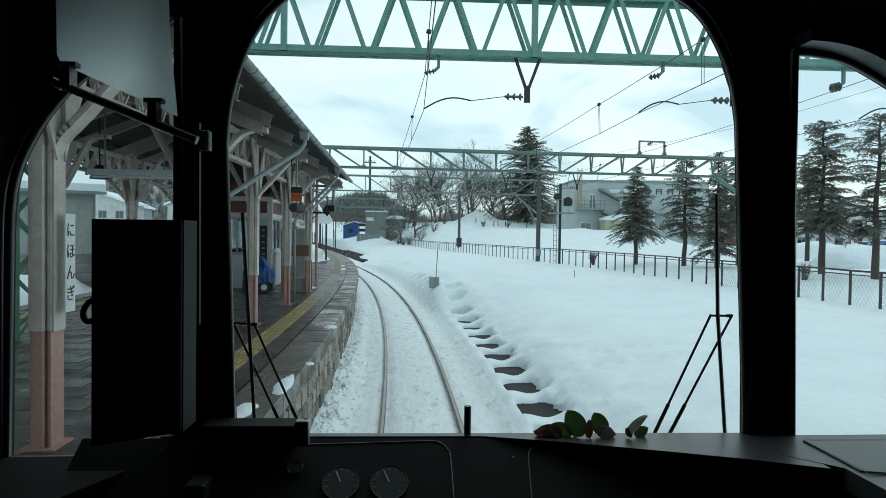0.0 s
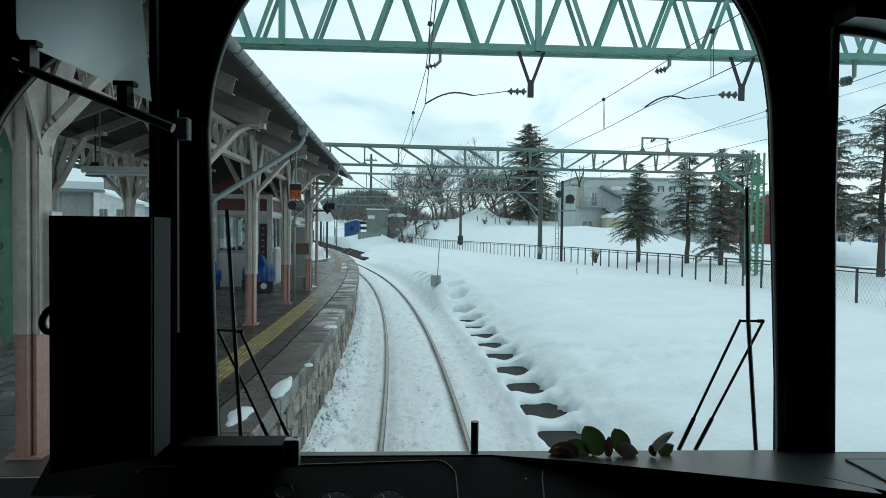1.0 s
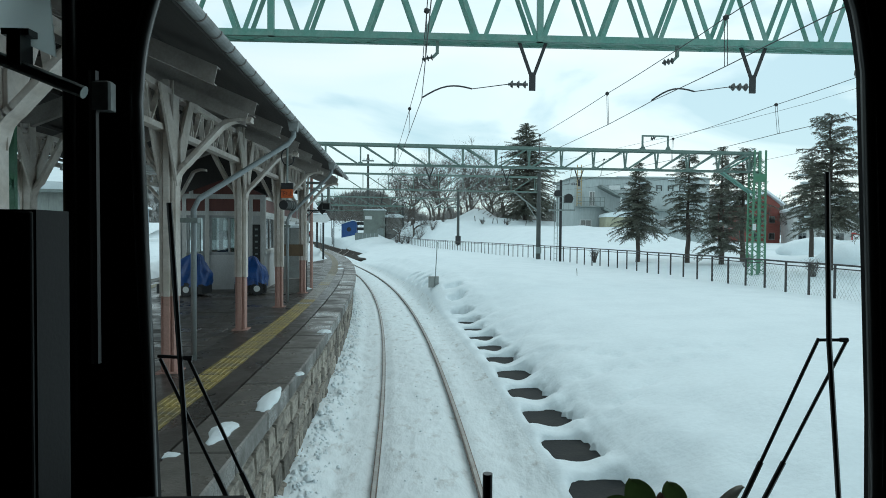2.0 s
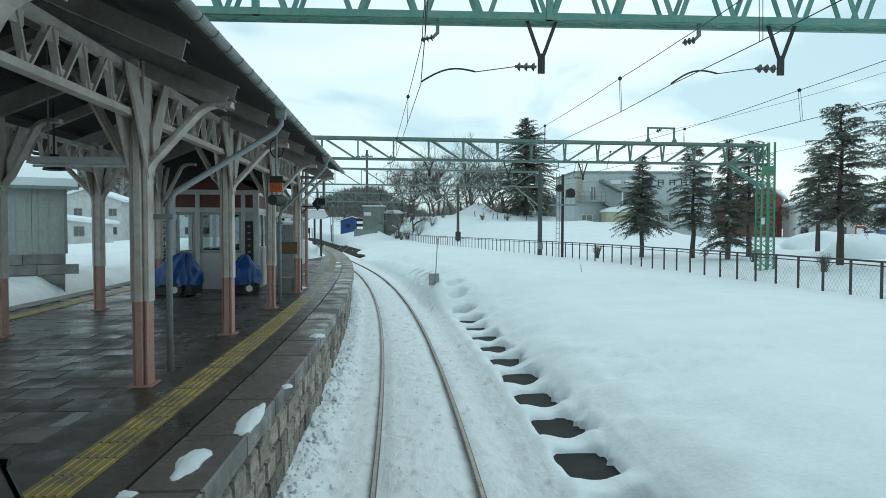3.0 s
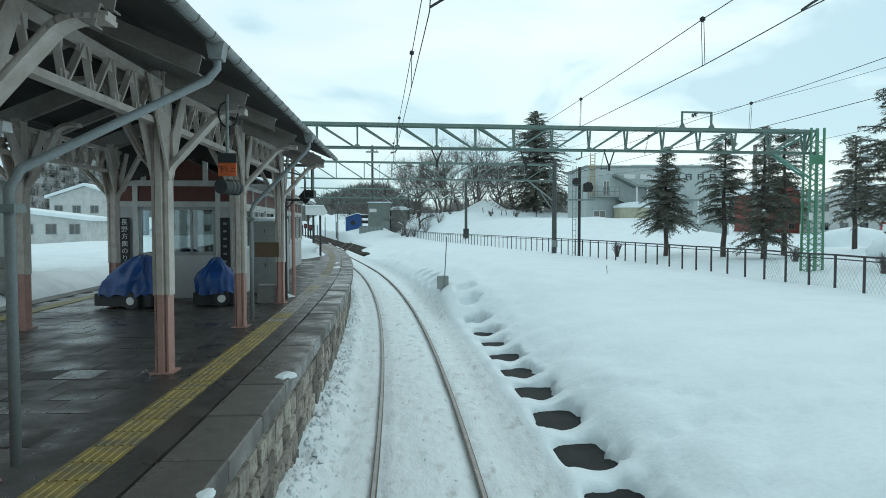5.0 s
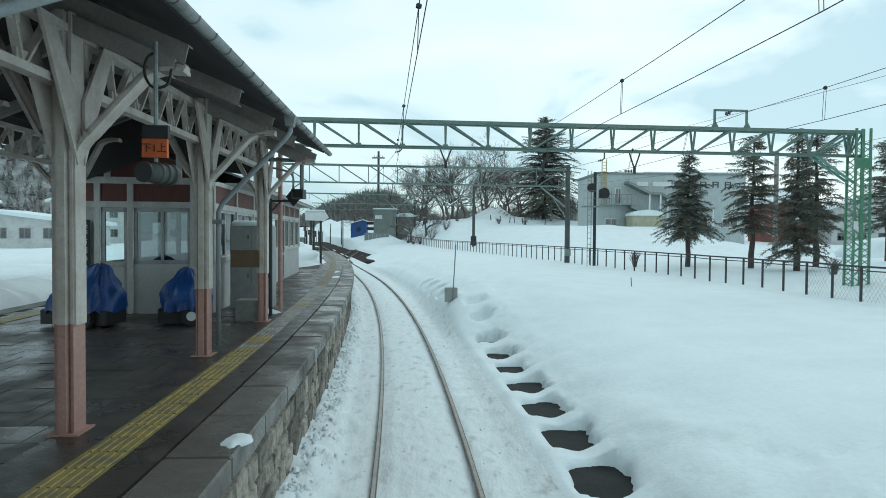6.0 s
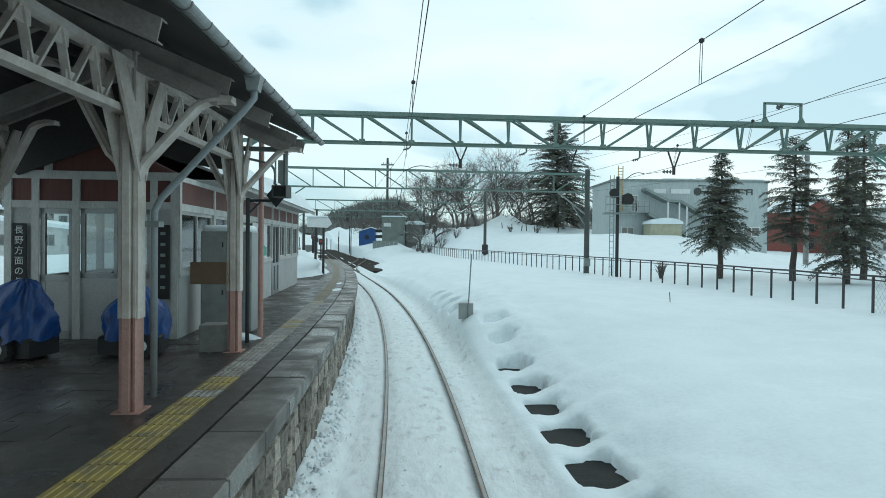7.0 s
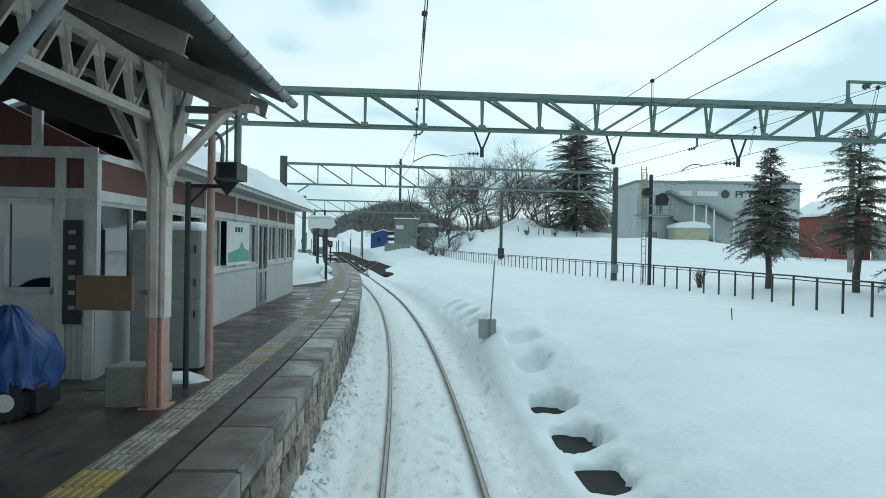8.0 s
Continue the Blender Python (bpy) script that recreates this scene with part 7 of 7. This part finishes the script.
# parked and stored things behind the right-hand trees
for x, y, w, d, h, mt, nm, lb in ((50.3, 69.5, 0.85, 0.9, 1.75, M_RED, "vending_machine", "red upright machine beside the snowy yard"), (51.6, 70.4, 1.5, 1.0, 1.2, M_BLUE, "blue_bin", "blue lidded bin half buried in snow")):
    t = thing(nm, lb, nm.replace("_", " "), at=(x, y, gz(x, y)), turn=-30)
    bm = B()
    bbox(bm, -w / 2, w / 2, -d / 2, d / 2, -0.2, h, 0.05)
    part("body", bm, mt, t)
    bm = B()
    bbox(bm, -w / 2, w / 2, -d / 2, d / 2, h, h + 0.12, 0.04)
    part("snow_cap", bm, M_SNOW, t)
    bm = B()
    box(bm, -w * 0.4, w * 0.4, -d / 2 - 0.015, -d / 2, h * 0.5, h * 0.85)
    part("front_panel", bm, M_SIGNWHITE if nm == "vending_machine" else M_DARK, t)


def log_pile(x, y, turn, n, length, seed):
    t = thing("log_pile", "low stack of brown logs dusted with snow", "logs", "stacks in the yard", at=(x, y, gz(x, y)), turn=turn)
    rs = random.Random(seed)
    for row in range(3):
        for k in range(n - row):
            bm = B()
            r = rs.uniform(0.13, 0.17)
            yy, zz = (k - (n - row) / 2) * 0.34, 0.15 + row * 0.28
            tube(bm, [(-length / 2 + rs.uniform(-0.2, 0.2), yy, zz), (length / 2 + rs.uniform(-0.2, 0.2), yy, zz)], r, 8, r * 0.85)
            part("log", bm, M_BARK, t)
    bm = B()
    bbox(bm, -length * 0.42, length * 0.42, -n * 0.12, n * 0.10, 0.86, 0.98, 0.05)
    part("snow_cap", bm, M_SNOW, t)


log_pile(40.5, 58.5, -24, 6, 5.0, 1)
log_pile(46.0, 57.0, -30, 5, 4.0, 2)
log_pile(36.5, 54.5, -20, 5, 3.6, 3)
for i, (x, y, rx, ry, h) in enumerate(((24.0, 33.0, 2.2, 1.6, 1.3), (28.5, 37.0, 2.6, 1.8, 1.2), (33.0, 40.5, 2.4, 1.7, 1.1), (31.0, 47.0, 3.0, 2.0, 1.4))):
    t = thing("snow_bank", "ploughed bank of old snow in the yard", "snow", "snow banks in the yard", at=(x, y, gz(x, y) - 0.15))
    bm = B()
    rows = []
    for f in (0, 0.3, 0.6, 0.82, 0.95, 1.0):
        ring = []
        for k in range(28):
            a = 2 * math.pi * k / 28
            q = 1 + 0.4 * noise.noise(Vector((math.cos(a) * 1.4, math.sin(a) * 1.4, i * 4 + f))) + 0.15 * noise.noise(Vector((math.cos(a) * 4, math.sin(a) * 4, i * 4 + 3 * f)))
            r = math.sqrt(max(0.004, 1 - f * f)) * q
            ring.append(bm.verts.new((rx * r * math.cos(a), ry * r * math.sin(a), h * f * (0.85 + 0.25 * q))))
        rows.append(ring)
    for a, b in zip(rows, rows[1:]):
        for k in range(28):
            bm.faces.new((a[k], a[(k + 1) % 28], b[(k + 1) % 28], b[k]))
    bm.faces.new(rows[-1])
    part("snow", bm, M_SNOW, t, "", True)


def car(x, y, turn, paint, label):
    t = thing("parked_car", label, "car", "parked cars", at=(x, y, gz(x, y)), turn=turn)
    bm = B()
    prism(bm, [(-2.0, 0.25), (2.0, 0.25), (2.05, 0.75), (1.2, 0.92), (0.6, 1.42), (-1.3, 1.45), (-2.0, 0.95)], 1, -0.8, 0.8)
    part("body", bm, paint, t)
    bm = B()
    for yy in (-0.81, 0.80):
        prism(bm, [(-1.5, 0.95), (0.95, 0.95), (0.52, 1.36), (-1.2, 1.38)], 1, yy, yy + 0.01)
    part("side_glass", bm, M_GLASSD, t)
    bm = B()
    prism(bm, [(-1.3, 1.44), (0.6, 1.41), (0.5, 1.58), (-1.2, 1.62)], 1, -0.75, 0.75)
    part("snow_cap", bm, M_SNOW, t)
    for wx in (-1.25, 1.3):
        for wy in (-0.82, 0.66):
            bm = B()
            tube(bm, [(wx, wy, 0.3), (wx, wy + 0.16, 0.3)], 0.3, 14)
            wv = part("wheel", bm, M_DARK, t)
            bm = B()
            tube(bm, [(wx, wy - 0.01, 0.3), (wx, wy + 0.17, 0.3)], 0.17, 10)
            part("rim", bm, M_ALU, wv)


car(55, 70.5, 20, M_BLUE, "dark blue parked car with snow on its roof")
car(60, 74, 15, M_SIGNWHITE, "white parked car with snow on its roof")

# ---- bushes poking out of the snow ----
def bush(x, y, r, h, seed):
    rs = random.Random(seed)
    t = thing("bare_bush", "leafless twiggy bush standing out of the snow", "bush", "bushes by the fence", at=(x, y, gz(x, y)))
    bm = B()
    for i in range(46):
        a, l = rs.uniform(0, 6.28), rs.uniform(0.3, 1)
        tip = Vector((r * l * math.cos(a), r * l * math.sin(a), h * rs.uniform(0.5, 1)))
        mid = tip * 0.5 + Vector((rs.uniform(-0.08, 0.08), rs.uniform(-0.08, 0.08), 0.05))
        tube(bm, [(0.05 * math.cos(a), 0.05 * math.sin(a), -0.1), mid, tip], 0.012, 4, 0.004)
        for k in range(2):
            tube(bm, [mid, mid + Vector((rs.uniform(-0.25, 0.25), rs.uniform(-0.25, 0.25), rs.uniform(0.1, 0.4)))], 0.006, 3, 0.003)
    part("crown", bm, M_TWIG, t)


bush(11.3, 39.0, 0.35, 0.9, 1)
bush(15.4, 29.0, 0.3, 0.55, 2)
bush(14.9, 23.5, 0.3, 0.6, 3)
bush(1.2, 92, 1.6, 2.2, 6)
bush(3.0, 90, 1.4, 1.9, 7)
bush(-0.5, 94, 1.5, 2.4, 8)
bush(-2.2, 96, 1.5, 2.0, 9)
bush(-1.4, 93, 1.2, 1.6, 10)
bush(4.6, 92, 0.9, 0.8, 11)
bush(10.3, 91.5, 0.7, 0.9, 12)
bush(13.8, 91, 0.8, 0.9, 13)

# low stakes on the snow mound
for i, (x, y) in enumerate(((9.4, 93), (10.6, 92.5), (11.8, 92), (12.6, 92.2), (13.6, 92), (16.5, 91))):
    t = thing("snow_stake", "short dark stake stuck in the snow mound", "stake", "stakes on the mound", at=(x, y, gz(x, y)), turn=0)
    bm = B()
    tube(bm, [(0, 0, -0.3), (0.12 * ((i % 3) - 1), 0, 0.75)], 0.06, 6)
    part("stake", bm, M_DARK, t)

# ---- dark slush and further tracks where the lines meet ----
M_SLUSH = mat("wet_ballast", (0.035, 0.030, 0.026), 0.9, spots=(0.07, 0.06, 0.052), amount=0.5, spec=0.08, scale=1.2, grain=9, bump=0.6, dist=0.05)
slush = thing("wet_ballast", "dark wet ballast showing through the snow at the points", "ballast", kind="structure")
part("bed", sweep(B(), [(-14, -0.5), (6.5, -0.5), (6.5, -0.06), (-14, -0.06)], steps(66, 205, 3)), M_SLUSH, slush)
for k, (o0, o1) in enumerate(((0.0, -5.5), (0.0, 4.2), (-5.5, -9.5))):
    for s in (-0.55, 0.55):
        bm = B()
        pts = [P(o0 + (o1 - o0) * sstep(62, 105, y) + s, y, 0.03) for y in range(62, 185, 5)]
        for a, b in zip(pts, pts[1:]):
            bar(bm, a, b, 0.07, 0.1)
        tagged(part("rail_branch", bm, M_RAIL, label="worn rail of the diverging track", kind="structure"), category="rail")

# lineside posts and small signals beyond the platform
rl = random.Random(31)
for i in range(14):
    o, y, h = rl.uniform(-9, 4), rl.uniform(118, 205), rl.uniform(3.2, 6.0)
    p = P(o, y, 0)
    t = thing("lineside_post", "plain dark lineside post in the snow", "post", "lineside posts", at=(p.x, p.y, ground_z(o, y)))
    bm = B()
    tube(bm, [(0, 0, -0.8), (0, 0, h)], 0.10, 6)
    part("post", bm, M_DARK, t)
for i in range(7):
    o, y = rl.uniform(-12, 3), rl.uniform(112, 190)
    p = P(o, y, 0)
    t = thing("snow_mound", "low lump of cleared snow between the tracks", "snow", "snow lumps in the yard", at=(p.x, p.y, ground_z(o, y)))
    bm = B()
    rows = []
    for f, r in ((0, 1.0), (0.5, 0.8), (0.85, 0.45), (1.0, 0.1)):
        rows.append([bm.verts.new((r * rl.uniform(1.1, 1.7) * math.cos(a), r * rl.uniform(2.0, 3.4) * math.sin(a), f * 0.9 - 0.2)) for a in [2 * math.pi * j / 12 for j in range(12)]])
    for a_, b_ in zip(rows, rows[1:]):
        for j in range(12):
            bm.faces.new((a_[j], a_[(j + 1) % 12], b_[(j + 1) % 12], b_[j]))
    bm.faces.new(rows[-1])
    part("snow", bm, M_SNOW, t, "", True)
for i, (o, y, h, red) in enumerate(((-2.4, 80, 3.2, 1), (-3.2, 88, 3.2, 0), (-2.6, 98, 3.4, 1), (-6.5, 112, 3.5, 1), (-11.5, 128, 3.4, 1), (6, 120, 3.0, 0), (-3.0, 128, 4.0, 1), (-5, 140, 4, 0), (-2.4, 155, 4, 0), (-3.2, 60.5, 5.2, 0), (5, 140, 4, 0), (4, 165, 5, 0), (7, 130, 3.4, 0))):
    x = P(o, y, 0).x
    t = thing("lineside_post", "dark lineside post with a small red-lit signal box" if red else "plain dark lineside post in the snow", "post", "lineside posts", at=(x, y, max(-0.3, gz(x, y))))
    bm = B()
    tube(bm, [(0, 0, -0.8), (0, 0, h)], 0.09, 6)
    part("post", bm, M_DARK, t)
    if red:
        bm = B()
        bbox(bm, -0.22, 0.22, -0.2, 0.1, h - 0.7, h, 0.02)
        hd = part("head", bm, M_DARK, t)
        bm = B()
        tube(bm, [(0, -0.22, h - 0.3), (0, -0.2, h - 0.3)], 0.15, 10)
        part("lamp", bm, M_RED, hd)
for i, (o, y, w, h) in enumerate(((-6.0, 104, 1.8, 1.6), (-3.5, 150, 1.8, 1.6), (-9.5, 124, 2.4, 2.0))):
    x = P(o, y, 0).x
    t = thing("relay_cabinet", "grey lineside equipment cabinet dusted with snow", "cabinet", "lineside cabinets", at=(x, y, max(-0.06, gz(x, y))))
    bm = B()
    bbox(bm, -w / 2, w / 2, -0.4, 0.4, 0, h, 0.03)
    part("body", bm, M_BOX, t)
    bm = B()
    bbox(bm, -w / 2 - 0.05, w / 2 + 0.05, -0.45, 0.45, h, h + 0.15, 0.05)
    part("snow_cap", bm, M_SNOW, t)

# ---- wooded hills ----
def hill(x0, x1, y0, depth, h, seed, name, label, peak=0.5):
    bm = B()
    n, m_ = 60, 14
    rows = []
    for j in range(m_ + 1):
        f = j / m_
        row = []
        for i in range(n + 1):
            u = i / n
            e = math.sin(math.pi * u) ** 0.7 * (0.65 + 0.35 * math.cos((u - peak) * 4))
            z = h * e * sstep(0, 1, f) * (1 + 0.18 * noise.noise(Vector((u * 6, f * 3, seed))))
            row.append(bm.verts.new((x0 + (x1 - x0) * u, y0 + depth * f, z - 0.5)))
        rows.append(row)
    for a, b in zip(rows, rows[1:]):
        for i in range(n):
            bm.faces.new((a[i], a[i + 1], b[i + 1], b[i]))
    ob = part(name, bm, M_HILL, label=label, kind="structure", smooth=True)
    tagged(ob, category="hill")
    return x0, x1, y0, depth, h, seed, peak


def wood(hl, count, size, seed, evergreen):
    """A joined cover of small trees on a hill."""
    x0, x1, y0, depth, h, sd, peak = hl
    rs = random.Random(seed)
    verts, faces, idx = [], [], []
    for i in range(count):
        u, f = rs.uniform(0.03, 0.97), rs.uniform(0, 1)
        e = math.sin(math.pi * u) ** 0.7 * (0.65 + 0.35 * math.cos((u - peak) * 4))
        z = h * e * sstep(0, 1, f) * (1 + 0.18 * noise.noise(Vector((u * 6, f * 3, sd)))) - 0.6
        c = Vector((x0 + (x1 - x0) * u, y0 + depth * f, z))
        H = size * rs.uniform(0.6, 1.25)
        ev = rs.random() < evergreen
        if ev:
            H *= 0.75
            for k in range(4):
                zz, r = H * (0.15 + 0.22 * k), H * 0.36 * (1 - k * 0.2)
                b = len(verts)
                for q in range(7):
                    a = q * 0.9 + rs.uniform(-0.3, 0.3)
                    rr = r * rs.uniform(0.6, 1.2)
                    verts.append((c.x + rr * math.cos(a), c.y + rr * math.sin(a), c.z + zz - rs.uniform(0, 0.1) * H))
                verts.append((c.x, c.y, c.z + zz + H * 0.3))
                for q in range(7):
                    faces.append((b + q, b + (q + 1) % 7, b + 7))
                    idx.append(0)
        else:
            for k in range(26):
                a, b2 = rs.uniform(0, 6.28), rs.uniform(0.1, 1.2)
                L = H * rs.uniform(0.4, 0.8)
                s = c + Vector((0, 0, H * rs.uniform(0.05, 0.45)))
                tip = s + Vector((math.cos(a) * math.sin(b2), math.sin(a) * math.sin(b2), math.cos(b2))) * L
                w = Vector((rs.uniform(-1, 1), rs.uniform(-1, 1), 0)) * 0.02 * H
                b = len(verts)
                verts += [tuple(s - w), tuple(s + w), tuple(tip)]
                faces.append((b, b + 1, b + 2))
                idx.append(1)
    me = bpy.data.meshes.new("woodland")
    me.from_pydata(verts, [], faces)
    me.materials.append(M_HAZEWOOD)
    me.materials.append(M_HAZETWIG)
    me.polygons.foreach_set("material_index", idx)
    tagged(new("woodland", me), "dense winter wood of bare trees and conifers, colours paled for haze", "trees", kind="stuff")


h1 = hill(-82, 22, 300, 110, 24, 2, "wooded_hill", "dark wooded hill beyond the tracks", 0.42)
wood(h1, 3400, 8, 3, 0.3)
h2 = hill(-9, 46, 128, 60, 7, 5, "wooded_rise", "low wooded rise behind the bare trees", 0.5)
wood(h2, 620, 5.5, 4, 0.06)
h3 = hill(-520, -150, 380, 250, 105, 8, "snowy_mountain", "grey snow-streaked mountain slope over the town", 0.4)
wood(h3, 2600, 10, 6, 0.3)
h4 = hill(30, 260, 190, 120, 20, 9, "wooded_rise_far", "low wooded rise behind the factory", 0.3)
wood(h4, 700, 9, 7, 0.4)

# ---- pieces of the platform: coping, tactile blocks, pavers, stones ----

def along(o, y, z, sx=1, sy=1, sz=1):
    """Pose of a piece whose own y runs with the track."""
    a = math.atan(-slope(y))
    return Matrix.Translation(P(o, y, z)) @ Matrix.Rotation(a, 4, "Z") @ Matrix.Diagonal((sx, sy, sz, 1))


rp = random.Random(3)
bm = B()
bbox(bm, -0.42, 0.035, -0.485, 0.485, -0.16, 0, 0.014)
me_cope = to_mesh("coping_slab", bm, M_COPE)
y = -6.0
while y < 58:
    ob = piece("coping_slab", me_cope, platform, along(EDGE, y, PZ + rp.uniform(-0.006, 0.006)))
    y += 0.985
bm = B()
box(bm, -0.15, 0.15, -0.148, 0.148, -0.04, 0.0)
for k in range(5):
    x = -0.115 + 0.0575 * k
    prism(bm, [(x - 0.014, 0.0), (x - 0.009, 0.006), (x + 0.009, 0.006), (x + 0.014, 0.0)], 1, -0.135, 0.135)
me_tact = to_mesh("tactile_block", bm, M_YELLOW)
M_WORN = mat("worn_pale_tactile", (0.155, 0.14, 0.115), 0.5, spots=(0.36, 0.37, 0.36), amount=0.7, scale=6, grain=50, bump=0.3, per_piece=0.15)
M_DULL = mat("dirty_tactile_yellow", (0.17, 0.135, 0.07), 0.55, spots=(0.10, 0.09, 0.07), amount=0.9, scale=4, grain=50, bump=0.3, per_piece=0.15)
me_tact3 = me_tact.copy()
me_tact3.materials[0] = M_DULL
me_tact2 = me_tact.copy()
me_tact2.materials[0] = M_WORN
y = -6.0
while y < 58:
    piece("tactile_block", (me_tact2 if 14.2 < y < 24.0 and rp.random() < min(0.95, (y - 13.6) * 0.5) else me_tact3 if y >= 24.0 else me_tact), platform, along(-2.24, y, PZ + 0.012))
    y += 0.30
PAVE_A, PAVE_B = 3.6, 10.9
bm = B()
bbox(bm, -0.196, 0.196, -0.196, 0.196, -0.05, 0, 0.006)
me_pave = to_mesh("paver", bm, M_PAVER)
rest = B()
row = 0
y = -6.0
while y < 32:
    o = -2.56 - 0.2 - (0.2 if row % 2 else 0)
    while o > -7.3:
        if PAVE_A < y < PAVE_B:
            piece("paver", me_pave, platform, along(o, y, PZ + rp.uniform(-0.003, 0.004)))
        else:
            m = along(o, y, PZ + rp.uniform(-0.003, 0.004))
            v = [rest.verts.new(m @ Vector(q)) for q in ((-0.196, -0.196, 0), (0.196, -0.196, 0), (0.196, 0.196, 0), (-0.196, 0.196, 0), (-0.196, -0.196, -0.02), (0.196, -0.196, -0.02), (0.196, 0.196, -0.02), (-0.196, 0.196, -0.02))]
            for f in ((0, 1, 2, 3), (4, 5, 1, 0), (5, 6, 2, 1), (6, 7, 3, 2), (7, 4, 0, 3)):
                rest.faces.new([v[i] for i in f])
        o -= 0.4
    y += 0.4
    row += 1
part("paving", rest, M_PAVER, platform, "wet dark pavers", kind="stuff")
for o0, o1 in ((-2.088, -1.845), (-2.80, -2.393)):
    part("asphalt_strip", sweep(B(), [(o0, PZ - 0.06), (o1, PZ - 0.06), (o1, PZ + 0.008), (o0, PZ + 0.008)], steps(-6, 58, 1.0)), M_STRIP, platform, "dark wet strip beside the tactile blocks")
# back edge line and kerb
y = -6.0
part("back_kerb", sweep(B(), [(BACK + 0.0, PZ - 0.2), (BACK + 0.4, PZ - 0.2), (BACK + 0.4, PZ + 0.01), (BACK + 0.0, PZ + 0.01)], steps(-14, 60, 1.2)), M_CONC, platform, "concrete kerb of the rear platform edge")
part("back_line", sweep(B(), [(BACK + 0.75, PZ - 0.01), (BACK + 1.05, PZ - 0.01), (BACK + 1.05, PZ + 0.012), (BACK + 0.75, PZ + 0.012)], steps(-14, 60, 1.2)), M_YELLOW, platform, "yellow tactile line of the rear platform edge")

# rubble stones of the platform face
STONES = []
for k in range(6):
    rs = random.Random(50 + k)
    bm = B()
    j = lambda a: a + rs.uniform(-0.05, 0.03)
    k2 = lambda a: a + rs.uniform(-0.06, 0.04)
    back = [bm.verts.new((-0.12, sy * 0.5, sz * 0.5)) for sy, sz in ((-1, -1), (1, -1), (1, 1), (-1, 1))]
    mid = [bm.verts.new((-0.02, sy * j(0.46), sz * j(0.46))) for sy, sz in ((-1, -1), (1, -1), (1, 1), (-1, 1))]
    top = [bm.verts.new((rs.uniform(0.012, 0.03), sy * k2(0.41), sz * k2(0.41))) for sy, sz in ((-1, -1), (1, -1), (1, 1), (-1, 1))]
    for a, b in ((back, mid), (mid, top)):
        for i in range(4):
            bm.faces.new((a[i], a[(i + 1) % 4], b[(i + 1) % 4], b[i]))
    bm.faces.new(top)
    STONES.append(to_mesh("stone", bm, M_STONE))
rest, count = B(), 0
z = -0.12
for course, h in enumerate((0.24, 0.26, 0.22, 0.25, 0.21)):
    y = 3.5 + 0.11 * course
    while y < 58:
        L = rp.uniform(0.24, 0.46)
        m = along(EDGE - 0.085 + rp.uniform(-0.012, 0.012), y + L / 2, z + h / 2, 1, L, h * 1.0)
        me = STONES[rp.randrange(6)]
        if y < 22.6 and count < 300:
            piece("stone", me, platform, m)
            count += 1
        else:
            vs = [rest.verts.new(m @ q.co) for q in me.vertices]
            for p in me.polygons:
                rest.faces.new([vs[i] for i in p.vertices])
        y += L + 0.012
    z += h + 0.012
part("masonry", rest, M_STONE, platform, "rubble stone facing", kind="stuff")
